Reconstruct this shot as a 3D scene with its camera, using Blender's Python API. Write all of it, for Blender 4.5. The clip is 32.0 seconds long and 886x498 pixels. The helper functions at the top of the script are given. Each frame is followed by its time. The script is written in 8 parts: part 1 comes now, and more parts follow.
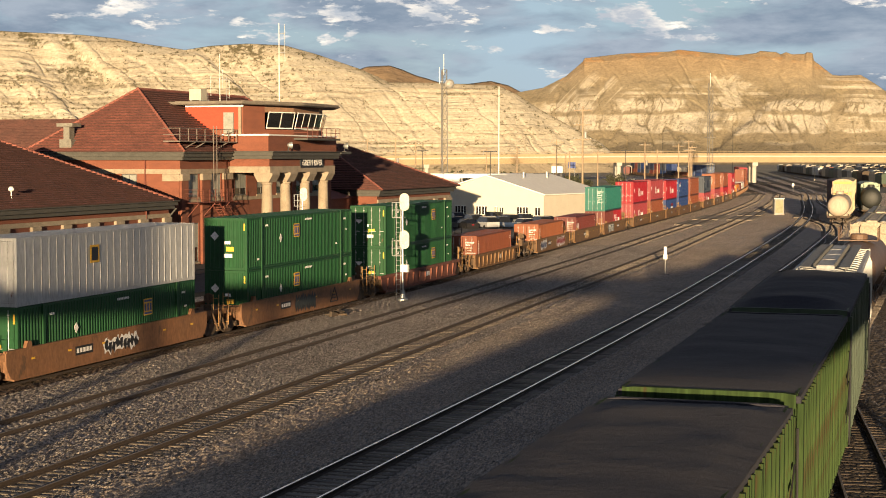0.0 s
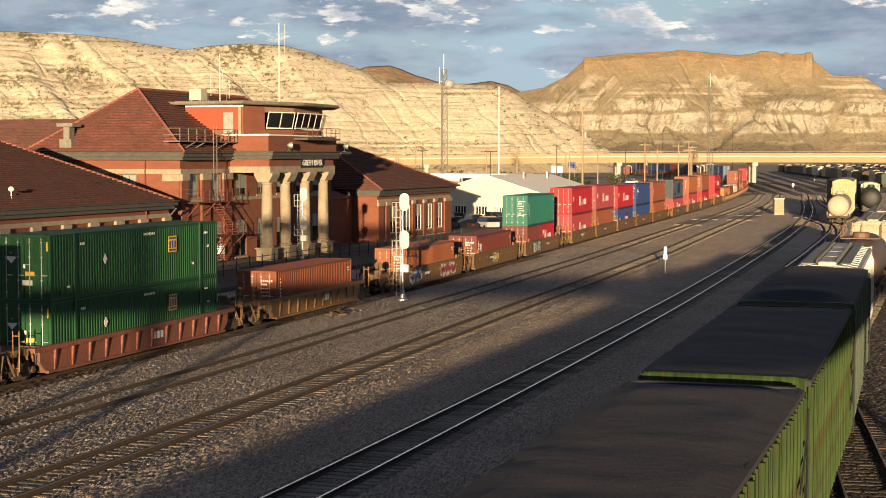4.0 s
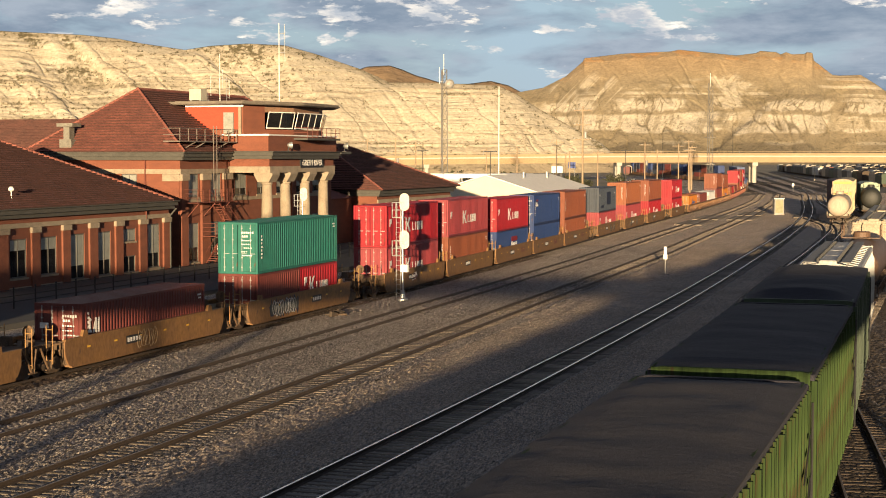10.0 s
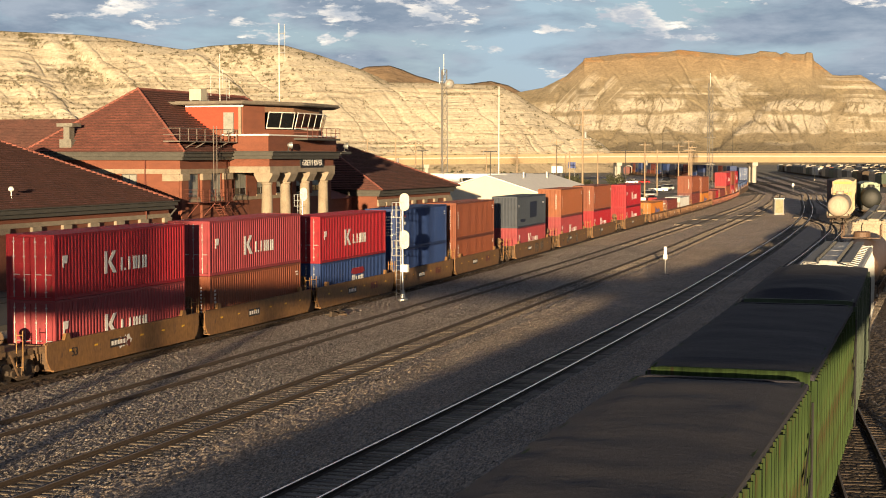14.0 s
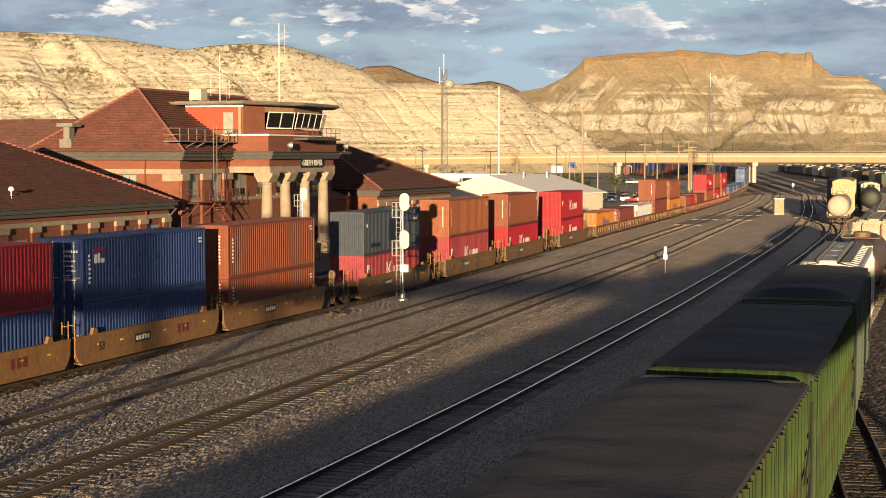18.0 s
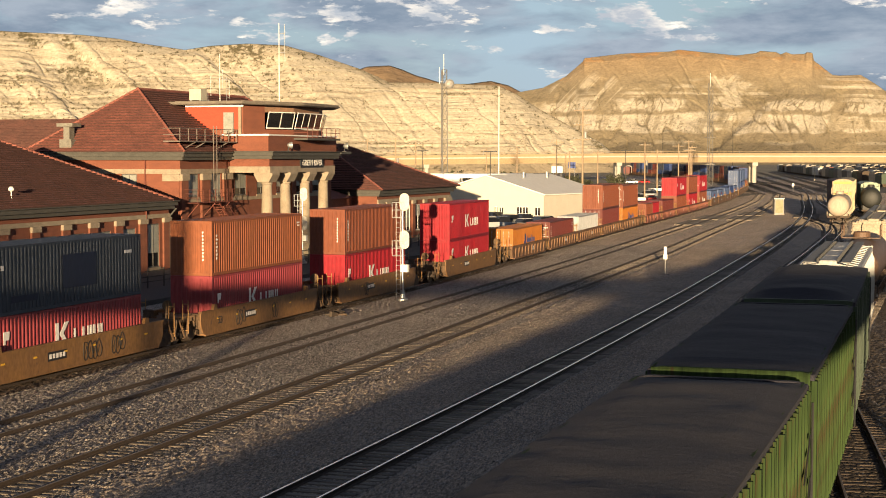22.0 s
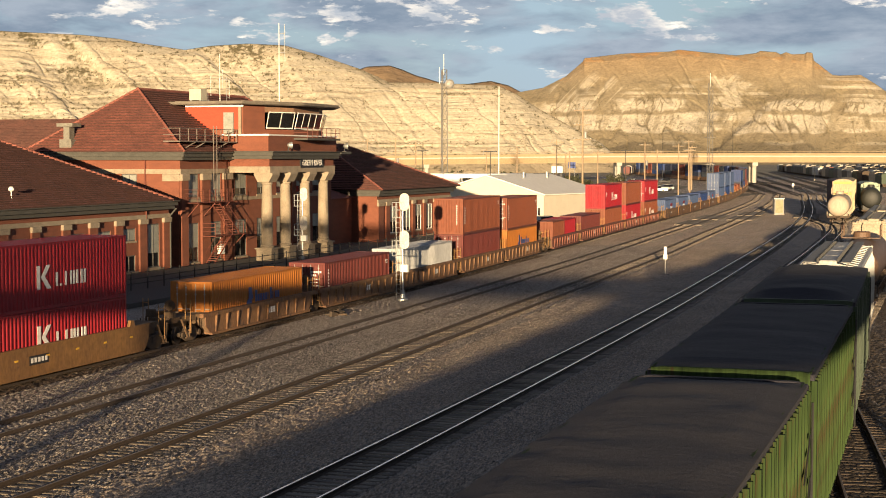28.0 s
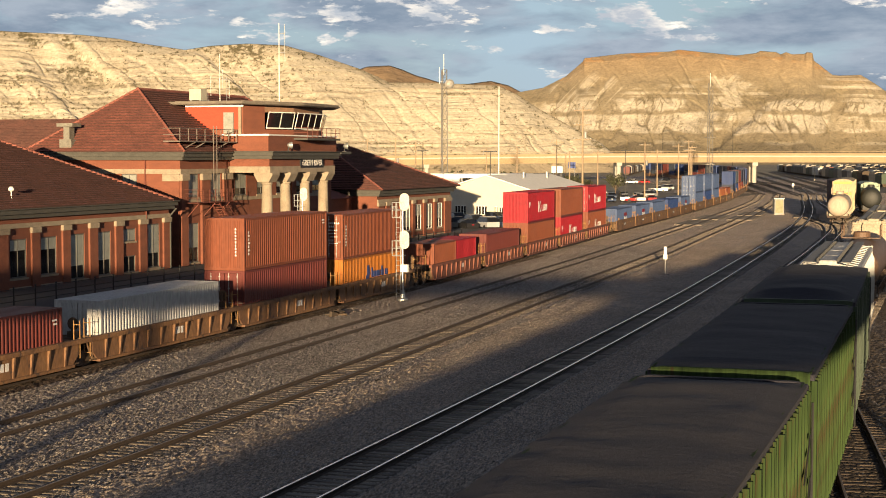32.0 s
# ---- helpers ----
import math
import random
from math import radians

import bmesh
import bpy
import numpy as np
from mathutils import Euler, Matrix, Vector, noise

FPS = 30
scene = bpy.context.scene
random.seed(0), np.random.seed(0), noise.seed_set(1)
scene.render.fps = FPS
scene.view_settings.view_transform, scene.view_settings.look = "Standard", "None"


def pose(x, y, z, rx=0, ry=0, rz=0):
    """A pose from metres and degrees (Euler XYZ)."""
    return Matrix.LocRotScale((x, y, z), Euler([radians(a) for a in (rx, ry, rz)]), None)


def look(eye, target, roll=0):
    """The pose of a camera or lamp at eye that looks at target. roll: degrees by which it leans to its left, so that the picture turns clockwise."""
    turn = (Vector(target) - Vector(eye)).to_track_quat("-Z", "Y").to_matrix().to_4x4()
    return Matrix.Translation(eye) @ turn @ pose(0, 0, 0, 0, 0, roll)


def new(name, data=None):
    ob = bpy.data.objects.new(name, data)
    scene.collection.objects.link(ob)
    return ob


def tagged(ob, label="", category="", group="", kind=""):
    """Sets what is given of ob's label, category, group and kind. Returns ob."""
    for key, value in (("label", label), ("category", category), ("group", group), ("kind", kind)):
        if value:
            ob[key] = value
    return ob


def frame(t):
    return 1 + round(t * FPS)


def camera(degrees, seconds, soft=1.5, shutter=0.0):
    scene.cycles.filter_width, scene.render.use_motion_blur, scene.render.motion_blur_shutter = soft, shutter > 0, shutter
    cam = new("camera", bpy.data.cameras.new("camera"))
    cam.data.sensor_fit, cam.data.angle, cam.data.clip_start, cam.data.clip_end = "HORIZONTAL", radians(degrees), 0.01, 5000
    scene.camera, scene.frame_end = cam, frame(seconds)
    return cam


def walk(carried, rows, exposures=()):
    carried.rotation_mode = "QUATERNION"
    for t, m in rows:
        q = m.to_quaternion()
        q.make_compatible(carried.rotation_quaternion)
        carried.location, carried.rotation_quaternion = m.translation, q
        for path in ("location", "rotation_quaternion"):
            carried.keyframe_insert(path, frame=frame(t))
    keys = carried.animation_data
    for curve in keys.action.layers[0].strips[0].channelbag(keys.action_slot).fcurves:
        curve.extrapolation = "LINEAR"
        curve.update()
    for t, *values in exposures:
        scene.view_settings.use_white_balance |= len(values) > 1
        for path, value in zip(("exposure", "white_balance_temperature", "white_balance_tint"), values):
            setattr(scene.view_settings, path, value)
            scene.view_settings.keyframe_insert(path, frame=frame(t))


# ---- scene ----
cam = camera(31.05, 32.0, soft=1.0)
EYE = (0.0, 0.0, 9.58)
walk(cam, [(0.0, pose(*EYE, 86.66, -0.05, 19.25)), (32.0, pose(*EYE, 86.66, -0.05, 19.25))])

# ---- light: low evening sun from behind the camera, broken cloud ----
SUN_EL, SUN_DIR = radians(3.9), Vector((-0.232, 0.973, 0.0)).normalized()
sun = new("sun", bpy.data.lights.new("sun", "SUN"))
sun.data.energy, sun.data.angle, sun.data.color = 5.8, radians(0.53), (1.0, 0.735, 0.43)
sun.matrix_world = look((0, 0, 60), Vector((0, 0, 60)) + SUN_DIR * math.cos(SUN_EL) - Vector((0, 0, math.sin(SUN_EL))))

world = bpy.data.worlds.new("sky")
scene.world = world
world.use_nodes = True


def build_sky():
    nt = world.node_tree
    nt.nodes.clear()
    N, L = nt.nodes.new, nt.links.new
    out, bg = N("ShaderNodeOutputWorld"), N("ShaderNodeBackground")
    sky = N("ShaderNodeTexSky")
    sky.sky_type, sky.sun_disc = "NISHITA", False
    sky.sun_elevation = radians(8.6)
    sky.sun_rotation = math.atan2(-SUN_DIR.x, -SUN_DIR.y)
    sky.air_density, sky.dust_density, sky.ozone_density = 1.6, 0.1, 4.5
    co = N("ShaderNodeTexCoord")

    def cloud(scale, flat, detail, rough, distort, low, high, shift):
        mp, n, r = N("ShaderNodeMapping"), N("ShaderNodeTexNoise"), N("ShaderNodeMapRange")
        mp.inputs["Scale"].default_value, mp.inputs["Location"].default_value = (1.0, 1.0, flat), shift
        L(co.outputs["Generated"], mp.inputs["Vector"])
        n.inputs["Scale"].default_value, n.inputs["Detail"].default_value = scale, detail
        n.inputs["Roughness"].default_value, n.inputs["Distortion"].default_value = rough, distort
        L(mp.outputs[0], n.inputs["Vector"])
        r.inputs[1].default_value, r.inputs[2].default_value = low, high
        L(n.outputs[0], r.inputs[0])
        return r.outputs[0]

    def blend(fac, a, b):
        m = N("ShaderNodeMix")
        m.data_type = "RGBA"
        L(fac, m.inputs["Factor"])
        for sock, val in (("A", a), ("B", b)):
            if isinstance(val, tuple):
                m.inputs[sock].default_value = (*val, 1)
            else:
                L(val, m.inputs[sock])
        return m.outputs["Result"]

    clear = blend(cloud(4.0, 2.0, 3, 0.5, 0.0, 0.2, 1.6, (0, 0, 0)), (4.6, 6.1, 7.5), sky.outputs[0])
    grey = blend(cloud(20.0, 3.6, 8, 0.6, 0.15, 0.38, 0.62, (3, 1, 0)), (2.5, 3.2, 4.15), (4.1, 4.75, 5.6))
    base = blend(cloud(8.0, 4.6, 7, 0.55, 0.3, 0.38, 0.52, (0.4, 0.2, 0.1)), clear, grey)
    puff = blend(cloud(34.0, 2.2, 8, 0.6, 0.2, 0.42, 0.66, (7, 2, 1)), (5.3, 5.7, 6.3), (12.8, 11.6, 10.0))
    heap = cloud(24.0, 3.6, 9, 0.62, 0.1, 0.0, 1.0, (2.2, 0.7, 0.31))
    tilt, lift, edge = N("ShaderNodeSeparateXYZ"), N("ShaderNodeMath"), N("ShaderNodeMapRange")
    L(co.outputs["Generated"], tilt.inputs[0])
    lift.operation = "MULTIPLY_ADD"
    lift.inputs[1].default_value = 1.7
    L(tilt.outputs[2], lift.inputs[0])
    L(heap, lift.inputs[2])
    edge.inputs[1].default_value, edge.inputs[2].default_value = 0.70, 0.755
    L(lift.outputs[0], edge.inputs[0])
    whole = blend(edge.outputs[0], base, puff)
    up, dim, fade = N("ShaderNodeSeparateXYZ"), N("ShaderNodeMapRange"), N("ShaderNodeMix")
    deep = blend(dim.outputs[0], (1.0, 1.0, 1.0), (0.088, 0.115, 0.182))
    L(co.outputs["Generated"], up.inputs[0])
    dim.interpolation_type = "SMOOTHSTEP"
    dim.inputs[1].default_value, dim.inputs[2].default_value, dim.inputs[3].default_value, dim.inputs[4].default_value = 0.09, 0.45, 0.0, 1.0
    L(up.outputs[2], dim.inputs[0])
    fade.data_type, fade.blend_type = "RGBA", "MULTIPLY"
    fade.inputs["Factor"].default_value = 1.0
    L(whole, fade.inputs["A"])
    L(deep, fade.inputs["B"])
    L(fade.outputs["Result"], bg.inputs[0])
    bg.inputs[1].default_value = 0.05
    L(bg.outputs[0], out.inputs[0])


build_sky()
scene.view_settings.exposure = 1.0

# ---- materials ----
MATS = {}


def material(name, base, rough=0.8, metal=0.0, second=None, scale=3.0, amount=0.5, fine=40.0, fine_amount=0.25, bump=0.0,
             bump_scale=30.0, stretch=(1, 1, 1), rust=None, rust_at=0.62, island=0.0, spec=0.5, space="Object", cells=None):
    """A painted, stained or grainy surface: base and second colours mixed by a large and a fine noise."""
    if name in MATS:
        return MATS[name]
    m = bpy.data.materials.new(name)
    m.use_nodes = True
    nt = m.node_tree
    N, L = nt.nodes.new, nt.links.new
    b = nt.nodes["Principled BSDF"]
    co, mp = N("ShaderNodeTexCoord"), N("ShaderNodeMapping")
    mp.inputs["Scale"].default_value = stretch
    L(co.outputs[space], mp.inputs["Vector"])
    n1, n2 = N("ShaderNodeTexNoise"), N("ShaderNodeTexNoise")
    n1.inputs["Scale"].default_value, n1.inputs["Detail"].default_value = scale, 5
    n2.inputs["Scale"].default_value, n2.inputs["Detail"].default_value = fine, 3
    L(mp.outputs[0], n1.inputs["Vector"])
    L(mp.outputs[0], n2.inputs["Vector"])
    second = second or tuple(c * 0.6 for c in base)
    r1 = N("ShaderNodeMapRange")
    r1.inputs[1].default_value, r1.inputs[2].default_value, r1.inputs[4].default_value = 0.35, 0.68, amount
    L(n1.outputs[0], r1.inputs[0])
    mix = N("ShaderNodeMix")
    mix.data_type = "RGBA"
    mix.inputs["A"].default_value, mix.inputs["B"].default_value = (*base, 1), (*second, 1)
    L(r1.outputs[0], mix.inputs["Factor"])
    col = mix.outputs["Result"]
    r2 = N("ShaderNodeMapRange")
    r2.inputs[1].default_value, r2.inputs[2].default_value = 0.3, 0.7
    r2.inputs[3].default_value, r2.inputs[4].default_value = 1 - fine_amount, 1 + fine_amount
    L(n2.outputs[0], r2.inputs[0])
    mul = N("ShaderNodeMix")
    mul.data_type, mul.blend_type = "RGBA", "MULTIPLY"
    mul.inputs["Factor"].default_value = 1.0
    L(col, mul.inputs["A"])
    L(r2.outputs[0], mul.inputs["B"])
    col = mul.outputs["Result"]
    if rust:
        n3 = N("ShaderNodeTexNoise")
        n3.inputs["Scale"].default_value, n3.inputs["Detail"].default_value, n3.inputs["Roughness"].default_value = scale * 1.7, 8, 0.7
        L(mp.outputs[0], n3.inputs["Vector"])
        r3 = N("ShaderNodeMapRange")
        r3.inputs[1].default_value, r3.inputs[2].default_value = rust_at, rust_at + 0.06
        L(n3.outputs[0], r3.inputs[0])
        mr = N("ShaderNodeMix")
        mr.data_type = "RGBA"
        L(r3.outputs[0], mr.inputs["Factor"])
        L(col, mr.inputs["A"])
        mr.inputs["B"].default_value = (*rust, 1)
        col = mr.outputs["Result"]
    if island:
        ge = N("ShaderNodeNewGeometry") if island > 0 else N("ShaderNodeObjectInfo")
        ri = N("ShaderNodeMapRange")
        ri.inputs[3].default_value, ri.inputs[4].default_value = 1 - abs(island), 1 + abs(island)
        L(ge.outputs["Random Per Island" if island > 0 else "Random"], ri.inputs[0])
        mi = N("ShaderNodeMix")
        mi.data_type, mi.blend_type = "RGBA", "MULTIPLY"
        mi.inputs["Factor"].default_value = 1.0
        L(col, mi.inputs["A"])
        L(ri.outputs[0], mi.inputs["B"])
        col = mi.outputs["Result"]
    if cells:
        mv, vo, hv, rv, mm = N("ShaderNodeMapping"), N("ShaderNodeTexVoronoi"), N("ShaderNodeSeparateColor"), N("ShaderNodeMapRange"), N("ShaderNodeMix")
        mv.inputs["Scale"].default_value = (1.0, cells[1], 1.0)
        L(co.outputs[space], mv.inputs["Vector"])
        vo.inputs["Scale"].default_value = cells[0]
        L(mv.outputs[0], vo.inputs["Vector"])
        L(vo.outputs["Color"], hv.inputs[0])
        rv.inputs[3].default_value, rv.inputs[4].default_value = cells[2], cells[3]
        L(hv.outputs[0], rv.inputs[0])
        mm.data_type, mm.blend_type = "RGBA", "MULTIPLY"
        mm.inputs["Factor"].default_value = 1.0
        L(col, mm.inputs["A"])
        L(rv.outputs[0], mm.inputs["B"])
        col = mm.outputs["Result"]
    L(col, b.inputs["Base Color"])
    b.inputs["Roughness"].default_value, b.inputs["Metallic"].default_value = rough, metal
    b.inputs["Specular IOR Level"].default_value = spec
    if bump:
        n4, bp = N("ShaderNodeTexNoise"), N("ShaderNodeBump")
        n4.inputs["Scale"].default_value, n4.inputs["Detail"].default_value = bump_scale, 4
        L(mp.outputs[0], n4.inputs["Vector"])
        bp.inputs["Strength"].default_value, bp.inputs["Distance"].default_value = min(bump, 1.0), 0.05 * max(bump, 0.2)
        L(n4.outputs[0], bp.inputs["Height"])
        L(bp.outputs[0], b.inputs["Normal"])
    MATS[name] = m
    return m


FINES = material("dusty_fines", (0.57, 0.46, 0.355), 0.95, second=(0.41, 0.325, 0.245), scale=0.3, amount=0.8, fine=30.0, fine_amount=0.4, bump=1.6, bump_scale=30.0, spec=0.2, stretch=(1, 0.5, 1), cells=(24.0, 0.25, 0.55, 1.5))
GRAVEL = material("gravel", (0.42, 0.36, 0.305), 0.95, second=(0.30, 0.255, 0.215), scale=0.25, amount=0.7, fine=40.0, fine_amount=0.5, bump=1.4, bump_scale=44.0, spec=0.2, stretch=(1, 0.6, 1), cells=(31.0, 0.27, 0.25, 1.9))
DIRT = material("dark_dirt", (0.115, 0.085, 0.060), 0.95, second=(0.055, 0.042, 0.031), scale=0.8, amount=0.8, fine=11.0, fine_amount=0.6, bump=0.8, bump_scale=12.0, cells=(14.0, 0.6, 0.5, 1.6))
OILY = material("oily_ballast", (0.15, 0.105, 0.075), 0.95, second=(0.085, 0.062, 0.047), scale=0.5, amount=0.8, fine=30.0, fine_amount=0.5, bump=1.0, bump_scale=30.0, spec=0.2, cells=(24.0, 0.25, 0.4, 1.7))
TIEDARK = material("tie_wood_buried", (0.088, 0.065, 0.048), 0.95, second=(0.04, 0.031, 0.024), scale=2.0, amount=0.9, fine=14, bump=0.5, bump_scale=12, island=-0.4, stretch=(1, 4, 4))
EARTH = material("earth", (0.25, 0.215, 0.16), 0.95, second=(0.16, 0.145, 0.10), scale=0.02, amount=0.9, fine=0.6, fine_amount=0.35, bump=0.5, bump_scale=2.0)
ASPHALT = material("asphalt", (0.075, 0.073, 0.07), 0.9, second=(0.05, 0.05, 0.05), scale=0.3, fine=30, bump=0.4, bump_scale=40)
CONCRETE = material("concrete", (0.42, 0.39, 0.34), 0.85, scale=0.8, amount=0.4, fine=25, bump=0.2)
BEIGE = material("bridge_paint", (0.30, 0.22, 0.125), 0.8, scale=0.2, amount=0.3, fine=5)
RAILHEAD = material("polished_rail", (0.62, 0.61, 0.60), 0.24, 1.0, second=(0.4, 0.4, 0.4), scale=2, amount=0.3, fine=30, fine_amount=0.1)
RAILDULL = material("dull_rail", (0.24, 0.205, 0.175), 0.55, 0.4, second=(0.16, 0.13, 0.11), scale=1.2, amount=0.6, fine=24)
RAILTOP = material("rail_steel", (0.072, 0.053, 0.041), 0.65, 0.3, second=(0.05, 0.037, 0.029), scale=1.0, amount=0.35, fine=20)
TIE = material("tie_wood", (0.185, 0.150, 0.115), 0.95, second=(0.06, 0.05, 0.042), scale=2.0, amount=0.8, fine=14, bump=0.5, bump_scale=12, island=-0.35, stretch=(1, 4, 4))
TIEGREY = material("tie_wood_grey", (0.29, 0.25, 0.21), 0.95, second=(0.15, 0.13, 0.11), scale=2.0, amount=0.8, fine=14, bump=0.5, bump_scale=12, island=-0.35, stretch=(1, 4, 4))
TIES = material("tie_wood_far", (0.20, 0.165, 0.13), 0.95, second=(0.06, 0.05, 0.042), scale=2.0, amount=0.8, fine=14, island=0.35)
BRICK = material("brick_wall", (0.195, 0.066, 0.037), 0.9, second=(0.125, 0.043, 0.026), scale=0.7, amount=0.6, fine=9, fine_amount=0.3, bump=0.3, bump_scale=14, stretch=(1, 1, 3))
STONE = material("sandstone", (0.31, 0.255, 0.185), 0.9, second=(0.18, 0.145, 0.105), scale=1.2, amount=0.6, fine=14, bump=0.3)
TILEROOF = material("clay_tiles", (0.25, 0.085, 0.060), 0.85, second=(0.15, 0.052, 0.040), scale=0.6, amount=0.7, fine=6, fine_amount=0.3, island=0.14)
# darker copy of the tile colour: paints the shadow line under each course
TILEEDGE = material("tile_edge_shade", (0.092, 0.039, 0.031), 0.9, second=(0.055, 0.027, 0.022), scale=0.8, amount=0.7, fine=6, fine_amount=0.3)
CORNICE = material("grey_green_metal", (0.07, 0.066, 0.056), 0.75, second=(0.04, 0.04, 0.036), scale=1.5, fine=10)
GLASS = material("window_glass", (0.012, 0.013, 0.015), 0.08, scale=1, fine=2, amount=0.2)
BLIND = material("window_blind", (0.27, 0.28, 0.25), 0.6, scale=2, amount=0.5, fine=20)
FRAMEDARK = material("dark_frame_paint", (0.11, 0.105, 0.095), 0.6)
WHITEP = material("white_paint", (0.78, 0.76, 0.70), 0.6, scale=1.5, amount=0.15, fine=20, fine_amount=0.1)
GALV = material("galvanised_steel", (0.42, 0.43, 0.42), 0.45, 0.7, scale=3, amount=0.4, fine=30)
BLACKM = material("black_metal", (0.022, 0.022, 0.023), 0.6, 0.2, scale=4, fine=30)
REDMET = material("red_oxide_steel", (0.155, 0.042, 0.026), 0.7, scale=4, fine=30)


# ---- mesh helpers ----
class Shape:
    """Collects vertices and faces of one mesh."""

    def __init__(self):
        self.v, self.f = [], []

    def add(self, verts, faces):
        n = len(self.v)
        self.v += [tuple(q) for q in verts]
        self.f += [tuple(i + n for i in q) for q in faces]
        return self

    def box(self, x0, x1, y0, y1, z0, z1, c=0.0):
        """A box, its vertical and top edges cut by c."""
        if c <= 0:
            return self.add([(x0, y0, z0), (x1, y0, z0), (x1, y1, z0), (x0, y1, z0), (x0, y0, z1), (x1, y0, z1), (x1, y1, z1), (x0, y1, z1)],
                            [(3, 2, 1, 0), (4, 5, 6, 7), (0, 1, 5, 4), (1, 2, 6, 5), (2, 3, 7, 6), (3, 0, 4, 7)])
        ring = [(x0 + c, y0), (x1 - c, y0), (x1, y0 + c), (x1, y1 - c), (x1 - c, y1), (x0 + c, y1), (x0, y1 - c), (x0, y0 + c)]
        mx, my = (x0 + x1) / 2, (y0 + y1) / 2
        top = [(a + math.copysign(c, mx - a), b + math.copysign(c, my - b)) for a, b in ring]
        v = [(a, b, z0) for a, b in ring] + [(a, b, z1 - c) for a, b in ring] + [(a, b, z1) for a, b in top]
        f = [tuple(range(7, -1, -1)), tuple(range(16, 24))]
        for k in (0, 8):
            f += [(k + i, k + (i + 1) % 8, k + 8 + (i + 1) % 8, k + 8 + i) for i in range(8)]
        return self.add(v, f)

    def bar(self, a, b, r, n=6, r2=None):
        """A round or square bar from a to b."""
        a, b = Vector(a), Vector(b)
        q = (b - a).to_track_quat("Z", "Y")
        r2 = r if r2 is None else r2
        ring = [(math.cos(math.tau * (i + 0.5) / n), math.sin(math.tau * (i + 0.5) / n)) for i in range(n)]
        v = [a + q @ Vector((c * r, s * r, 0)) for c, s in ring] + [b + q @ Vector((c * r2, s * r2, 0)) for c, s in ring]
        f = [(i, (i + 1) % n, n + (i + 1) % n, n + i) for i in range(n)] + [tuple(range(n - 1, -1, -1)), tuple(range(n, 2 * n))]
        return self.add(v, f)

    def prism(self, outline, a, b, axis="y"):
        """An outline of (u, w) pairs swept from a to b along the axis: y takes (x, z), x takes (y, z), z takes (x, y)."""
        put = {"y": lambda u, w, s: (u, s, w), "x": lambda u, w, s: (s, u, w), "z": lambda u, w, s: (u, w, s)}[axis]
        n = len(outline)
        v = [put(u, w, a) for u, w in outline] + [put(u, w, b) for u, w in outline]
        f = [tuple(range(n - 1, -1, -1)), tuple(range(n, 2 * n))] + [(i, (i + 1) % n, n + (i + 1) % n, n + i) for i in range(n)]
        return self.add(v, f)

    def lathe(self, profile, n=16, at=(0, 0, 0), axis="z"):
        """A turned body: (radius, height) pairs."""
        v, f = [], []
        for r, h in profile:
            for i in range(n):
                c, s = math.cos(math.tau * i / n) * r, math.sin(math.tau * i / n) * r
                p = (c, s, h) if axis == "z" else ((c, h, s) if axis == "y" else (h, c, s))
                v.append((p[0] + at[0], p[1] + at[1], p[2] + at[2]))
        for k in range(len(profile) - 1):
            f += [(k * n + i, k * n + (i + 1) % n, (k + 1) * n + (i + 1) % n, (k + 1) * n + i) for i in range(n)]
        f += [tuple(range(n - 1, -1, -1)), tuple(range(len(v) - n, len(v)))]
        return self.add(v, f)

    def mesh(self, name, fix=True, smooth=False):
        me = bpy.data.meshes.new(name)
        me.from_pydata(self.v, [], self.f)
        if fix:
            bm = bmesh.new()
            bm.from_mesh(me)
            bmesh.ops.recalc_face_normals(bm, faces=bm.faces)
            bm.to_mesh(me)
            bm.free()
        if smooth:
            me.polygons.foreach_set("use_smooth", [True] * len(me.polygons))
        return me


def part(name, shape, mat, parent=None, label="", at=None, smooth=False):
    """One mesh object, under a thing or a part. shape: a Shape or a ready mesh."""
    me = shape.mesh(name, smooth=smooth) if isinstance(shape, Shape) else shape
    ob = new(name, me)
    if mat:
        if not me.materials:
            me.materials.append(mat)
        elif me.materials[0] != mat:
            ob.material_slots[0].link = "OBJECT"
            ob.material_slots[0].material = mat
    if parent:
        ob.parent = parent
    if at is not None:
        ob.matrix_basis = at
    if label:
        ob["label"] = label
    return ob


def thing(name, label, category, at=None, group="", kind=""):
    """An Empty at a thing's base."""
    ob = new(name)
    ob.empty_display_size = 0.3
    if at is not None:
        ob.matrix_basis = at
    return tagged(ob, label, category, group, kind)


def lettering(text, size, mat, parent, at, name="lettering", label=""):
    """Raised letters as a mesh under a thing."""
    cu = bpy.data.curves.new(name, "FONT")
    cu.body, cu.size, cu.extrude, cu.resolution_u = text, size, 0.008, 2
    cu.align_x, cu.align_y = "CENTER", "CENTER"
    ob = bpy.data.objects.new(name, cu)
    me = bpy.data.meshes.new_from_object(ob)
    bpy.data.objects.remove(ob)
    return part(name, me, mat, parent, label, at)


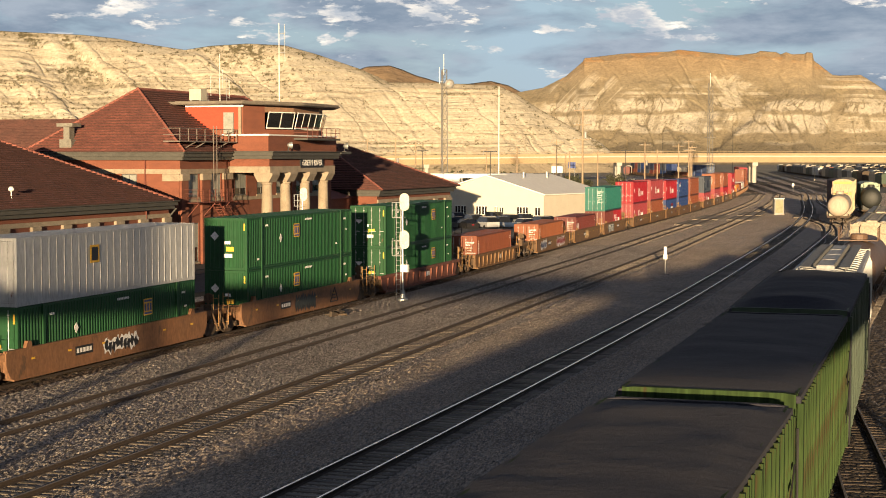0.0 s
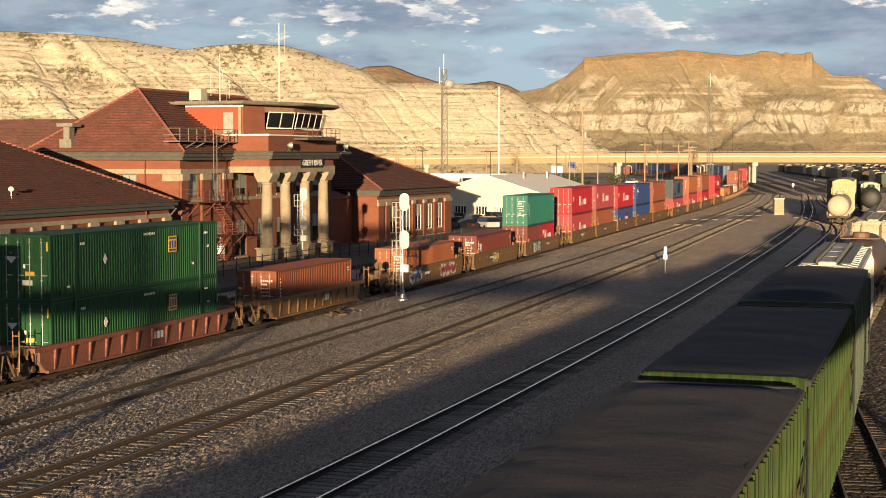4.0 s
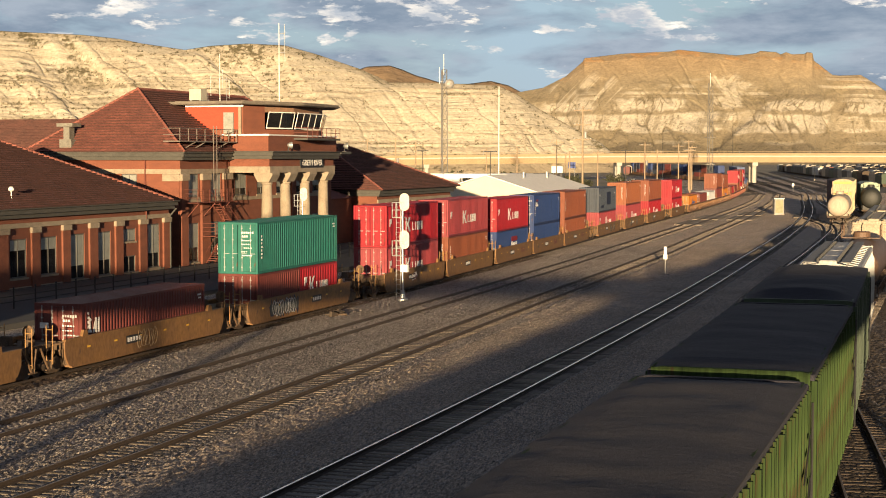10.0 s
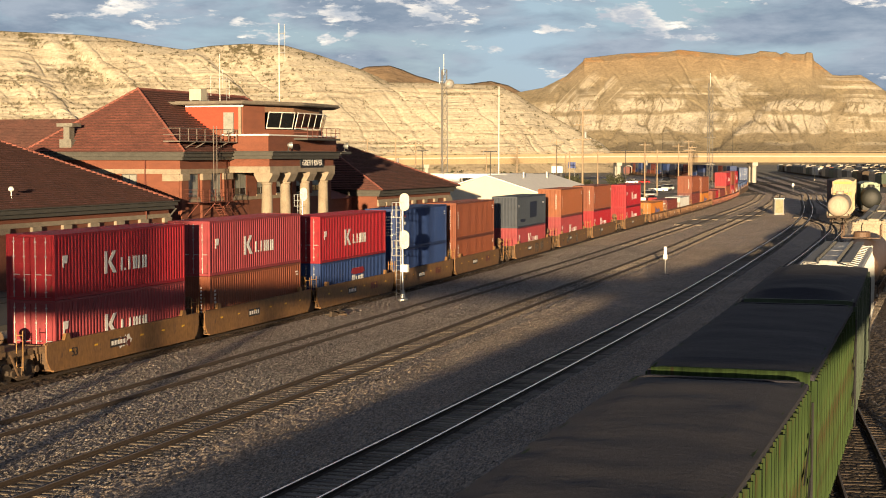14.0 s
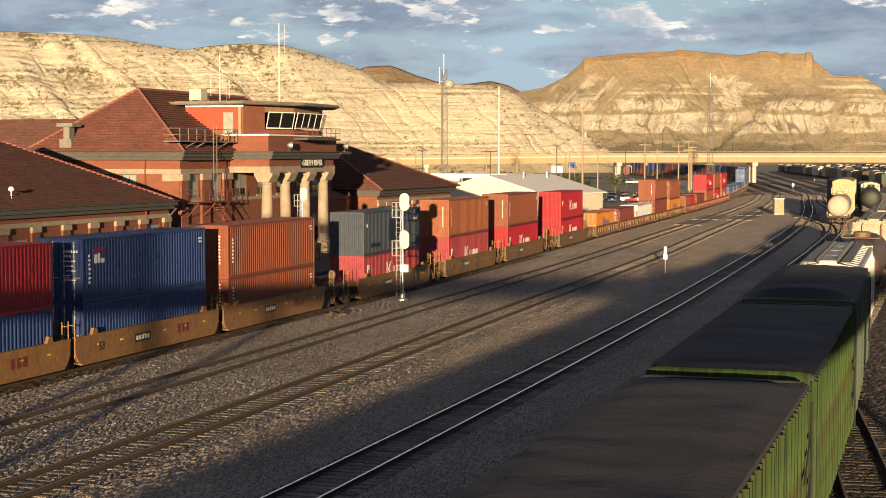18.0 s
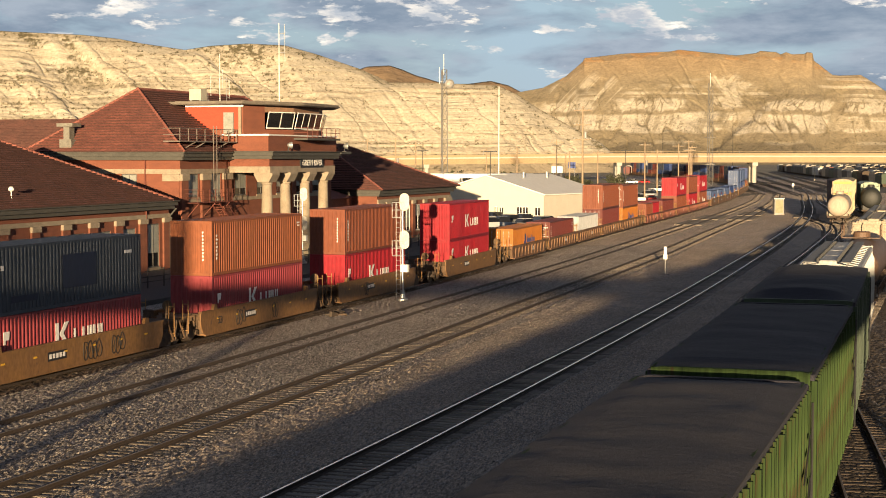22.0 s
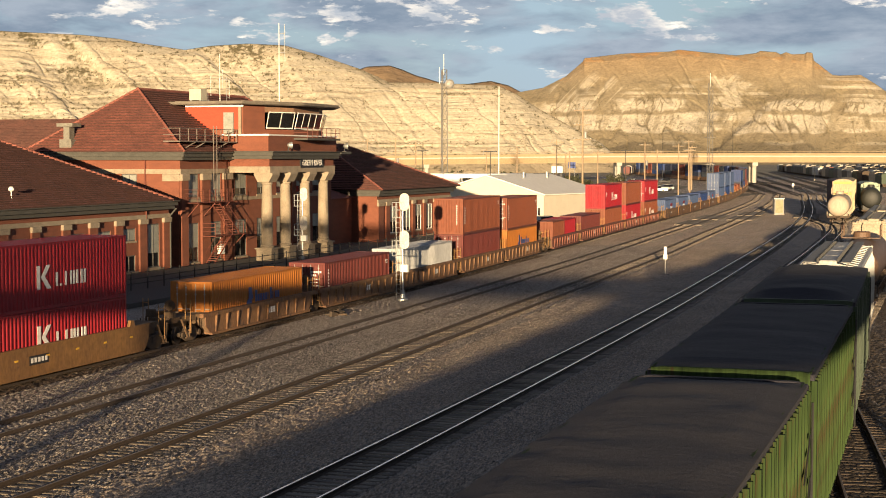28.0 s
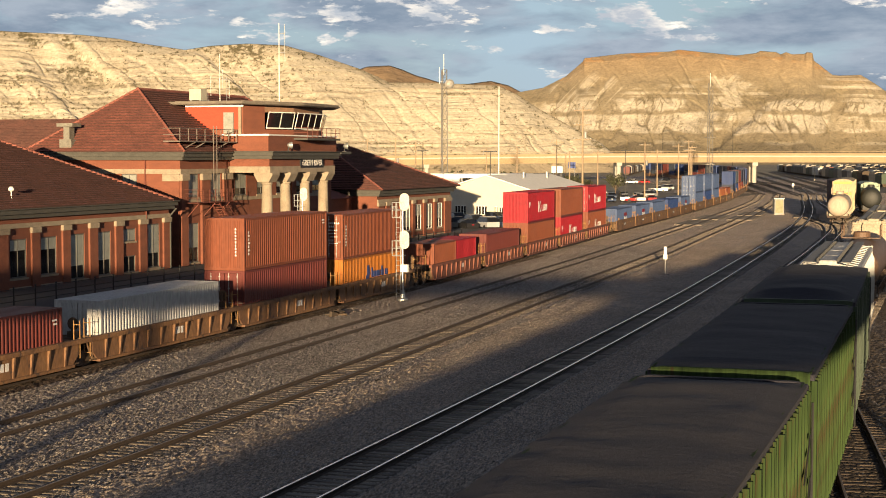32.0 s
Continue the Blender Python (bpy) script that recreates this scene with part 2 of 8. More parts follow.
# ---- track plan: centre lines ----
YS = (-220, 0, 50, 100, 150, 200, 250, 300, 350, 400, 450, 500)
PLAN = {
    1: (-39.3, -39.3, -39.8, -41.0, -43.6, -46.8, -49.6, -52.8, -56.8, -62.2, -68.2, -76.0),
    2: (-32.7, -32.7, -33.3, -35.0, -37.2, -40.2, -43.0, -46.3, -50.5, -56.3, -62.6, -70.0),
    3: (-26.2, -26.2, -27.1, -29.2, -31.4, -34.6, -37.8, -41.6, -46.2, -52.0, -58.5, -66.0),
    4: (-18.3, -18.3, -18.8, -20.0, -22.2, -24.9, -28.3, -33.3, -39.3, -45.2, -51.8, -59.0),
}
TAIL = ((-12, 55), (-28, 110), (-50, 168), (-80, 245), (-112, 350), (-173, 684), (-300, 1300))


def centre_line(points, step=0.5):
    """Dense points on a smooth curve through the given ones, with the length along it; 0 where y is 0."""
    out = []
    n = len(points)
    for i in range(n - 1):
        p0, p1, p2, p3 = (Vector(points[min(max(j, 0), n - 1)]) for j in (i - 1, i, i + 1, i + 2))
        d0, d1, d2 = (max((b - a).length, 1e-6) for a, b in ((p0, p1), (p1, p2), (p2, p3)))
        m1 = (p2 - p0) / (d0 + d1) * d1 if i else (p2 - p1)
        m2 = (p3 - p1) / (d1 + d2) * d1 if i < n - 2 else (p2 - p1)
        k = max(2, int(d1 / step))
        for j in range(k):
            t = j / k
            out.append((2 * t**3 - 3 * t**2 + 1) * p1 + (t**3 - 2 * t**2 + t) * m1 + (-2 * t**3 + 3 * t**2) * p2 + (t**3 - t**2) * m2)
    out.append(Vector(points[-1]))
    xy = np.array([(q.x, q.y) for q in out])
    s = np.concatenate([[0], np.cumsum(np.hypot(*np.diff(xy, axis=0).T))])
    return xy, s - np.interp(0.0, xy[:, 1], s) if np.all(np.diff(xy[:, 1]) > 0) else s - s[np.argmin(np.abs(xy[:, 1]))]


def track_points(xs):
    pts = list(zip(xs, YS))
    return pts + [(xs[-1] + a, YS[-1] + b) for a, b in TAIL]


LINES = {k: centre_line(track_points(v)) for k, v in PLAN.items()}


def along(line, s, side=0.0):
    """Place and heading (degrees, from +y to the left) at length s of a line."""
    xy, ss = LINES[line]
    a = np.array([np.interp(s, ss, xy[:, 0]), np.interp(s, ss, xy[:, 1])])
    b = np.array([np.interp(s + 1, ss, xy[:, 0]), np.interp(s + 1, ss, xy[:, 1])])
    d = (b - a) / max(np.hypot(*(b - a)), 1e-9)
    a = a + np.array([d[1], -d[0]]) * side
    return a[0], a[1], math.degrees(math.atan2(-d[0], d[1]))

# ---- ground, yard, tracks ----
LINES["b"] = centre_line([(-9.0, 20), (-11.0, 50), (-13.2, 75), (-15.2, 105), (-16.25, 128), (-17.3, 157), (-18.6, 187), (-20.0, 213), (-22.4, 242), (-23.2, 268), (-27.4, 292), (-36.0, 350), (-43.0, 410), (-52.0, 470), (-64.0, 540), (-90.0, 640), (-140, 760)])
LINES["b4"] = centre_line([(-18.3, 0), (-17.3, 175), (-18.9, 195), (-22.6, 228), (-28.4, 256), (-31.2, 280), (-33.6, 303)])
LINES[5] = centre_line([(-4.5, -120), (-4.98, 0), (-5.42, 30), (-6.15, 52), (-6.75, 65), (-7.45, 76), (-8.15, 93.5), (-8.45, 108), (-9.35, 135), (-10.4, 160), (-11.7, 180), (-15.2, 220), (-19.0, 258), (-21.4, 284), (-25.5, 310), (-37, 380), (-47, 460), (-63, 550), (-89, 650)])
LINES[6] = centre_line([(3.6, 0), (-2.6, 42), (-3.93, 50.7), (-4.86, 56.8), (-5.79, 62.7), (-6.5, 68), (-7.4, 80)])
LINES[7] = centre_line([(2.6, 0), (1.5, 60), (-1.0, 110), (-5.0, 180), (-11.5, 250), (-16.2, 290), (-29, 350), (-40, 430), (-56, 530), (-80, 640)])


def build_ground():
    g = Shape()
    n = 40
    xs = np.linspace(-2600, 1600, n)
    ys = np.linspace(-900, 4200, n)
    for y in ys:
        for x in xs:
            g.v.append((x, y, -0.32))
    g.f = [(j * n + i, j * n + i + 1, (j + 1) * n + i + 1, (j + 1) * n + i) for j in range(n - 1) for i in range(n - 1)]
    tagged(part("ground", g, EARTH), "dry brown valley floor with sparse scrub", "ground", kind="structure")
    y = Shape()
    y.box(-56.5, 60, -120, 330, -0.6, -0.22)
    y.prism([(-75, 330), (60, 330), (60, 760), (-190, 760), (-150, 640), (-95, 520)], -0.6, -0.224, "z")
    tagged(part("yard_gravel", y, GRAVEL), "grey-brown crushed stone ballast across the rail yard", "ground", kind="structure")
    c = Shape().prism([(-28, 420), (160, 420), (420, 1250), (-40, 1250), (-62, 640)], -0.6, -0.214, "z")
    tagged(part("yard_cinders", c, material("cinders", (0.085, 0.075, 0.066), 0.95, second=(0.05, 0.046, 0.042), scale=0.2, amount=0.8, fine=6, fine_amount=0.5, bump=0.6, bump_scale=8)), "dark cinder ground between the storage tracks", "ground", kind="structure")
    p = Shape()
    p.box(-120, -52.5, 40, 215, -0.6, 0.10)
    tagged(part("platform", p, ASPHALT), "dark paved platform beside the depot", "pavement", kind="structure")
    q = Shape()
    q.box(-170, -59, 215, 420, -0.6, -0.16)
    tagged(part("parking_lot", q, material("dusty_asphalt", (0.17, 0.145, 0.115), 0.95, second=(0.11, 0.097, 0.08), scale=0.06, amount=0.9, fine=2.0, fine_amount=0.3, bump=0.4, bump_scale=8)), "worn dusty asphalt car park behind the depot", "pavement", kind="structure")


def ballast(name, x0, x1, y0, y1, dx, dy, relief, label, seed, z0=-0.212, mat=None):
    """A sheet of crushed stone with real relief."""
    rg = np.random.default_rng(seed)
    nx, ny = int((x1 - x0) / dx) + 1, int((y1 - y0) / dy) + 1
    h = rg.normal(0, 1, (ny, nx))
    low = rg.normal(0, 1, (ny // 12 + 3, nx // 12 + 3))
    yi, xi = np.arange(ny) / 12, np.arange(nx) / 12
    a, b = yi.astype(int), xi.astype(int)
    fy, fx = (yi - a)[:, None], (xi - b)[None, :]
    low = (low[a][:, b] * (1 - fy) + low[a + 1][:, b] * fy) * (1 - fx) + (low[a][:, b + 1] * (1 - fy) + low[a + 1][:, b + 1] * fy) * fx
    z = z0 + relief * np.clip(h, -2, 2) * 0.5 + relief * 0.07 * low
    X, Y = np.meshgrid(x0 + dx * np.arange(nx), y0 + dy * np.arange(ny))
    z = z + 0.04 * np.clip((-22.0 - X) / 1.5, 0, 1) * (y0 < 170)
    X = X + rg.uniform(-0.3, 0.3, X.shape) * dx
    Y = Y + rg.uniform(-0.3, 0.3, Y.shape) * dy
    X = X - np.interp(Y, (0, 50, 100, 150, 200, 250, 300, 350, 400, 450), (0, 0.4, 1.9, 4.2, 7.3, 10.5, 14.0, 18.2, 23.5, 29.5))
    for key, drop in ((2, 0.006), (3, 0.032), (4, 0.055)):
        xy = LINES[key][0]
        z = z - drop * (np.abs(X - np.interp(Y, xy[:, 1], xy[:, 0])) < 1.40) * (y0 < 170)
    i = np.arange(nx * ny).reshape(ny, nx)
    f = np.stack([i[:-1, :-1], i[:-1, 1:], i[1:, 1:], i[1:, :-1]], -1).reshape(-1, 4)
    me = bpy.data.meshes.new(name)
    me.vertices.add(nx * ny)
    me.vertices.foreach_set("co", np.stack([X, Y, z], -1).ravel())
    me.loops.add(f.size)
    me.loops.foreach_set("vertex_index", f.ravel())
    me.polygons.add(len(f))
    me.polygons.foreach_set("loop_start", np.arange(0, f.size, 4))
    me.update(calc_edges=True)
    me.validate()
    tagged(part(name, me, mat or GRAVEL), label, "ballast", kind="stuff")


build_ground()
ballast("ballast_near", -39.0, -24.6, 30, 92, 0.037, 0.115, 0.054, "coarse grey-brown ballast between the tracks", 1)
ballast("ballast_dusty", -24.6, -9.0, 30, 92, 0.05, 0.16, 0.062, "brown dusty ballast mixed with fines", 7, mat=FINES)
ballast("ballast_middle", -39.0, -25.4, 92, 170, 0.07, 0.28, 0.085, "coarse grey-brown ballast along the tracks", 2)
ballast("ballast_dusty_middle", -25.4, -9.0, 92, 170, 0.08, 0.30, 0.08, "brown dusty ballast beside the main track", 8, mat=FINES)
ballast("ballast_far", -42.0, 2.0, 170, 440, 0.20, 0.45, 0.07, "dusty brown ballast at the curve", 3, mat=FINES)
ballast("ballast_oily", -41.6, -37.5, 34, 150, 0.06, 0.16, 0.05, "oily dark brown ballast under the train", 6, z0=-0.17, mat=OILY)
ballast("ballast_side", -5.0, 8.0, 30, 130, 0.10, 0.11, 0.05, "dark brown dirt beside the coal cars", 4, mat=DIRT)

RAIL_PROFILE = ((-0.07, -0.172), (0.07, -0.172), (0.07, -0.155), (0.012, -0.13), (0.012, -0.045), (0.036, -0.035), (0.036, -0.004), (0.03, 0.0), (-0.03, 0.0), (-0.036, -0.004), (-0.036, -0.035), (-0.012, -0.045), (-0.012, -0.13), (-0.07, -0.155))


HEAD_PROFILE = ((-0.034, -0.012), (0.034, -0.012), (0.0375, -0.003), (0.030, 0.004), (-0.030, 0.004), (-0.0375, -0.003))


def rail(line, side, s0, s1, step, profile=RAIL_PROFILE):
    sh = Shape()
    n = len(profile)
    ss = np.arange(s0, s1, step)
    for s in ss:
        x, y, h = along(line, s, side)
        c, d = math.cos(radians(h)), math.sin(radians(h))
        sh.v += [(x + u * c, y + u * d, w) for u, w in profile]
    for k in range(len(ss) - 1):
        sh.f += [(k * n + i, k * n + (i + 1) % n, (k + 1) * n + (i + 1) % n, (k + 1) * n + i) for i in range(n)]
    return sh


def build_track(name, line, s0, s1, near=None, label="", shiny=False, dull=False, sunk=0.0, wood=TIE):
    t = thing(name, label or "railway track with steel rails on dark timber ties", "railway track", kind="structure")
    for side in (-0.7525, 0.7525):
        r = part("rail", rail(line, side, s0, s1, 4.0), RAILTOP, t, "worn steel rail with rusty sides")
        if shiny:
            part("rail_head", rail(line, side, s0, s1, 4.0, HEAD_PROFILE), RAILHEAD, r, "polished running surface")
        if dull:
            part("rail_head", rail(line, side, s0, s1, 4.0, HEAD_PROFILE), RAILDULL, r, "dull grey running surface")
    rnd = random.Random(7)
    tie = Shape().box(-1.3, 1.3, -0.115, 0.115, -0.36, -0.168, 0.012).mesh("tie")
    far = Shape()
    for k in range(int((s1 - s0) / 0.52)):
        s = s0 + k * 0.52 + rnd.uniform(-0.03, 0.03)
        x, y, h = along(line, s)
        if near and near[0] <= s < near[1]:
            part("tie", tie, wood, t, at=pose(x, y, rnd.uniform(-0.012, 0.006) - sunk, 0, 0, h + rnd.uniform(-1.2, 1.2)))
        elif y < 420:
            c, d = math.cos(radians(h)), math.sin(radians(h))
            b = Shape().box(-1.3, 1.3, -0.115, 0.115, -0.36, -0.17 - sunk)
            far.add([(x + u * c - w * d, y + u * d + w * c, z + rnd.uniform(0, 0.006)) for u, w, z in b.v], b.f)
    if far.v:
        tagged(part("ties", far.mesh("ties", fix=False), TIES, t), kind="stuff")
    return t


build_track("track_1", 1, 20, 700, (1, 0), shiny=True, sunk=0.03)
build_track("track_2", 2, 30, 700, (38, 130), dull=True, sunk=0.012)
build_track("track_3", 3, 28, 700, (34, 130), dull=True, sunk=0.002)
build_track("track_4", 4, 25, 700, (34, 150), shiny=True, wood=TIEGREY)
build_track("track_5", "b", 30, 520, shiny=True)
build_track("track_6", "b4", 175, 305, dull=True)
build_track("track_7", 5, -20, 520, dull=True)
build_track("track_8", 6, 20, 80, (25, 78), dull=True, sunk=0.014, wood=TIEDARK)
build_track("track_9", 7, 20, 520)

# ---- double-stack train ----
SPEED = 10.67


def paint(name, c, worn=0.45, rust=None):
    c = tuple(0.62 * a for a in c)
    return material("paint_" + name, c, 0.55, second=tuple(0.66 * a + 0.014 for a in c), scale=0.9, amount=worn, fine=7, fine_amount=0.16,
                    stretch=(1, 1, 0.35), rust=rust or (0.13, 0.06, 0.035), rust_at=0.66, spec=0.28)


PAINTS = {
    "teal": paint("teal", (0.030, 0.21, 0.165)), "red": paint("red", (0.42, 0.016, 0.029)), "pink": paint("pink", (0.40, 0.060, 0.072), 0.6),
    "brown": paint("brown", (0.29, 0.085, 0.04)), "rust": paint("rust", (0.37, 0.12, 0.05)), "maroon": paint("maroon", (0.20, 0.045, 0.036)),
    "blue": paint("blue", (0.026, 0.062, 0.21)), "grey": paint("grey", (0.068, 0.085, 0.115)), "orange": paint("orange", (0.58, 0.20, 0.03)),
    "white": paint("white", (0.66, 0.67, 0.67), 0.35), "green": paint("green", (0.014, 0.096, 0.030), 0.3), "sky": paint("sky", (0.085, 0.135, 0.28)),
    "navy": paint("navy", (0.02, 0.03, 0.07)),
}
MARK = material("white_marking", (0.75, 0.73, 0.70), 0.6, scale=5, amount=0.4, fine=30)
MARKY = material("yellow_marking", (0.70, 0.40, 0.03), 0.6, scale=5, amount=0.3, fine=30)
MARKB = material("blue_marking", (0.03, 0.06, 0.22), 0.6)
DARKTAG = material("dark_tag_paint", (0.035, 0.045, 0.045), 0.7, second=(0.06, 0.07, 0.065), scale=3, amount=0.8)
FADEDTAG = material("faded_tag_paint", (0.30, 0.22, 0.13), 0.8, second=(0.22, 0.14, 0.07), scale=3, amount=0.8)
MARKK = material("black_marking", (0.015, 0.015, 0.016), 0.6)
WELLS = {
    "yellow": material("well_yellow", (0.205, 0.104, 0.032), 0.7, second=(0.16, 0.082, 0.034), scale=0.8, amount=0.8, fine=8, rust=(0.09, 0.05, 0.03), rust_at=0.60, stretch=(1, 1, 0.5)),
    "rusty": material("well_rusty", (0.22, 0.115, 0.05), 0.8, second=(0.13, 0.065, 0.035), scale=0.9, amount=0.9, fine=8, rust=(0.07, 0.042, 0.03), rust_at=0.56, stretch=(1, 1, 0.5)),
    "red": material("well_red_brown", (0.20, 0.065, 0.04), 0.8, second=(0.12, 0.05, 0.035), scale=0.9, amount=0.8, fine=8, rust=(0.07, 0.042, 0.03), rust_at=0.58),
    "orange": material("well_orange", (0.215, 0.098, 0.042), 0.75, second=(0.15, 0.075, 0.036), scale=0.7, amount=0.8, fine=8, rust=(0.10, 0.055, 0.03), rust_at=0.6, stretch=(1, 1, 0.5)),
}
GRABM = material("grab_iron_paint", (0.34, 0.185, 0.055), 0.7, second=(0.20, 0.10, 0.04), scale=3, amount=0.8, fine=18)
GRIME = material("grimy_brown_steel", (0.12, 0.07, 0.035), 0.85, second=(0.06, 0.042, 0.03), scale=2.0, amount=0.8, fine=14)
TRUCKM = material("truck_grime", (0.05, 0.038, 0.028), 0.85, second=(0.09, 0.055, 0.03), scale=3, amount=0.8, fine=18)
WHEELM = material("wheel_steel", (0.075, 0.06, 0.05), 0.55, 0.5, scale=4, fine=20)
MESHES = {}


def kept(key, make):
    if key not in MESHES:
        MESHES[key] = make()
    return MESHES[key]


def corrugated(length, z0, z1, depth=0.036, period=0.278, axis="y", flip=1):
    """A corrugated steel sheet along y (or x), its outer ridges at 0."""
    sh = Shape()
    n = max(2, round(length / period))
    w = length / n
    prof = []
    for i in range(n):
        for a, d in ((0.0, 0.0), (0.28, 0.0), (0.42, depth), (0.86, depth)) if period < 0.5 else ((0.0, 0.0), (0.86, 0.0), (0.88, -depth), (0.98, -depth)):
            prof.append(((i + a) * w, d))
    prof.append((length, 0.0))
    for u, d in prof:
        for z in (z0, z1):
            sh.v.append((-d * flip, u, z) if axis == "y" else (u, d * flip, z))
    for i in range(len(prof) - 1):
        sh.f.append((2 * i, 2 * i + 2, 2 * i + 3, 2 * i + 1))
    return sh


def box_meshes(L, W, H, period, posts):
    """The meshes of one container size, near end at y 0, base at z 0."""
    m = {}
    w = W / 2
    for nm, sx in (("side_a", 1), ("side_b", -1)):
        sh = corrugated(L - 0.24, 0.15, H - 0.11, period=period, flip=sx, depth=0.036 if period < 0.5 else 0.016)
        sh.v = [(a + sx * (w - 0.012), b + 0.12, c) for a, b, c in sh.v]
        for y in posts:
            sh.box(sx * w - 0.05, sx * w + 0.05, y - 0.09, y + 0.09, 0.0, H)
        m[nm] = sh.mesh("side_wall", fix=False)
    sh = corrugated(W - 0.24, 0.15, H - 0.11, period=0.26, axis="x")
    sh.v = [(a - w + 0.12, b + 0.012, c) for a, b, c in sh.v]
    m["end"] = sh.mesh("end_wall", fix=False)
    rf = Shape()
    n = max(2, int(L / 0.45))
    rows = []
    for i in range(n):
        a, c = 0.09 + (L - 0.18) * i / n, (L - 0.18) / n
        rows += [(a, H - 0.034), (a + 0.06 * c, H - 0.034), (a + 0.14 * c, H - 0.012), (a + 0.80 * c, H - 0.012), (a + 0.88 * c, H - 0.034)]
    rows.append((L - 0.09, H - 0.034))
    for y, z in rows:
        rf.v += [(-w + 0.055, y, z), (w - 0.055, y, z)]
    rf.f = [(2 * i, 2 * i + 1, 2 * i + 3, 2 * i + 2) for i in range(len(rows) - 1)]
    m["roof"] = rf.mesh("roof")
    fr = Shape()
    for sx in (-1, 1):
        for y0, y1 in ((0.0, 0.16), (L - 0.16, L)):
            fr.box(sx * w - (0.15 if sx > 0 else 0), sx * w + (0.15 if sx < 0 else 0), y0, y1, 0.0, H, 0.015)
        fr.box(sx * w - (0.06 if sx > 0 else 0), sx * w + (0.06 if sx < 0 else 0), 0.16, L - 0.16, H - 0.115, H - 0.002)
        fr.box(sx * w - (0.06 if sx > 0 else 0), sx * w + (0.06 if sx < 0 else 0), 0.16, L - 0.16, 0.012, 0.16)
    for y0, y1 in ((0.0, 0.1), (L - 0.1, L)):
        fr.box(-w + 0.15, w - 0.15, y0, y1, H - 0.14, H - 0.004)
        fr.box(-w + 0.15, w - 0.15, y0, y1, 0.004, 0.15)
    m["frame"] = fr.mesh("frame")
    m["floor"] = Shape().box(-w + 0.07, w - 0.07, 0.1, L - 0.1, 0.10, 0.148).mesh("floor")
    d = Shape().box(0.02, w - 0.16, 0.0, 0.05, 0.16, H - 0.15)
    for z in (0.45, 0.95, 1.45, 1.95, 2.3):
        if z < H - 0.3:
            d.box(0.06, w - 0.2, -0.018, 0.0, z, z + 0.16)
    m["door"] = d.mesh("door")
    r = Shape().bar((0, -0.035, 0.14), (0, -0.035, H - 0.12), 0.017, 6)
    for z in (0.35, 0.9, 1.9, H - 0.35):
        r.box(-0.05, 0.05, -0.05, -0.015, z, z + 0.05)
    r.box(-0.02, 0.30, -0.055, -0.035, 1.12, 1.16)
    m["rod"] = r.mesh("lock_rod")
    return m


SIZES = {"40": (12.19, 2.438, 2.896), "40s": (12.19, 2.438, 2.591), "53": (16.15, 2.59, 2.896), "20": (6.06, 2.438, 2.591)}


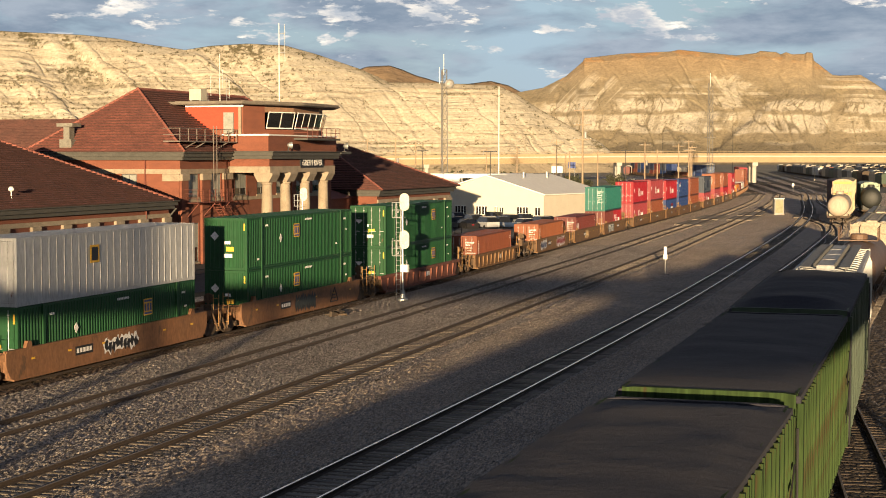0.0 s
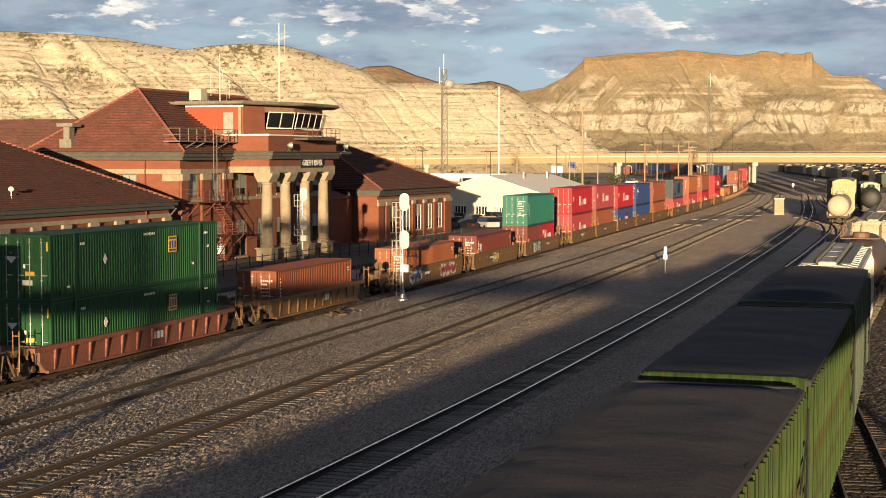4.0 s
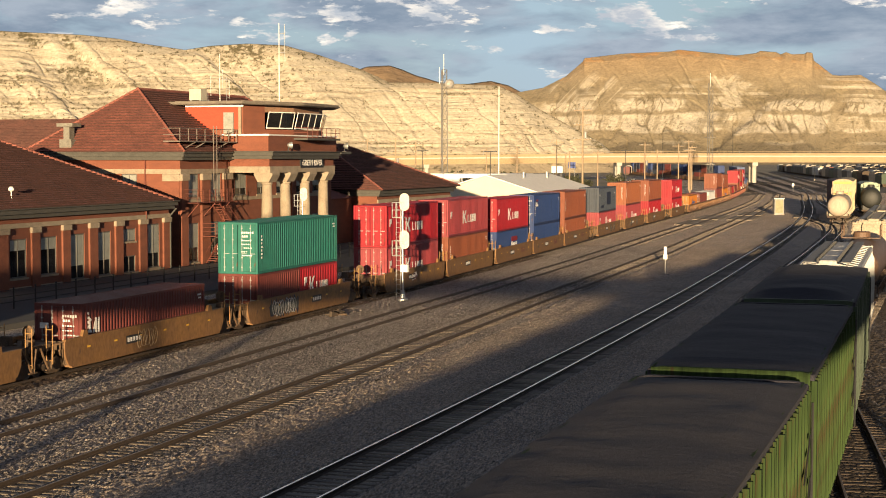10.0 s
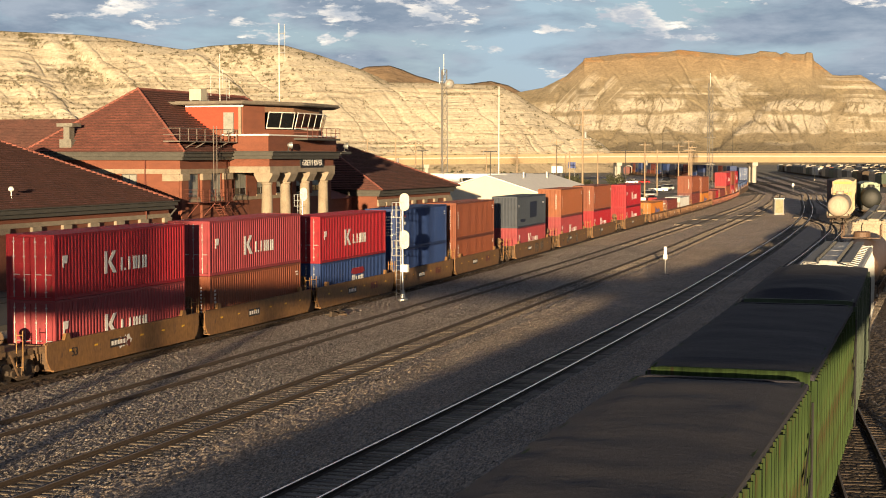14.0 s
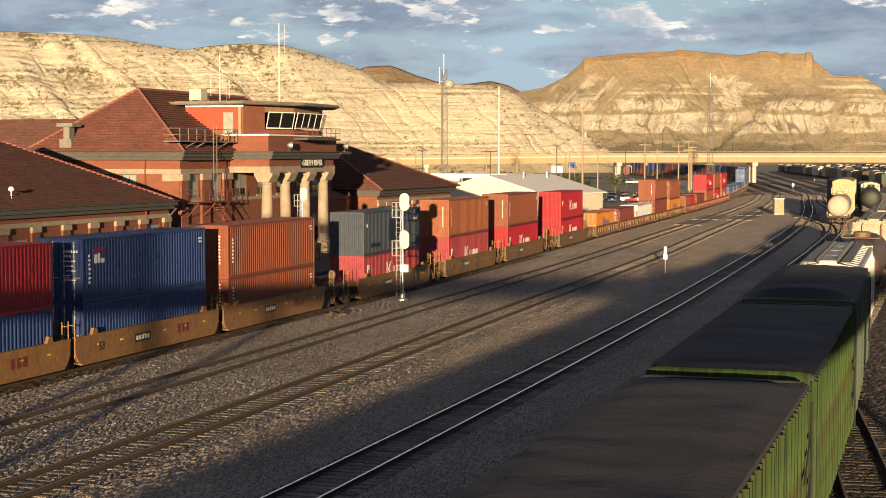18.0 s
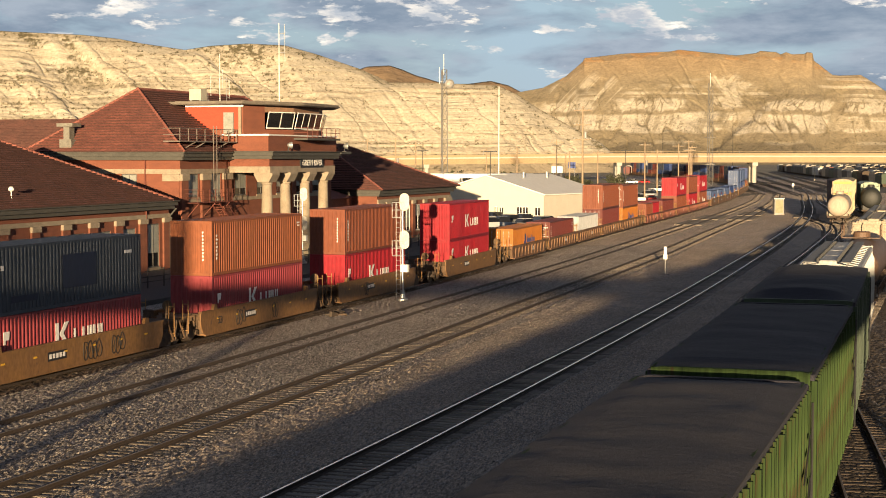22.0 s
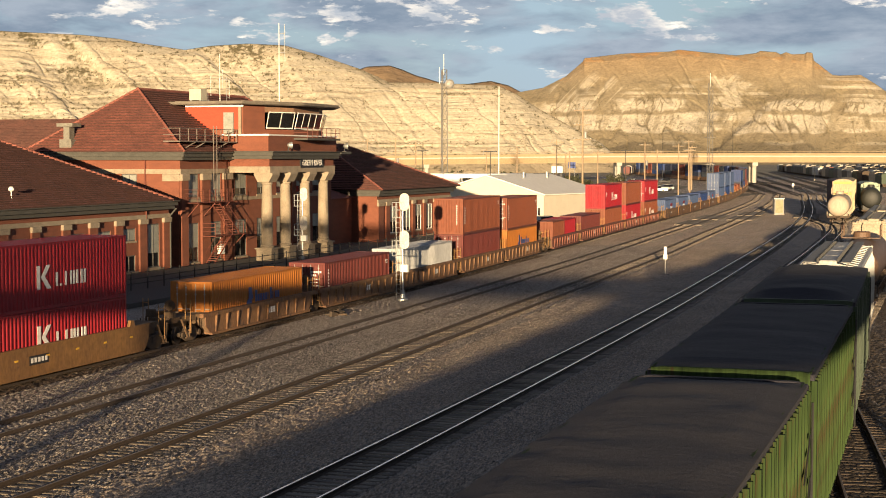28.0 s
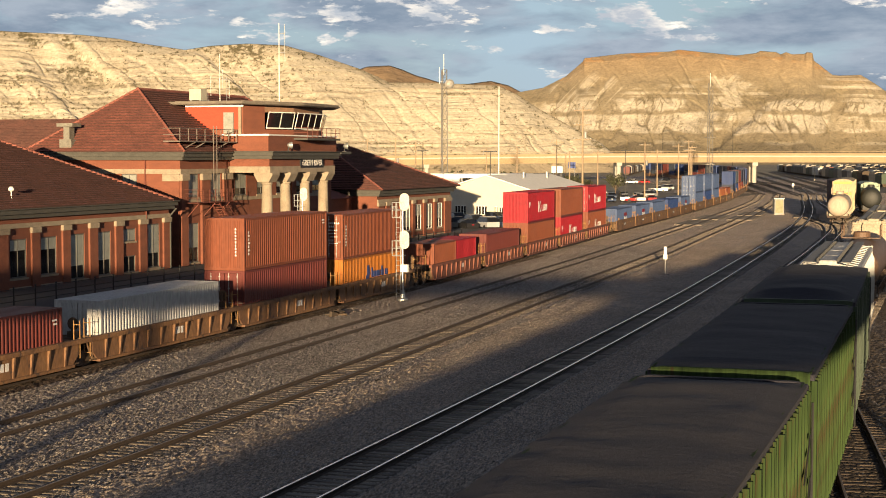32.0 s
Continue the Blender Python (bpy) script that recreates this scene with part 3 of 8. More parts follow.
def container(size, colour, doors, label, group, marks=""):
    """A shipping container; doors: whether the door end leads."""
    L, W, H = SIZES[size]
    posts = (1.98, L - 1.98) if size == "53" and "posts" not in marks else ()
    period = 0.62 if "posts" in marks else (0.235 if size == "53" else 0.278)
    m = kept(("box", size, "posts" in marks), lambda: box_meshes(L, W, H, period, posts))
    pm = PAINTS[colour]
    t = thing("shipping_container", label, "shipping container", group=group)
    part("side_wall", m["side_a"], pm, t)
    part("side_wall", m["side_b"], pm, t)
    part("roof", m["roof"], pm, t)
    part("frame", m["frame"], pm, t)
    part("floor", m["floor"], BLACKM, t)
    turned = pose(0, L, 0, 0, 0, 180)
    part("end_wall", m["end"], pm, t, at=turned if doors else None)
    for sx in (1, -1):
        at = pose(0, 0, 0) if sx > 0 else pose(-W / 2 + 0.14, 0, 0)
        if not doors:
            at = turned @ at
        dd = part("door", m["door"], pm, t, at=at)
        for x in (0.28, W / 2 - 0.42):
            part("lock_rod", m["rod"], GALV, dd, "galvanised lock rod", at=pose(x, 0, 0))
    w = W / 2 + 0.006
    if "name" in marks:                      # shipping line's name: plain blocks
        sh = Shape()
        a, g, h, zk = L * (0.24 if L < 7 else 0.345 if doors else 0.375), 0.98 if L < 7 else 1.34, 1.12, 0.9
        sh.box(w, w + 0.012, a, a + g * 0.19, zk, zk + h * 0.92)
        sh.prism([(a + g * u, zk + h * v) for u, v in ((0.24, 0.47), (0.58, 0), (0.84, 0), (0.46, 0.48), (0.8, 0.92), (0.56, 0.92))], w, w + 0.012, "x")
        for k in (1.12, 1.36, 1.66, 1.98, 2.17, 2.37, 2.64, 2.84):
            sh.box(w, w + 0.012, a + g * k, a + g * (k + 0.115), zk + h * 0.05, zk + h * (0.14 if k == 1.36 else 0.6))
        part("name_mark", sh, MARK, t, "white shipping line mark on the side")
        part("logo", Shape().prism([(0.62, 1.42), (0.74, 1.42), (0.76, 1.6), (1.0, 1.6), (1.06, 1.95), (0.62, 1.95)], w, w + 0.012, "x"), MARK, t, "small white flag-shaped logo")
    if "num" in marks:                       # serial number down the corner, small lines on the end
        sh = Shape()
        for k in range(7):
            sh.box(w, w + 0.01, 0.50, 0.62, 0.85 + k * 0.2, 0.97 + k * 0.2)
            if k % 2:
                sh.box(w, w + 0.01, 0.66, 0.70, 0.87 + k * 0.2, 0.95 + k * 0.2)
        sh.box(w, w + 0.01, L - 0.85, L - 0.45, H - 0.55, H - 0.47).box(w, w + 0.01, L - 0.75, L - 0.45, H - 0.72, H - 0.64)
        if doors:
            for k, (x0, x1) in enumerate(((0.26, 0.92), (0.30, 0.66), (0.26, 0.86), (0.26, 0.74), (0.40, 0.90), (0.26, 0.62), (0.30, 0.84))):
                z = H - 0.62 - k * 0.21
                for q in np.arange(x0, x1, 0.13):
                    sh.box(q, q + 0.085, -0.062, -0.052, z, z + (0.11 if k < 2 else 0.06))
        else:
            for k in range(9):
                sh.box(0.66, 0.74, -0.012, -0.002, 0.8 + k * 0.18, 0.9 + k * 0.18)
        tagged(part("number_mark", sh, MARK, t, "white serial marks"), kind="stuff")
    if "short" in marks:
        sh = Shape().prism([(0.6, 1.25), (0.78, 1.2), (0.85, 1.3), (0.74, 1.34), (0.72, 1.72), (0.85, 1.78), (0.76, 1.88), (0.6, 1.8)], w, w + 0.012, "x")
        sh.prism([(0.92, 1.2), (1.18, 1.88), (1.3, 1.88), (1.3, 1.2), (1.18, 1.2), (1.18, 1.5), (1.05, 1.2)], w, w + 0.012, "x").box(w, w + 0.012, 1.4, 1.52, 1.2, 1.88)
        part("logo", sh, MARK, t, "white block initials")
        part("logo", Shape().box(-0.9, -0.45, -0.062, -0.052, 1.45, 1.7), MARK, t, "small white mark on the door")
    if "rail53" in marks:                    # square yellow marks and diamonds
        yl = L * (0.66 if doors else 0.40)
        part("logo", Shape().box(w + 0.04, w + 0.05, yl, yl + 0.85, 1.55, 2.35), MARKY, t, "yellow square logo")
        sh = Shape().box(w + 0.051, w + 0.055, yl + 0.06, yl + 0.79, 1.61, 1.70).box(w + 0.051, w + 0.055, yl + 0.06, yl + 0.79, 2.20, 2.29)
        for k in (0.08, 0.34, 0.60):
            sh.box(w + 0.051, w + 0.055, yl + k, yl + k + 0.16, 1.76, 2.12)
        part("logo", sh, MARKB, t, "dark blue bars on the logo")
        sh = Shape()
        y = L * 0.27
        sh.prism([(y, 1.6), (y + 0.19, 1.35), (y + 0.38, 1.6), (y + 0.19, 1.85)], w + 0.03, w + 0.042, "x")
        for y0, z0, wd in ((1.3, 0.5, 0.3), (2.4, 2.35, 0.5), (8.2, 2.5, 1.4), (13.2, 0.8, 0.25), (14.6, 2.3, 0.5), (14.9, 1.6, 0.25)):
            for q in np.arange(y0, y0 + wd * 0.8, 0.14):
                sh.box(w + 0.03, w + 0.04, q, q + 0.09, z0, z0 + 0.11)
        tagged(part("stencil", sh, MARK, t, "small white stencils"), kind="stuff")
        part("logo", Shape().box(0.05, 0.5, -0.016, -0.004, 1.05, 1.3), MARKY, t, "yellow panel on the end")
        sh = Shape().box(1.10, 1.18, -0.016, -0.004, 2.2, 2.6)
        part("reflector", sh, MARKY, t, "yellow reflective strip")
        sh = Shape().box(-0.05, 0.3, -0.016, -0.004, 1.45, 1.62).box(-0.1, 0.4, -0.016, -0.004, 0.7, 0.92)
        sh.prism([(-0.9, 1.9), (-0.65, 1.65), (-0.4, 1.9), (-0.65, 2.15)], -0.016, -0.004, "y")
        tagged(part("stencil", sh, MARK, t, "white stencils and diamond on the end"), kind="stuff")
    if "posts" in marks:
        part("logo", Shape().box(w + 0.03, w + 0.04, L * 0.36, L * 0.36 + 0.8, 1.5, 2.3), MARKY, t, "weathered yellow square logo")
        part("logo", Shape().box(w + 0.041, w + 0.045, L * 0.36 + 0.12, L * 0.36 + 0.68, 1.6, 2.2), MARKK, t, "dark emblem on the logo")
    if "mini" in marks:
        part("logo", Shape().box(w, w + 0.012, 1.0, 1.25, 1.75, 2.15).box(w, w + 0.012, 1.32, 1.5, 1.75, 2.2).box(w, w + 0.012, 1.58, 1.9, 1.75, 1.95), MARK, t, "small white block logo")
        part("logo_base", Shape().box(w, w + 0.012, 0.95, 1.9, 2.25, 2.42), PAINTS["red"], t, "red stroke over the logo")
    if "patch" in marks:
        part("painted_out_patch", Shape().box(w, w + 0.01, 5.2, 8.0, 0.8, 2.3), PAINTS["navy"], t, "dark painted-out patch")
        part("painted_out_patch", Shape().box(w, w + 0.01, 1.2, 3.2, 0.5, 0.78), PAINTS["navy"], t, "dark painted-out patch")
        part("number_mark", Shape().box(w, w + 0.01, L - 1.6, L - 0.9, 2.05, 2.2).box(w, w + 0.01, 0.5, 0.7, 1.9, 2.1), MARK, t, "small white serial mark")
    if "ship" in marks:
        sh = Shape().prism([(4.3, 0.9), (4.95, 0.9), (4.95, 1.25), (5.15, 1.35), (4.9, 1.95), (4.55, 1.95), (4.55, 1.35), (4.3, 1.2)], w, w + 0.012, "x")
        part("logo", sh, MARKB, t, "blue shipping line logo")
        sh = Shape()
        for k, wd in enumerate((0.45, 0.4, 0.4, 0.4, 0.4, 0.16, 0.4, 0.16, 0.4, 0.4)):
            sh.box(w, w + 0.012, 5.4 + k * 0.34, 5.4 + k * 0.34 + wd * 0.62, 1.1, 1.75 if k in (0, 6) else 1.5)
        part("name_mark", sh, MARKB, t, "dark blue name marks")
    if "logo" in marks:
        part("logo", Shape().box(w, w + 0.012, 5.5, 6.1, 0.9, 1.5).box(w, w + 0.012, 6.25, 6.45, 0.9, 1.4).box(w, w + 0.012, 6.7, 7.1, 0.9, 1.4).box(w, w + 0.012, 7.25, 7.65, 0.9, 1.45), MARK, t, "white block logo")
        part("logo_base", Shape().prism([(5.4, 1.62), (5.6, 1.62), (5.7, 1.54), (7.6, 1.54), (7.7, 1.62), (7.9, 1.62), (7.6, 1.95), (5.6, 1.95)], w, w + 0.012, "x"), PAINTS["red"], t, "red block over the logo")
    return t


# near end at time 0, spacing to the next unit, well style and colour, containers from below: size, colour, doors lead, marks
UNITS = [
    (34.0, 22.8, "flat", "orange", []),
    (56.7, 22.8, "flat", "orange", [("53", "green", 1, "rail53"), ("53", "white", 1, "posts")]),
    (79.15, 22.8, "flat", "orange", [("53", "green", 0, "rail53"), ("53", "green", 0, "rail53")]),
    (101.95, 24.0, "ribbed", "red", [("53", "green", 1, "rail53"), ("53", "green", 1, "rail53")]),
    (125.95, 23.5, "ribbed", "yellow", [("40s", "brown", 1, "num")]),
    (149.5, 19.0, "flat", "yellow", [("40s", "rust", 1, "num")]),
    (168.6, 19.0, "flat", "yellow", [("40s", "maroon", 1, "short num")]),
    (187.4, 21.6, "flat", "yellow", [("20", "maroon", 1, ""), ("20b", "red", 0, "name"), ("40", "teal", 1, "num")]),
    (209.1, 15.0, "flat", "yellow", [("40", "pink", 1, "name"), ("40", "red", 1, "name")]),
    (224.1, 15.1, "flat", "yellow", [("40", "brown", 0, "num"), ("40", "pink", 1, "name")]),
    (239.4, 14.7, "flat", "yellow", [("40s", "blue", 1, "logo"), ("40", "red", 1, "name")]),
    (254.1, 14.9, "flat", "yellow", [("40s", "blue", 1, ""), ("40", "blue", 1, "num mini")]),
    (269.0, 20.9, "flat", "yellow", [("40s", "brown", 0, "num"), ("40", "brown", 0, "num")]),
    (289.9, 19.8, "flat", "yellow", [("40s", "pink", 0, "name"), ("40", "grey", 0, "patch")]),
    (309.7, 19.3, "flat", "yellow", [("40", "pink", 0, "name"), ("40", "rust", 0, "num")]),
    (329.0, 23.5, "flat", "yellow", [("40", "red", 0, "name"), ("40", "brown", 0, "num")]),
    (352.5, 21.2, "flat", "yellow", [("40s", "red", 0, "name"), ("40", "red", 0, "name")]),
    (373.7, 15.5, "ribbed", "rusty", [("40s", "orange", 1, "ship")]),
    (389.55, 15.4, "ribbed", "rusty", [("40s", "maroon", 1, "num")]),
    (405.0, 15.4, "ribbed", "rusty", [("40s", "white", 1, "")]),
    (420.4, 15.0, "ribbed", "rusty", [("40", "maroon", 1, ""), ("40", "brown", 0, "num")]),
    (435.3, 19.5, "ribbed", "rusty", [("40s", "orange", 0, "ship"), ("40", "brown", 1, "num")]),
    (455.0, 15.6, "ribbed", "red", [("20", "brown", 0, ""), ("20b", "red", 0, "")]),
    (470.6, 15.6, "ribbed", "red", [("40s", "maroon", 0, "")]),
    (486.3, 15.5, "ribbed", "red", [("40", "brown", 0, ""), ("40", "red", 0, "name")]),
    (501.8, 15.5, "ribbed", "red", [("40", "red", 0, "name"), ("40", "brown", 0, "")]),
    (517.3, 20.0, "ribbed", "red", [("40", "brown", 0, "name"), ("40", "red", 1, "name")]),
    (537.5, 15.1, "flat", "rusty", [("40s", "sky", 0, "logo")]),
    (552.6, 15.1, "flat", "rusty", [("40s", "sky", 0, "logo")]),
    (567.7, 15.1, "flat", "rusty", [("40s", "sky", 0, "")]),
    (582.8, 15.1, "flat", "rusty", [("40s", "blue", 0, "")]),
    (597.9, 20.0, "flat", "rusty", [("40s", "sky", 0, "logo")]),
    (618.0, 15.1, "flat", "yellow", [("40", "sky", 1, ""), ("40", "sky", 1, "")]),
    (633.1, 15.1, "flat", "yellow", [("40", "blue", 1, ""), ("40", "sky", 1, "")]),
    (648.2, 15.1, "flat", "yellow", [("40", "sky", 0, ""), ("40", "sky", 0, "")]),
    (663.3, 15.1, "flat", "yellow", [("40s", "rust", 0, "")]),
    (678.4, 20.0, "flat", "yellow", [("40s", "brown", 0, "")]),
]
for k in range(26):
    pair = (("navy", "blue"), ("maroon", "navy"), ("blue", "grey"), ("grey", "navy"), ("brown", "maroon"))[k * 7 % 5]
    UNITS.append((698.4 + k * 15.1 + (k // 5) * 4.6, 15.1 if k % 5 < 4 else 19.7, "flat", "rusty", [("40", pair[0], 0, ""), ("40", pair[1], 0, "")]))

COLOUR_WORDS = {"teal": "teal green", "red": "bright red", "pink": "sun-faded pinkish red", "brown": "red-brown", "rust": "orange-brown", "maroon": "dark maroon",
                "blue": "dark blue", "grey": "dark grey", "orange": "orange", "white": "grey-white", "green": "dark green", "sky": "faded blue", "navy": "blue-black"}


def well_meshes(style, L, a, b):
    """One well: from a before the container's near end to b past its far end. Base at the rail head."""
    m = {}
    for nm, sx in (("sill_a", 1), ("sill_b", -1)):
        sh = Shape()
        x0, x1 = 1.36 * sx, 1.43 * sx
        lo, hi = -0.55, L + 0.55
        if style == "flat":
            out = [(lo, 0.28), (hi, 0.28), (hi + 0.22, 0.40), (hi + 0.45, 0.74), (hi + 0.5, 0.9), (hi + 0.5, 1.50), (lo - 0.5, 1.50), (lo - 0.5, 0.9), (lo - 0.45, 0.74), (lo - 0.22, 0.40)]
            sh.prism(out, x0, x1, "x")
            sh.prism([(lo - 0.5, 1.44), (hi + 0.5, 1.44), (hi + 0.5, 1.52), (lo - 0.5, 1.52)], x0 - 0.08 * sx, x1 + 0.035 * sx, "x")
            sh.prism([(lo, 0.22), (hi, 0.22), (hi, 0.30), (lo, 0.30)], x0 - 0.05 * sx, x1 + 0.03 * sx, "x")
        else:
            sh.prism([(lo, 0.30), (hi, 0.30), (hi + 0.5, 0.75), (hi + 0.5, 1.32), (lo - 0.5, 1.32), (lo - 0.5, 0.75)], x0 - 0.05 * sx, x1 - 0.05 * sx, "x")
            sh.prism([(lo - 1.1, 1.22), (hi + 1.1, 1.22), (hi + 1.1, 1.42), (lo - 1.1, 1.42)], x0 - 0.06 * sx, x1 + 0.10 * sx, "x")
            sh.prism([(lo, 0.22), (hi, 0.22), (hi, 0.34), (lo, 0.34)], x0 - 0.06 * sx, x1 + 0.06 * sx, "x")
        m[nm] = sh.mesh("side_sill")
    m["rib"] = Shape().prism([(1.37, 0.30), (1.41, 0.30), (1.50, 1.22), (1.37, 1.22)], -0.06, 0.06, "y").mesh("rib")
    fl = Shape()
    for y in np.arange(0.2, L, 1.2):
        fl.box(-1.36, 1.36, y, y + 0.16, 0.24, 0.34)
    fl.box(-1.36, 1.36, -0.5, 0.5, 0.24, 0.345).box(-1.36, 1.36, L - 0.5, L + 0.5, 0.24, 0.345)
    m["floor"] = fl.mesh("cross_members")
    for nm, y, s in (("end_a", -0.5, -1), ("end_b", L + 0.5, 1)):
        e = Shape()
        reach = (a if s < 0 else b) - 0.5
        y1 = y + s * reach
        lo, hi = min(y, y1), max(y, y1)
        e.box(-1.3, 1.3, min(y, y + s * 0.12), max(y, y + s * 0.12), 0.34, 1.38)
        e.prism([(-1.36, y), (1.36, y), (0.85, y + s * 0.7), (0.6, y1), (-0.6, y1), (-0.85, y + s * 0.7)], 1.06, 1.34, "z")
        e.box(-0.35, 0.35, lo, hi, 0.72, 1.06)
        m[nm] = e.mesh("end_platform")
    g = Shape()
    for x in (-1.36, -1.05, 1.05, 1.36):
        g.bar((x, 0, 0.55), (x, 0, 2.25), 0.022, 6)
    for x in (-1.2, 1.2):
        for z in (0.7, 2.05):
            g.bar((x - 0.16, 0, z), (x + 0.16, 0, z), 0.018, 6)
    m["grab"] = g.mesh("grab_iron")
    bs = Shape().bar((0.35, 0, 1.3), (0.35, 0, 2.15), 0.05, 6).lathe([(0.03, 0.05), (0.28, 0.06), (0.30, 0.09), (0.28, 0.12), (0.03, 0.13)], 14, at=(0.35, 0, 1.95), axis="y").box(0.15, 0.6, -0.12, 0.2, 1.34, 1.62)
    bs.bar((-0.2, 0, 1.36), (-1.1, 0.25, 1.36), 0.05, 6).bar((-1.1, 0.25, 1.36), (-1.1, 0.25, 0.7), 0.05, 6).box(-0.9, -0.45, -0.2, 0.15, 1.34, 1.75, 0.03)
    m["brake"] = bs.mesh("brake_stand")
    ha = Shape()
    for sx in (-1, 1):
        ha.bar((sx * 1.15, -0.5, 1.3), (sx * 1.3, -0.1, 0.35), 0.045, 4).bar((sx * 1.15, 0.5, 1.3), (sx * 1.3, 0.1, 0.35), 0.045, 4).box(sx * 1.3 - 0.05, sx * 1.3 + 0.05, -0.3, 0.3, 0.32, 0.37)
        ha.bar((sx * 0.5, -0.3, 1.0), (sx * 0.45, -0.1, 0.5), 0.03, 6).bar((sx * 0.45, -0.1, 0.5), (sx * 0.2, 0.3, 0.85), 0.03, 6)
    m["step"] = ha.mesh("side_step")
    k = Shape()
    k.prism([(0, 1.5), (0.5, 1.5), (0.42, 1.78), (0.16, 1.8)], 1.30, 1.46, "x")
    m["guide"] = k.mesh("corner_guide")
    return m


def truck_meshes():
    m = {}
    for nm, sx in (("frame_a", 1), ("frame_b", -1)):
        f = Shape()
        f.prism([(-1.15, 0.42), (-0.75, 0.30), (-0.35, 0.12), (0.35, 0.12), (0.75, 0.30), (1.15, 0.42), (1.15, 0.60), (0.7, 0.62), (0.4, 0.78), (-0.4, 0.78), (-0.7, 0.62), (-1.15, 0.60)], 0.93 * sx, 1.07 * sx, "x")
        for y in (-0.9, 0.9):
            f.bar((1.0 * sx, y, 0.46), (1.16 * sx, y, 0.46), 0.14, 10)
        m[nm] = f.mesh("side_frame")
    m["bolster"] = Shape().box(-1.1, 1.1, -0.22, 0.22, 0.42, 0.74, 0.03).mesh("bolster")
    w = Shape()
    for sx in (-1, 1):
        w.lathe([(0.10, 0.62 * sx), (0.40, 0.66 * sx), (0.46, 0.675 * sx), (0.46, 0.70 * sx), (0.425, 0.71 * sx), (0.42, 0.80 * sx), (0.30, 0.79 * sx), (0.12, 0.77 * sx)], 20, axis="x")
    w.bar((-1.0, 0, 0), (1.0, 0, 0), 0.085, 10)
    m["wheelset"] = w.mesh("wheelset")
    sp = Shape()
    for sx in (-1, 1):
        for y in (-0.18, 0.0, 0.18):
            for z in (0.2, 0.28, 0.36, 0.44):
                sp.lathe([(0.055, z), (0.085, z + 0.035), (0.055, z + 0.07)], 8, at=(sx * 1.0, y, 0))
    m["springs"] = sp.mesh("coil_spring")
    return m


def truck(parent, y):
    m = kept("truck", truck_meshes)
    tr = part("bogie", m["bolster"], TRUCKM, parent, "grimy steel bogie", at=pose(0, y, 0))
    for nm in ("frame_a", "frame_b"):
        part("side_frame", m[nm], TRUCKM, tr)
    tagged(part("coil_spring", m["springs"], TRUCKM, tr), kind="stuff")
    for dy in (-0.9, 0.9):
        part("wheelset", m["wheelset"], WHEELM, tr, at=pose(0, dy, 0.42))
    return tr


TRAIN = []


def graffiti(parent, y, w, h, mat, seed, rim=None):
    """A sprayed tag: overlapping rounded strokes on a side sill."""
    r = random.Random(seed)
    for layer, (m, grow) in enumerate(((rim or MARK, 1.0), (mat, 0.72))):
        sh = Shape()
        for k in range(int(w / 0.34)):
            cy, cz = y + 0.2 + k * 0.34, 0.86 + r.uniform(-0.08, 0.08)
            n = 9
            ph = r.uniform(0, 6)
            ring = [(cy + math.cos(math.tau * i / n) * 0.25 * grow * (1 + 0.35 * math.sin(3 * i + ph)), cz + math.sin(math.tau * i / n) * h * 0.5 * grow * (1 + 0.3 * math.cos(2 * i + ph))) for i in range(n)]
            sh.prism(ring, 1.433 + 0.004 * layer + 0.0006 * k, 1.4336 + 0.004 * layer + 0.0006 * k, "x")
        tagged(part("graffiti", sh, m, parent, "sprayed graffiti tag"), kind="stuff")


def bubble_letters(parent, y, count, h, mat, seed):
    """An outline-only sprayed tag: a row of open rounded loops."""
    r = random.Random(seed)
    sh = Shape()
    for k in range(count):
        cy, cz, ph = y + k * h * 0.46, 0.86 + r.uniform(-0.05, 0.05), r.uniform(0, 6)
        n = 14
        ring = []
        for i in range(n):
            a = math.tau * i / n
            ring.append((cy + math.cos(a) * h * 0.27 * (1 + 0.22 * math.sin(2 * a + ph)), cz + math.sin(a) * h * 0.5 * (1 + 0.12 * math.cos(3 * a + ph))))
        for (ya, za), (yb, zb) in zip(ring, ring[1:] + ring[:1]):
            sh.bar((1.432, ya, za), (1.432, yb, zb), 0.022, 4)
        sh.bar((1.432, cy - h * 0.1, cz - h * 0.2), (1.432, cy + h * 0.08, cz + h * 0.22), 0.018, 4)
    tagged(part("graffiti", sh, mat, parent, "outline graffiti tag"), kind="stuff")


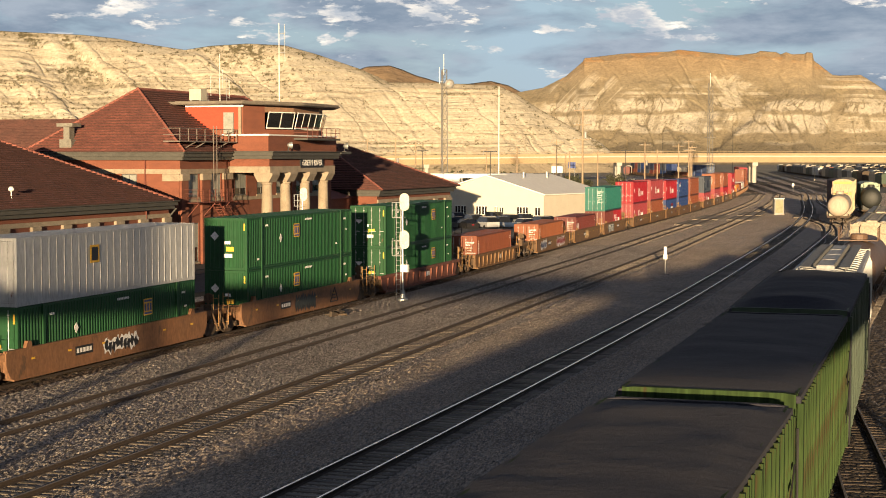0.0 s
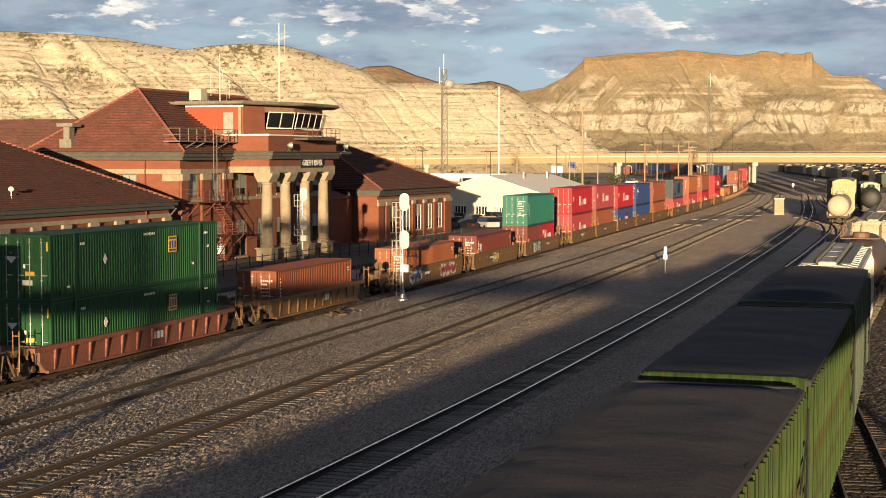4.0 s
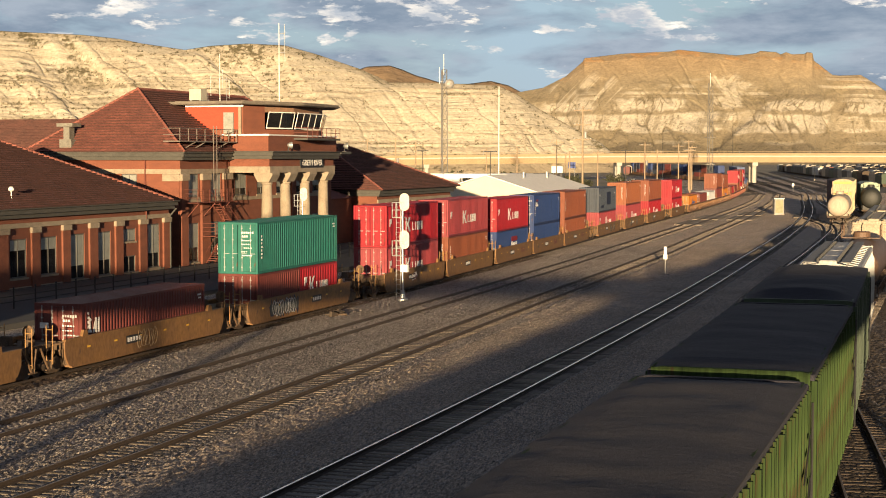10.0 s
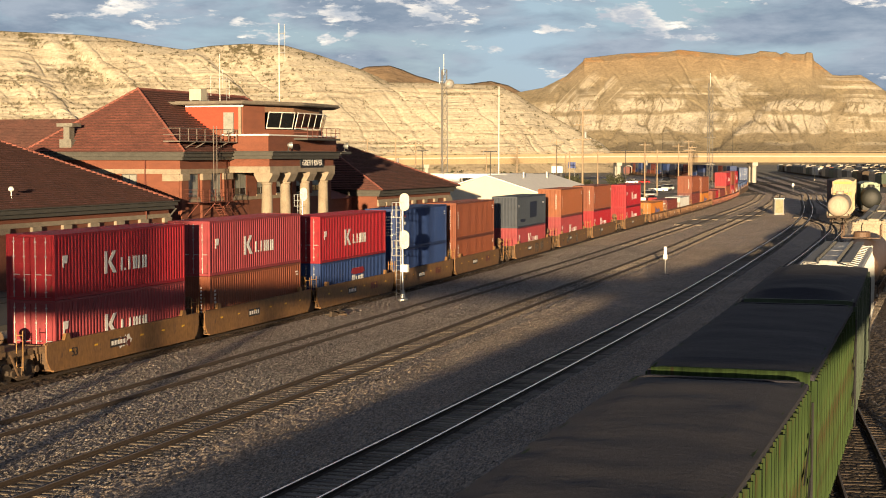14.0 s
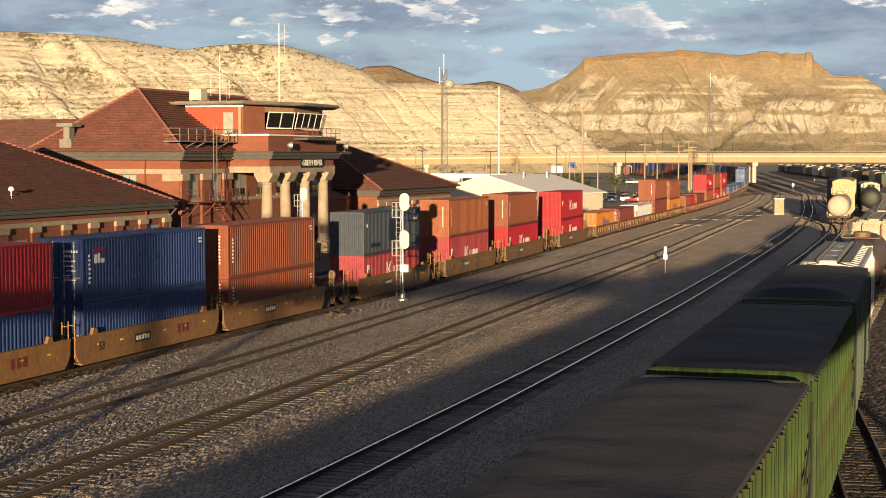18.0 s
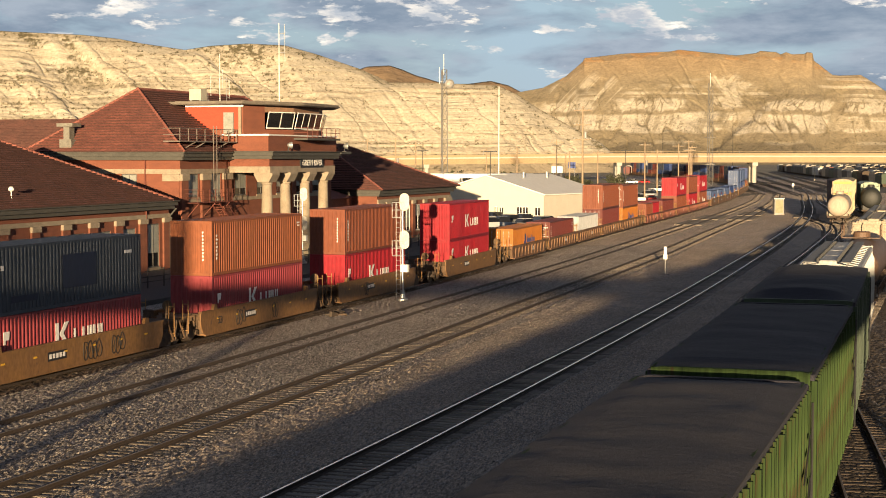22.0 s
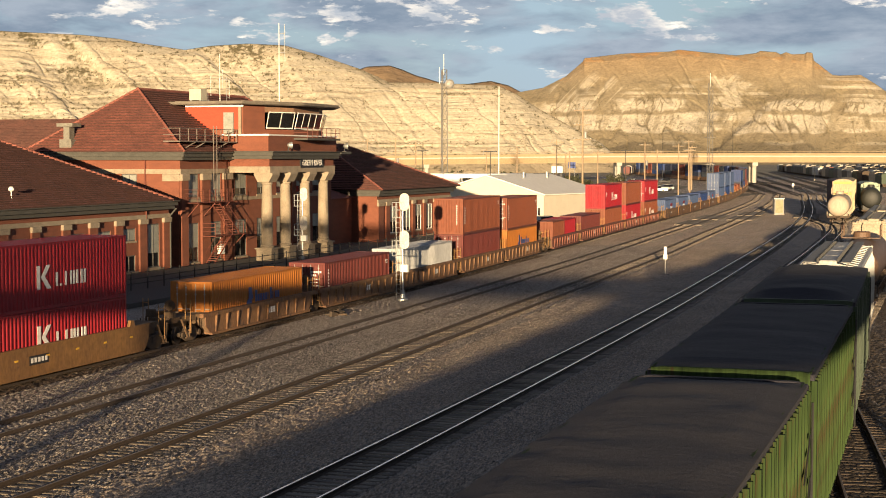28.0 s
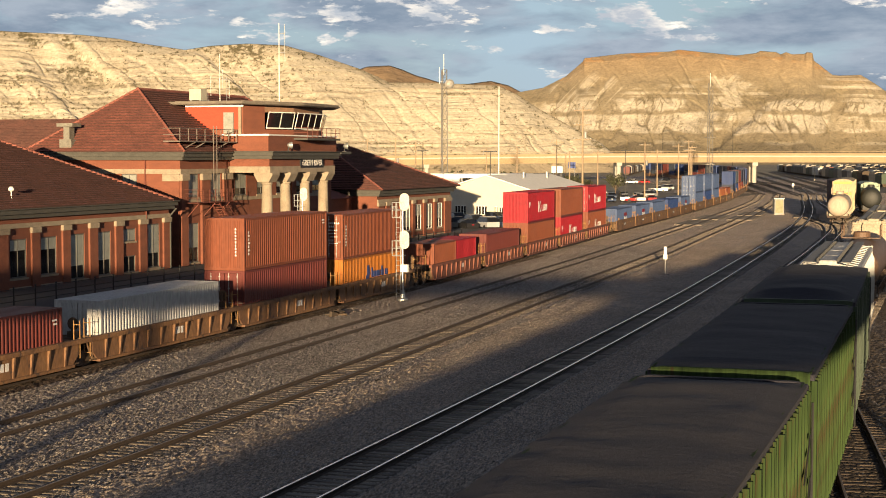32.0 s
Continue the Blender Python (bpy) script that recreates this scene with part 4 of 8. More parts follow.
def build_unit(i, s, step, style, colour, boxes):
    prev = UNITS[i - 1][1] if i else 22.8
    first = boxes[0][0] if boxes else "53"
    L = 16.15 if first == "53" else 12.19
    if step > 18 and L < 13 and style == "flat" and prev > 18:
        L = 13.6
    before, after = (prev - 12.6 if prev < 16.2 else min(prev - L, 7.0)) / 2, (step - 12.6 if step < 16.2 else min(step - L, 7.0)) / 2
    before, after = max(1.2, before), max(1.2, after)
    key = ("well", style, L, round(before, 1), round(after, 1))
    m = kept(key, lambda: well_meshes(style, L, before, after))
    wm = WELLS[colour]
    words = {"yellow": "worn yellow-brown", "rusty": "rust-stained brown", "red": "faded red-brown", "orange": "weathered orange-brown"}[colour]
    t = thing("well_car", words + (" steel well car with smooth sides" if style == "flat" else " steel well car with ribbed sides"), "railway wagon", group="well cars of the train")
    part("side_sill", m["sill_a"], wm, t)
    part("side_sill", m["sill_b"], wm, t)
    tagged(part("cross_members", m["floor"], wm, t), kind="stuff")
    part("end_platform", m["end_a"], GRIME if colour != "orange" else wm, t)
    part("end_platform", m["end_b"], GRIME if colour != "orange" else wm, t)
    if style == "ribbed":
        for k in range(int(L / 1.35) + 1):
            part("rib", m["rib"], wm, t, at=pose(0, 0.1 + k * (L - 0.2) / int(L / 1.35), 0))
    else:
        for y in (0.35, L - 0.85):
            part("corner_guide", m["guide"], wm, t, at=pose(0, y, 0))
    for y in (-before + (0.2 if prev < 16.2 else 0.75), L + after - (0.2 if step < 16.2 else 0.75)):
        tagged(part("grab_iron", m["grab"], GRABM, t, "bent steel grab irons", at=pose(0, y, 0)), kind="stuff")
    part("brake_stand", m["brake"], GRIME, t, "hand brake wheel and brake gear", at=pose(0, -before + 0.35, 0))
    tagged(part("side_step", m["step"], GRIME, t, "bent side steps and air hoses", at=pose(0, L + after - 0.6, 0)), kind="stuff")
    tagged(part("side_step", m["step"], GRIME, t, "bent side steps and air hoses", at=pose(0, -before + 0.6, 0)), kind="stuff")
    refl = Shape()
    for k in range(6):
        y = 0.8 + k * (L - 1.6) / 5
        refl.box(1.432, 1.437, y, y + 0.28, 0.98, 1.06)
    if style == "flat":
        tagged(part("reflectors", kept(("refl", L), lambda: refl.mesh("reflectors")), MARKY, t, "yellow reflective strips"), kind="stuff")
        panel_y = 8.2 if i == 7 else 4.3
        plate = kept("plate", lambda: Shape().box(1.432, 1.436, 0, 1.5, 0.72, 1.12).mesh("number_panel"))
        part("number_panel", plate, MARKK, t, "black panel with pale stencilled marks", at=pose(0, panel_y, 0))
        bars = kept("bars", lambda: [b for b in [Shape()] for k in range(5) if b.box(1.437, 1.441, 0.12 + k * 0.27, 0.3 + k * 0.27, 0.82, 1.02)][0].mesh("stencil"))
        tagged(part("stencil", bars, MARK, t, at=pose(0, panel_y, 0)), kind="stuff")
    else:
        bars = kept("barsr", lambda: [b for b in [Shape()] for k in range(3) if b.box(1.385, 1.39, 0.1 + k * 0.36, 0.36 + k * 0.36, 0.68, 1.02)][0].mesh("stencil"))
        tagged(part("stencil", bars, MARK, t, at=pose(0, L * 0.55, 0)), kind="stuff")
    truck(t, -before + (0.0 if prev < 16.2 else 1.25))
    if step > 16.2:
        truck(t, L + after - 1.25)
        part("coupler", kept("coupler", lambda: Shape().box(-0.14, 0.14, 0, 1.1, 0.68, 0.98, 0.03).mesh("coupler")), TRUCKM, t, at=pose(0, L + after - 0.5, 0))
    TRAIN.append((t, s - (0.7 if L == 13.6 else 0.0), L, 0.0))
    tags = {1: (0.42, 3.2, 0.7, MARKK, None), 2: (0.40, 3.2, 0.95, DARKTAG, MARKK), 5: (0.62, 4.4, 0.95, PAINTS["red"], None), 7: (0.14, 4.1, 1.0, DARKTAG, PAINTS["navy"]), 8: (0.42, 1.2, 0.5, PAINTS["maroon"], None)}
    if i in tags:
        share, wide, high, tag_paint, rim = tags[i]
        graffiti(t, L * share, wide, high, tag_paint, 40 + i, rim)
    if i == 2:
        emblem = Shape()
        for p, q in (((12.0, 0.5), (13.3, 0.5)), ((13.3, 0.5), (12.75, 1.35)), ((12.75, 1.35), (12.0, 0.5)), ((12.35, 0.72), (12.95, 0.72)), ((12.5, 0.9), (12.85, 0.9))):
            emblem.bar((1.435, *p), (1.435, *q), 0.04, 4)
        part("graffiti", emblem, MARKK, t, "black triangle stencil")
    if i in (6, 7, 13, 14, 15):
        for k, (y, n) in enumerate({6: ((5.6, 5),), 7: ((2.5, 4), (4.3, 4)), 13: ((7.4, 4), (9.9, 3)), 14: ((3.4, 3), (8.2, 2)), 15: ((4.0, 2),)}[i]):
            bubble_letters(t, y, n, 0.82, MARKK if i > 7 else FADEDTAG if i == 6 else PAINTS["white"], 70 + i + k)
    if i in (10, 11, 12):
        sh = Shape()
        for k in range(3):
            sh.box(1.432, 1.437, 8.6 + k * 0.46, 8.94 + k * 0.46, 0.72, 1.16)
        part("logo", sh, PAINTS["maroon"], t, "dark red block logo")
    if style == "flat" and colour == "yellow" and i % 3 == 2:
        lettering("53", 0.55, MARKK, t, Matrix.Translation((1.44, 1.2, 0.9)) @ Euler((radians(90), 0, radians(90))).to_matrix().to_4x4(), label="black stencilled car length")
    if i == 5:
        graffiti(t, 0.8, 2.9, 0.9, PAINTS["sky"], 51)
    z = 0.345
    for size, col, doors, marks in boxes:
        off = 0.0
        if size == "20b":
            size, off, z = "20", 6.11, 0.345
        lab = COLOUR_WORDS[col] + " corrugated steel shipping container " + ("in a well car" if z < 1 else "stacked on another container")
        if size == "53":
            lab = COLOUR_WORDS[col] + (" long container with yellow logos " if col == "green" else " long sheet-and-post container ") + ("in a well car" if z < 1 else "stacked on another")
        elif "name" in marks:
            lab = COLOUR_WORDS[col] + " container with white line name, " + ("in a well car" if z < 1 else "stacked on top")
        c = container(size, col, bool(doors), lab, "containers on the train", marks)
        TRAIN.append((c, s + off, SIZES[size][0], z))
        z += SIZES[size][2] + 0.008


for i, u in enumerate(UNITS):
    build_unit(i, *u)


def move_train():
    times = [0, 1] + list(range(2, 32, 2)) + [31, 32]
    for ob, s0, L, z in TRAIN:
        rows = []
        for t in times:
            s = s0 - SPEED * t
            x0, y0, _ = along(1, s)
            x1, y1, _ = along(1, s + L)
            rows.append((t, pose(x0, y0, z, 0, 0, math.degrees(math.atan2(-(x1 - x0), y1 - y0)))))
        walk(ob, rows)

# ---- coal train on the nearest track: it rolls away and stops ----
LIME = material("lime_green_paint", (0.040, 0.066, 0.021), 0.85, second=(0.014, 0.027, 0.009), scale=2.6, amount=1.0, fine=16, fine_amount=0.35, rust=(0.040, 0.027, 0.013), rust_at=0.62, stretch=(1, 1, 0.07), spec=0.12)
DARKGREEN = material("dark_green_paint", (0.022, 0.042, 0.02), 0.65, second=(0.014, 0.028, 0.014), scale=0.8, fine=6)
COAL = material("coal", (0.0205, 0.0205, 0.030), 0.95, second=(0.031, 0.029, 0.038), scale=0.35, amount=0.9, fine=22, fine_amount=0.4, bump=0.35, bump_scale=26)
HOPGREY = material("hopper_grey", (0.43, 0.43, 0.41), 0.65, second=(0.32, 0.31, 0.28), scale=0.8, amount=0.7, fine=8, rust=(0.15, 0.09, 0.05), rust_at=0.64, stretch=(1, 1, 0.3))
HOPTAN = material("hopper_tan", (0.36, 0.30, 0.215), 0.65, second=(0.23, 0.185, 0.13), scale=0.8, amount=0.6, fine=8, rust=(0.16, 0.09, 0.05), rust_at=0.66)
TANKWHITE = material("tank_cream", (0.40, 0.335, 0.255), 0.65, second=(0.26, 0.205, 0.15), scale=0.4, amount=0.6, fine=6, fine_amount=0.12, rust=(0.14, 0.09, 0.055), rust_at=0.72, stretch=(1, 1, 0.4))
TANKBLACK = material("tank_black", (0.02, 0.022, 0.02), 0.6, scale=0.8, fine=8)
TANKBROWN = material("tank_brown", (0.13, 0.075, 0.045), 0.6, second=(0.08, 0.05, 0.03), scale=0.8, fine=8)
RACKWHITE = material("rack_white", (0.37, 0.30, 0.19), 0.65, second=(0.28, 0.20, 0.10), scale=0.6, amount=0.6, fine=6, stretch=(1, 1, 0.2))
RACKYELLOW = material("rack_yellow", (0.50, 0.30, 0.06), 0.55, second=(0.38, 0.22, 0.05), scale=0.6, amount=0.6, fine=6)
MAROONCAR = material("maroon_car", (0.055, 0.026, 0.035), 0.7, scale=0.8, fine=6)
GREENWHITE = material("pale_green_car", (0.30, 0.36, 0.27), 0.6, second=(0.16, 0.22, 0.13), scale=0.7, amount=0.8, fine=6)
WALKM = material("walkway_grating", (0.20, 0.20, 0.19), 0.7, 0.3, scale=3, amount=0.5, fine=30)
RESTING = [(0, -3.3), (1, -2.7), (2, -2.1), (3, -1.5), (4, -0.9), (5, -0.35), (5.6, -0.10), (6.2, -0.02), (7, 0.0), (20, 0.0), (32, 0.0)]
ROLLING = []


def coal_car(s, L=16.4, lime=True, heap=0.0, seed=1):
    """A steep-sided gondola with outside ribs, loaded with coal to the rim."""
    pm = LIME
    t = thing("coal_gondola", "lime green ribbed coal gondola loaded with dark coal" if lime else "dark green ribbed gondola with heaped coal", "railway wagon", group="coal cars")
    if not lime:
        pm = DARKGREEN
    W, top, base = 1.76, 4.9, 1.0
    jig = random.Random(seed + 40)
    for sx in (-1, 1):
        sh = Shape()
        sh.box(min(sx * W, sx * (W - 0.05)), max(sx * W, sx * (W - 0.05)), 0.1, L - 0.1, base, top - 0.02)
        part("side_sheet", sh, pm, t)
        part("top_chord", Shape().box(min(sx * (W - 0.10), sx * (W + 0.07)), max(sx * (W - 0.10), sx * (W + 0.07)), 0, L, top - 0.2, top - 0.06, 0.012), COAL, t, "coal-dusted top chord")
        part("side_sill", Shape().box(min(sx * (W - 0.10), sx * (W + 0.06)), max(sx * (W - 0.10), sx * (W + 0.06)), 0, L, base - 0.1, base + 0.2, 0.012), pm, t)
        rib = Shape().prism([(sx * W, -0.08), (sx * (W + 0.14), -0.05), (sx * (W + 0.14), 0.05), (sx * W, 0.08)], base + 0.2, top - 0.16, "z").mesh("rib")
        n = 34
        for k in range(n):
            part("rib", rib, pm, t, at=pose(0, 0.35 + k * (L - 0.7) / (n - 1) + jig.uniform(-0.07, 0.07) * (0 < k < n - 1), 0, 0, jig.uniform(-0.4, 0.4), 0))
        for a, b in (((L - 0.7, 3.9), (L - 1.9, 3.1)), ((L - 0.6, 3.0), (L - 2.0, 2.0)), ((L - 0.7, 2.0), (L - 0.2, 3.2))):
            part("grab_bar", Shape().bar((sx * (W + 0.18), a[0], a[1]), (sx * (W + 0.18), b[0], b[1]), 0.018, 6), BLACKM, t, "bent black grab bar")
        pipe = Shape()
        for k in range(9):
            pipe.bar((sx * (W + 0.18), L - 0.25 + 0.04 * (k % 2), 4.5 - k * 0.38), (sx * (W + 0.18), L - 0.25 + 0.04 * ((k + 1) % 2), 4.12 - k * 0.38), 0.028, 6)
        part("brake_chain", pipe, BLACKM, t, "slack black chain down the corner")
        part("corner_post", Shape().box(min(sx * W, sx * (W + 0.13)), max(sx * W, sx * (W + 0.13)), L - 0.14, L, base, top - 0.2, 0.01), pm, t)
        part("corner_post", Shape().box(min(sx * W, sx * (W + 0.13)), max(sx * W, sx * (W + 0.13)), 0, 0.22, base, top - 0.2, 0.01), pm, t)
    for y, s2 in ((0.0, -1), (L, 1)):
        e = Shape()
        e.box(-W + 0.06, W - 0.06, min(y, y - s2 * 0.06), max(y, y - s2 * 0.06), base, top - 0.2)
        ch = Shape().prism([(-W + 0.02, top - 0.30), (W - 0.02, top - 0.30), (W - 0.02, top - 0.03), (W - 0.25, top), (-W + 0.25, top), (-W + 0.02, top - 0.03)], min(y + s2 * 0.05, y - s2 * 0.12), max(y + s2 * 0.05, y - s2 * 0.12), "y")
        part("end_chord", ch, pm if s2 < 0 else COAL, t, "dented top chord" if s2 < 0 else "coal-dusted top chord")
        e.box(-W + 0.06, W - 0.06, min(y + s2 * 0.05, y - s2 * 0.1), max(y + s2 * 0.05, y - s2 * 0.1), 2.6, 2.75)
        part("end_sheet", e, pm, t)
        part("coupler", Shape().box(-0.15, 0.15, min(y, y + s2 * 0.55), max(y, y + s2 * 0.55), 0.7, 1.0, 0.03), TRUCKM, t)
        lad = Shape()
        for x in (-1.5, -1.1):
            lad.bar((x, y + s2 * 0.12, 1.0), (x, y + s2 * 0.12, 4.4), 0.02, 6)
        for z in np.arange(1.2, 4.4, 0.38):
            lad.bar((-1.5, y + s2 * 0.12, z), (-1.1, y + s2 * 0.12, z), 0.016, 6)
        part("ladder", lad, pm, t)
    nx, ny = 20, 150
    c = Shape()
    for j in range(ny + 1):
        for i in range(nx + 1):
            u, v = i / nx, j / ny
            x, y = (u - 0.5) * 2 * (W + 0.075 + 0.05 * noise.noise((u > 0.5, v * 22, seed)) + 0.02 * noise.noise((u > 0.5, v * 90, seed))), 0.2 + v * (L - 0.4)
            edge = min(1.0, 6 * min(u, 1 - u)) * min(1.0, 14 * min(v, 1 - v))
            z = top - 0.03 + 0.10 * edge + heap * edge * math.sin(math.pi * u) * (0.7 + 0.3 * math.sin(v * 19))
            z += 0.05 * edge * noise.noise((x * 0.5, y * 0.7, seed)) + 0.015 * noise.noise((x * 1.2, y * 1.2, seed + 4)) + 0.006 * noise.noise((x * 6, y * 6, seed))
            c.v.append((x, y, z))
    c.f = [(j * (nx + 1) + i, j * (nx + 1) + i + 1, (j + 1) * (nx + 1) + i + 1, (j + 1) * (nx + 1) + i) for j in range(ny) for i in range(nx)]
    tagged(part("coal_load", c, COAL, t, "dark coal heaped in gentle waves"), kind="stuff")
    part("underframe", Shape().box(-0.4, 0.4, 0.2, L - 0.2, 0.62, 1.0).box(-1.2, 1.2, 3.6, L - 3.6, 0.5, 0.95), TRUCKM, t)
    truck(t, 1.9)
    truck(t, L - 1.9)
    ROLLING.append((t, s, L))
    return t


def covered_hopper(s, L, pm, label, line=5, rolls=True):
    t = thing("covered_hopper", label, "railway wagon", group="covered hoppers")
    for sx in (-1, 1):
        sh = Shape().prism([(sx * 1.5, 1.25), (sx * 1.56, 2.4), (sx * 1.53, 3.96), (sx * 1.35, 4.51), (sx * 1.30, 4.51), (sx * 1.46, 3.96), (sx * 1.49, 2.4), (sx * 1.43, 1.25)], 0.9, L - 0.9, "y")
        part("side_sheet", sh, pm, t)
        rib = Shape().prism([(sx * 1.5, 1.25), (sx * 1.62, 1.25), (sx * 1.64, 2.6), (sx * 1.61, 4.01), (sx * 1.42, 4.48), (sx * 1.33, 4.51), (sx * 1.5, 3.86)], -0.06, 0.06, "y").mesh("rib")
        for k in range(12):
            part("rib", rib, pm, t, at=pose(0, 1.2 + k * (L - 2.4) / 11, 0))
        part("side_sill", Shape().box(min(sx * 1.36, sx * 1.6), max(sx * 1.36, sx * 1.6), 0, L, 1.05, 1.30), pm, t)
    roof = Shape().prism([(-1.52, 4.46), (1.52, 4.46), (1.46, 4.56), (0.5, 4.72), (-0.5, 4.72), (-1.46, 4.56)], 0.4, L - 0.4, "y")
    for k in range(13):
        y = 0.75 + k * (L - 1.5) / 12
        roof.prism([(-1.38, 4.50), (1.38, 4.50), (1.28, 4.64), (0.5, 4.76), (-0.5, 4.76), (-1.28, 4.64)], y - 0.03, y + 0.03, "y")
    part("roof", roof, pm, t)
    for k in range(4):
        a = 1.2 + k * (L - 2.4) / 4
        part("hatch", Shape().box(-0.40, 0.40, a + 0.08, a + (L - 2.4) / 4 - 0.08, 4.72, 4.88, 0.05), pm, t, "long hatch cover on the roof")
    for sx in (-1, 1):
        w = Shape().box(min(sx * 0.62, sx * 1.05), max(sx * 0.62, sx * 1.05), 0.3, L - 0.3, 4.84, 4.87)
        for y in np.arange(0.6, L - 0.5, 1.3):
            w.box(sx * 0.88 - 0.03, sx * 0.88 + 0.03, y, y + 0.06, 4.66, 4.86)
        part("running_board", w, WALKM, t, "galvanised roof walkway")
        clamps = Shape()
        for y in np.arange(1.4, L - 1.4, 1.1):
            clamps.box(sx * 0.44 - 0.06, sx * 0.44 + 0.06, y, y + 0.14, 4.78, 4.96)
        tagged(part("hatch_clamp", clamps, BLACKM, t), kind="stuff")
    for y, s2 in ((0.0, 1), (L, -1)):
        e = Shape().prism([(-1.45, 1.9), (1.45, 1.9), (1.5, 3.86), (1.3, 4.48), (-1.3, 4.48), (-1.5, 3.86)], y + s2 * 0.9, y + s2 * 1.0, "y")
        e.prism([(y + s2 * 0.95, 3.0), (y + s2 * 3.2, 1.1), (y + s2 * 3.2, 1.3)], -1.4, 1.4, "x")
        part("end_sheet", e, pm, t)
        f = Shape()
        for x in (-1.45, -0.7, 0.7, 1.45):
            f.bar((x, y + s2 * 0.12, 1.1), (x, y + s2 * 0.12, 4.66), 0.04, 6)
        for z in (1.6, 2.3, 3.0, 3.96, 4.61):
            f.bar((-1.45, y + s2 * 0.12, z), (-0.7, y + s2 * 0.12, z), 0.025, 6)
            f.bar((0.7, y + s2 * 0.12, z), (1.45, y + s2 * 0.12, z), 0.025, 6)
        part("end_ladder", f, pm, t)
        part("brake_rig", Shape().lathe([(0.05, 0), (0.3, 0.02), (0.3, 0.06), (0.05, 0.08)], 14, at=(-0.3, y + s2 * 0.4, 2.6), axis="y").box(-0.5, 0.5, min(y + s2 * 0.3, y + s2 * 0.8), max(y + s2 * 0.3, y + s2 * 0.8), 1.3, 2.0), BLACKM, t)
        part("coupler", Shape().box(-0.15, 0.15, min(y - s2 * 0.5, y), max(y - s2 * 0.5, y), 0.7, 1.0, 0.03), TRUCKM, t)
    bays = Shape()
    for k in range(3):
        y = 4.26 + k * (L - 8) / 2
        bays.prism([(y - 1.6, 1.3), (y + 1.6, 1.3), (y + 0.35, 0.35), (y - 0.35, 0.35)], -1.35, 1.35, "x")
    part("hopper_bay", bays, pm, t)
    part("centre_sill", Shape().box(-0.3, 0.3, 0, L, 0.75, 1.15), TRUCKM, t)
    truck(t, 1.9)
    truck(t, L - 1.9)
    if rolls:
        ROLLING.append((t, s, L))
    else:
        place_car(t, line, s, L)
    return t


def tank_car(s, L, pm, label, line=5, rolls=False, r=1.45, zc=2.55):
    t = thing("tank_car", label, "railway wagon", group="tank cars")
    prof = [(0.2, 0.55), (r * 0.55, 0.62), (r * 0.85, 0.85), (r * 0.97, 1.2), (r, 1.5)]
    prof = prof + [(a, L - b) for a, b in reversed(prof)]
    part("tank", Shape().lathe(prof, 32, at=(0, 0, zc), axis="y"), pm, t, smooth=True)
    for y in (2.2, L - 2.2):
        part("saddle", Shape().box(-1.3, 1.3, y - 0.35, y + 0.35, 0.95, zc - r * 0.7), pm, t)
    dome = Shape().lathe([(0.55, 0), (0.55, 0.42), (0.48, 0.5)], 18, at=(0, L / 2, zc + r - 0.08))
    part("valve_dome", dome, pm, t)
    rail_ = Shape()
    for sx in (-1, 1):
        for y in np.arange(0.5, L, 1.8):
            rail_.bar((sx * 1.52, y, 1.2), (sx * 1.52, y, 1.75), 0.025, 6)
        rail_.bar((sx * 1.52, 0.4, 1.75), (sx * 1.52, L - 0.4, 1.75), 0.025, 6)
    part("hand_rail", rail_, pm, t)
    plat = Shape().box(-1.2, 1.2, L / 2 - 1.3, L / 2 + 1.3, zc + r + 0.02, zc + r + 0.07)
    for x in (-1.2, 1.2):
        for y in (-1.3, 0, 1.3):
            plat.bar((x, L / 2 + y, zc + r), (x, L / 2 + y, zc + r + 0.85), 0.025, 6)
        plat.bar((x, L / 2 - 1.3, zc + r + 0.85), (x, L / 2 + 1.3, zc + r + 0.85), 0.025, 6)
    part("top_platform", plat, pm, t)
    part("centre_sill", Shape().box(-0.3, 0.3, 0, L, 0.75, 1.15).box(-1.5, 1.5, 0, 0.25, 0.95, 1.2).box(-1.5, 1.5, L - 0.25, L, 0.95, 1.2), TRUCKM, t)
    part("coupler", Shape().box(-0.15, 0.15, -0.55, 0, 0.7, 1.0, 0.03), TRUCKM, t)
    truck(t, 1.9)
    truck(t, L - 1.9)
    if rolls:
        ROLLING.append((t, s, L))
    else:
        place_car(t, line, s, L)
    return t


def place_car(t, line, s, L):
    x0, y0, _ = along(line, s)
    x1, y1, _ = along(line, s + L)
    t.matrix_basis = pose(x0, y0, 0, 0, 0, math.degrees(math.atan2(-(x1 - x0), y1 - y0)))


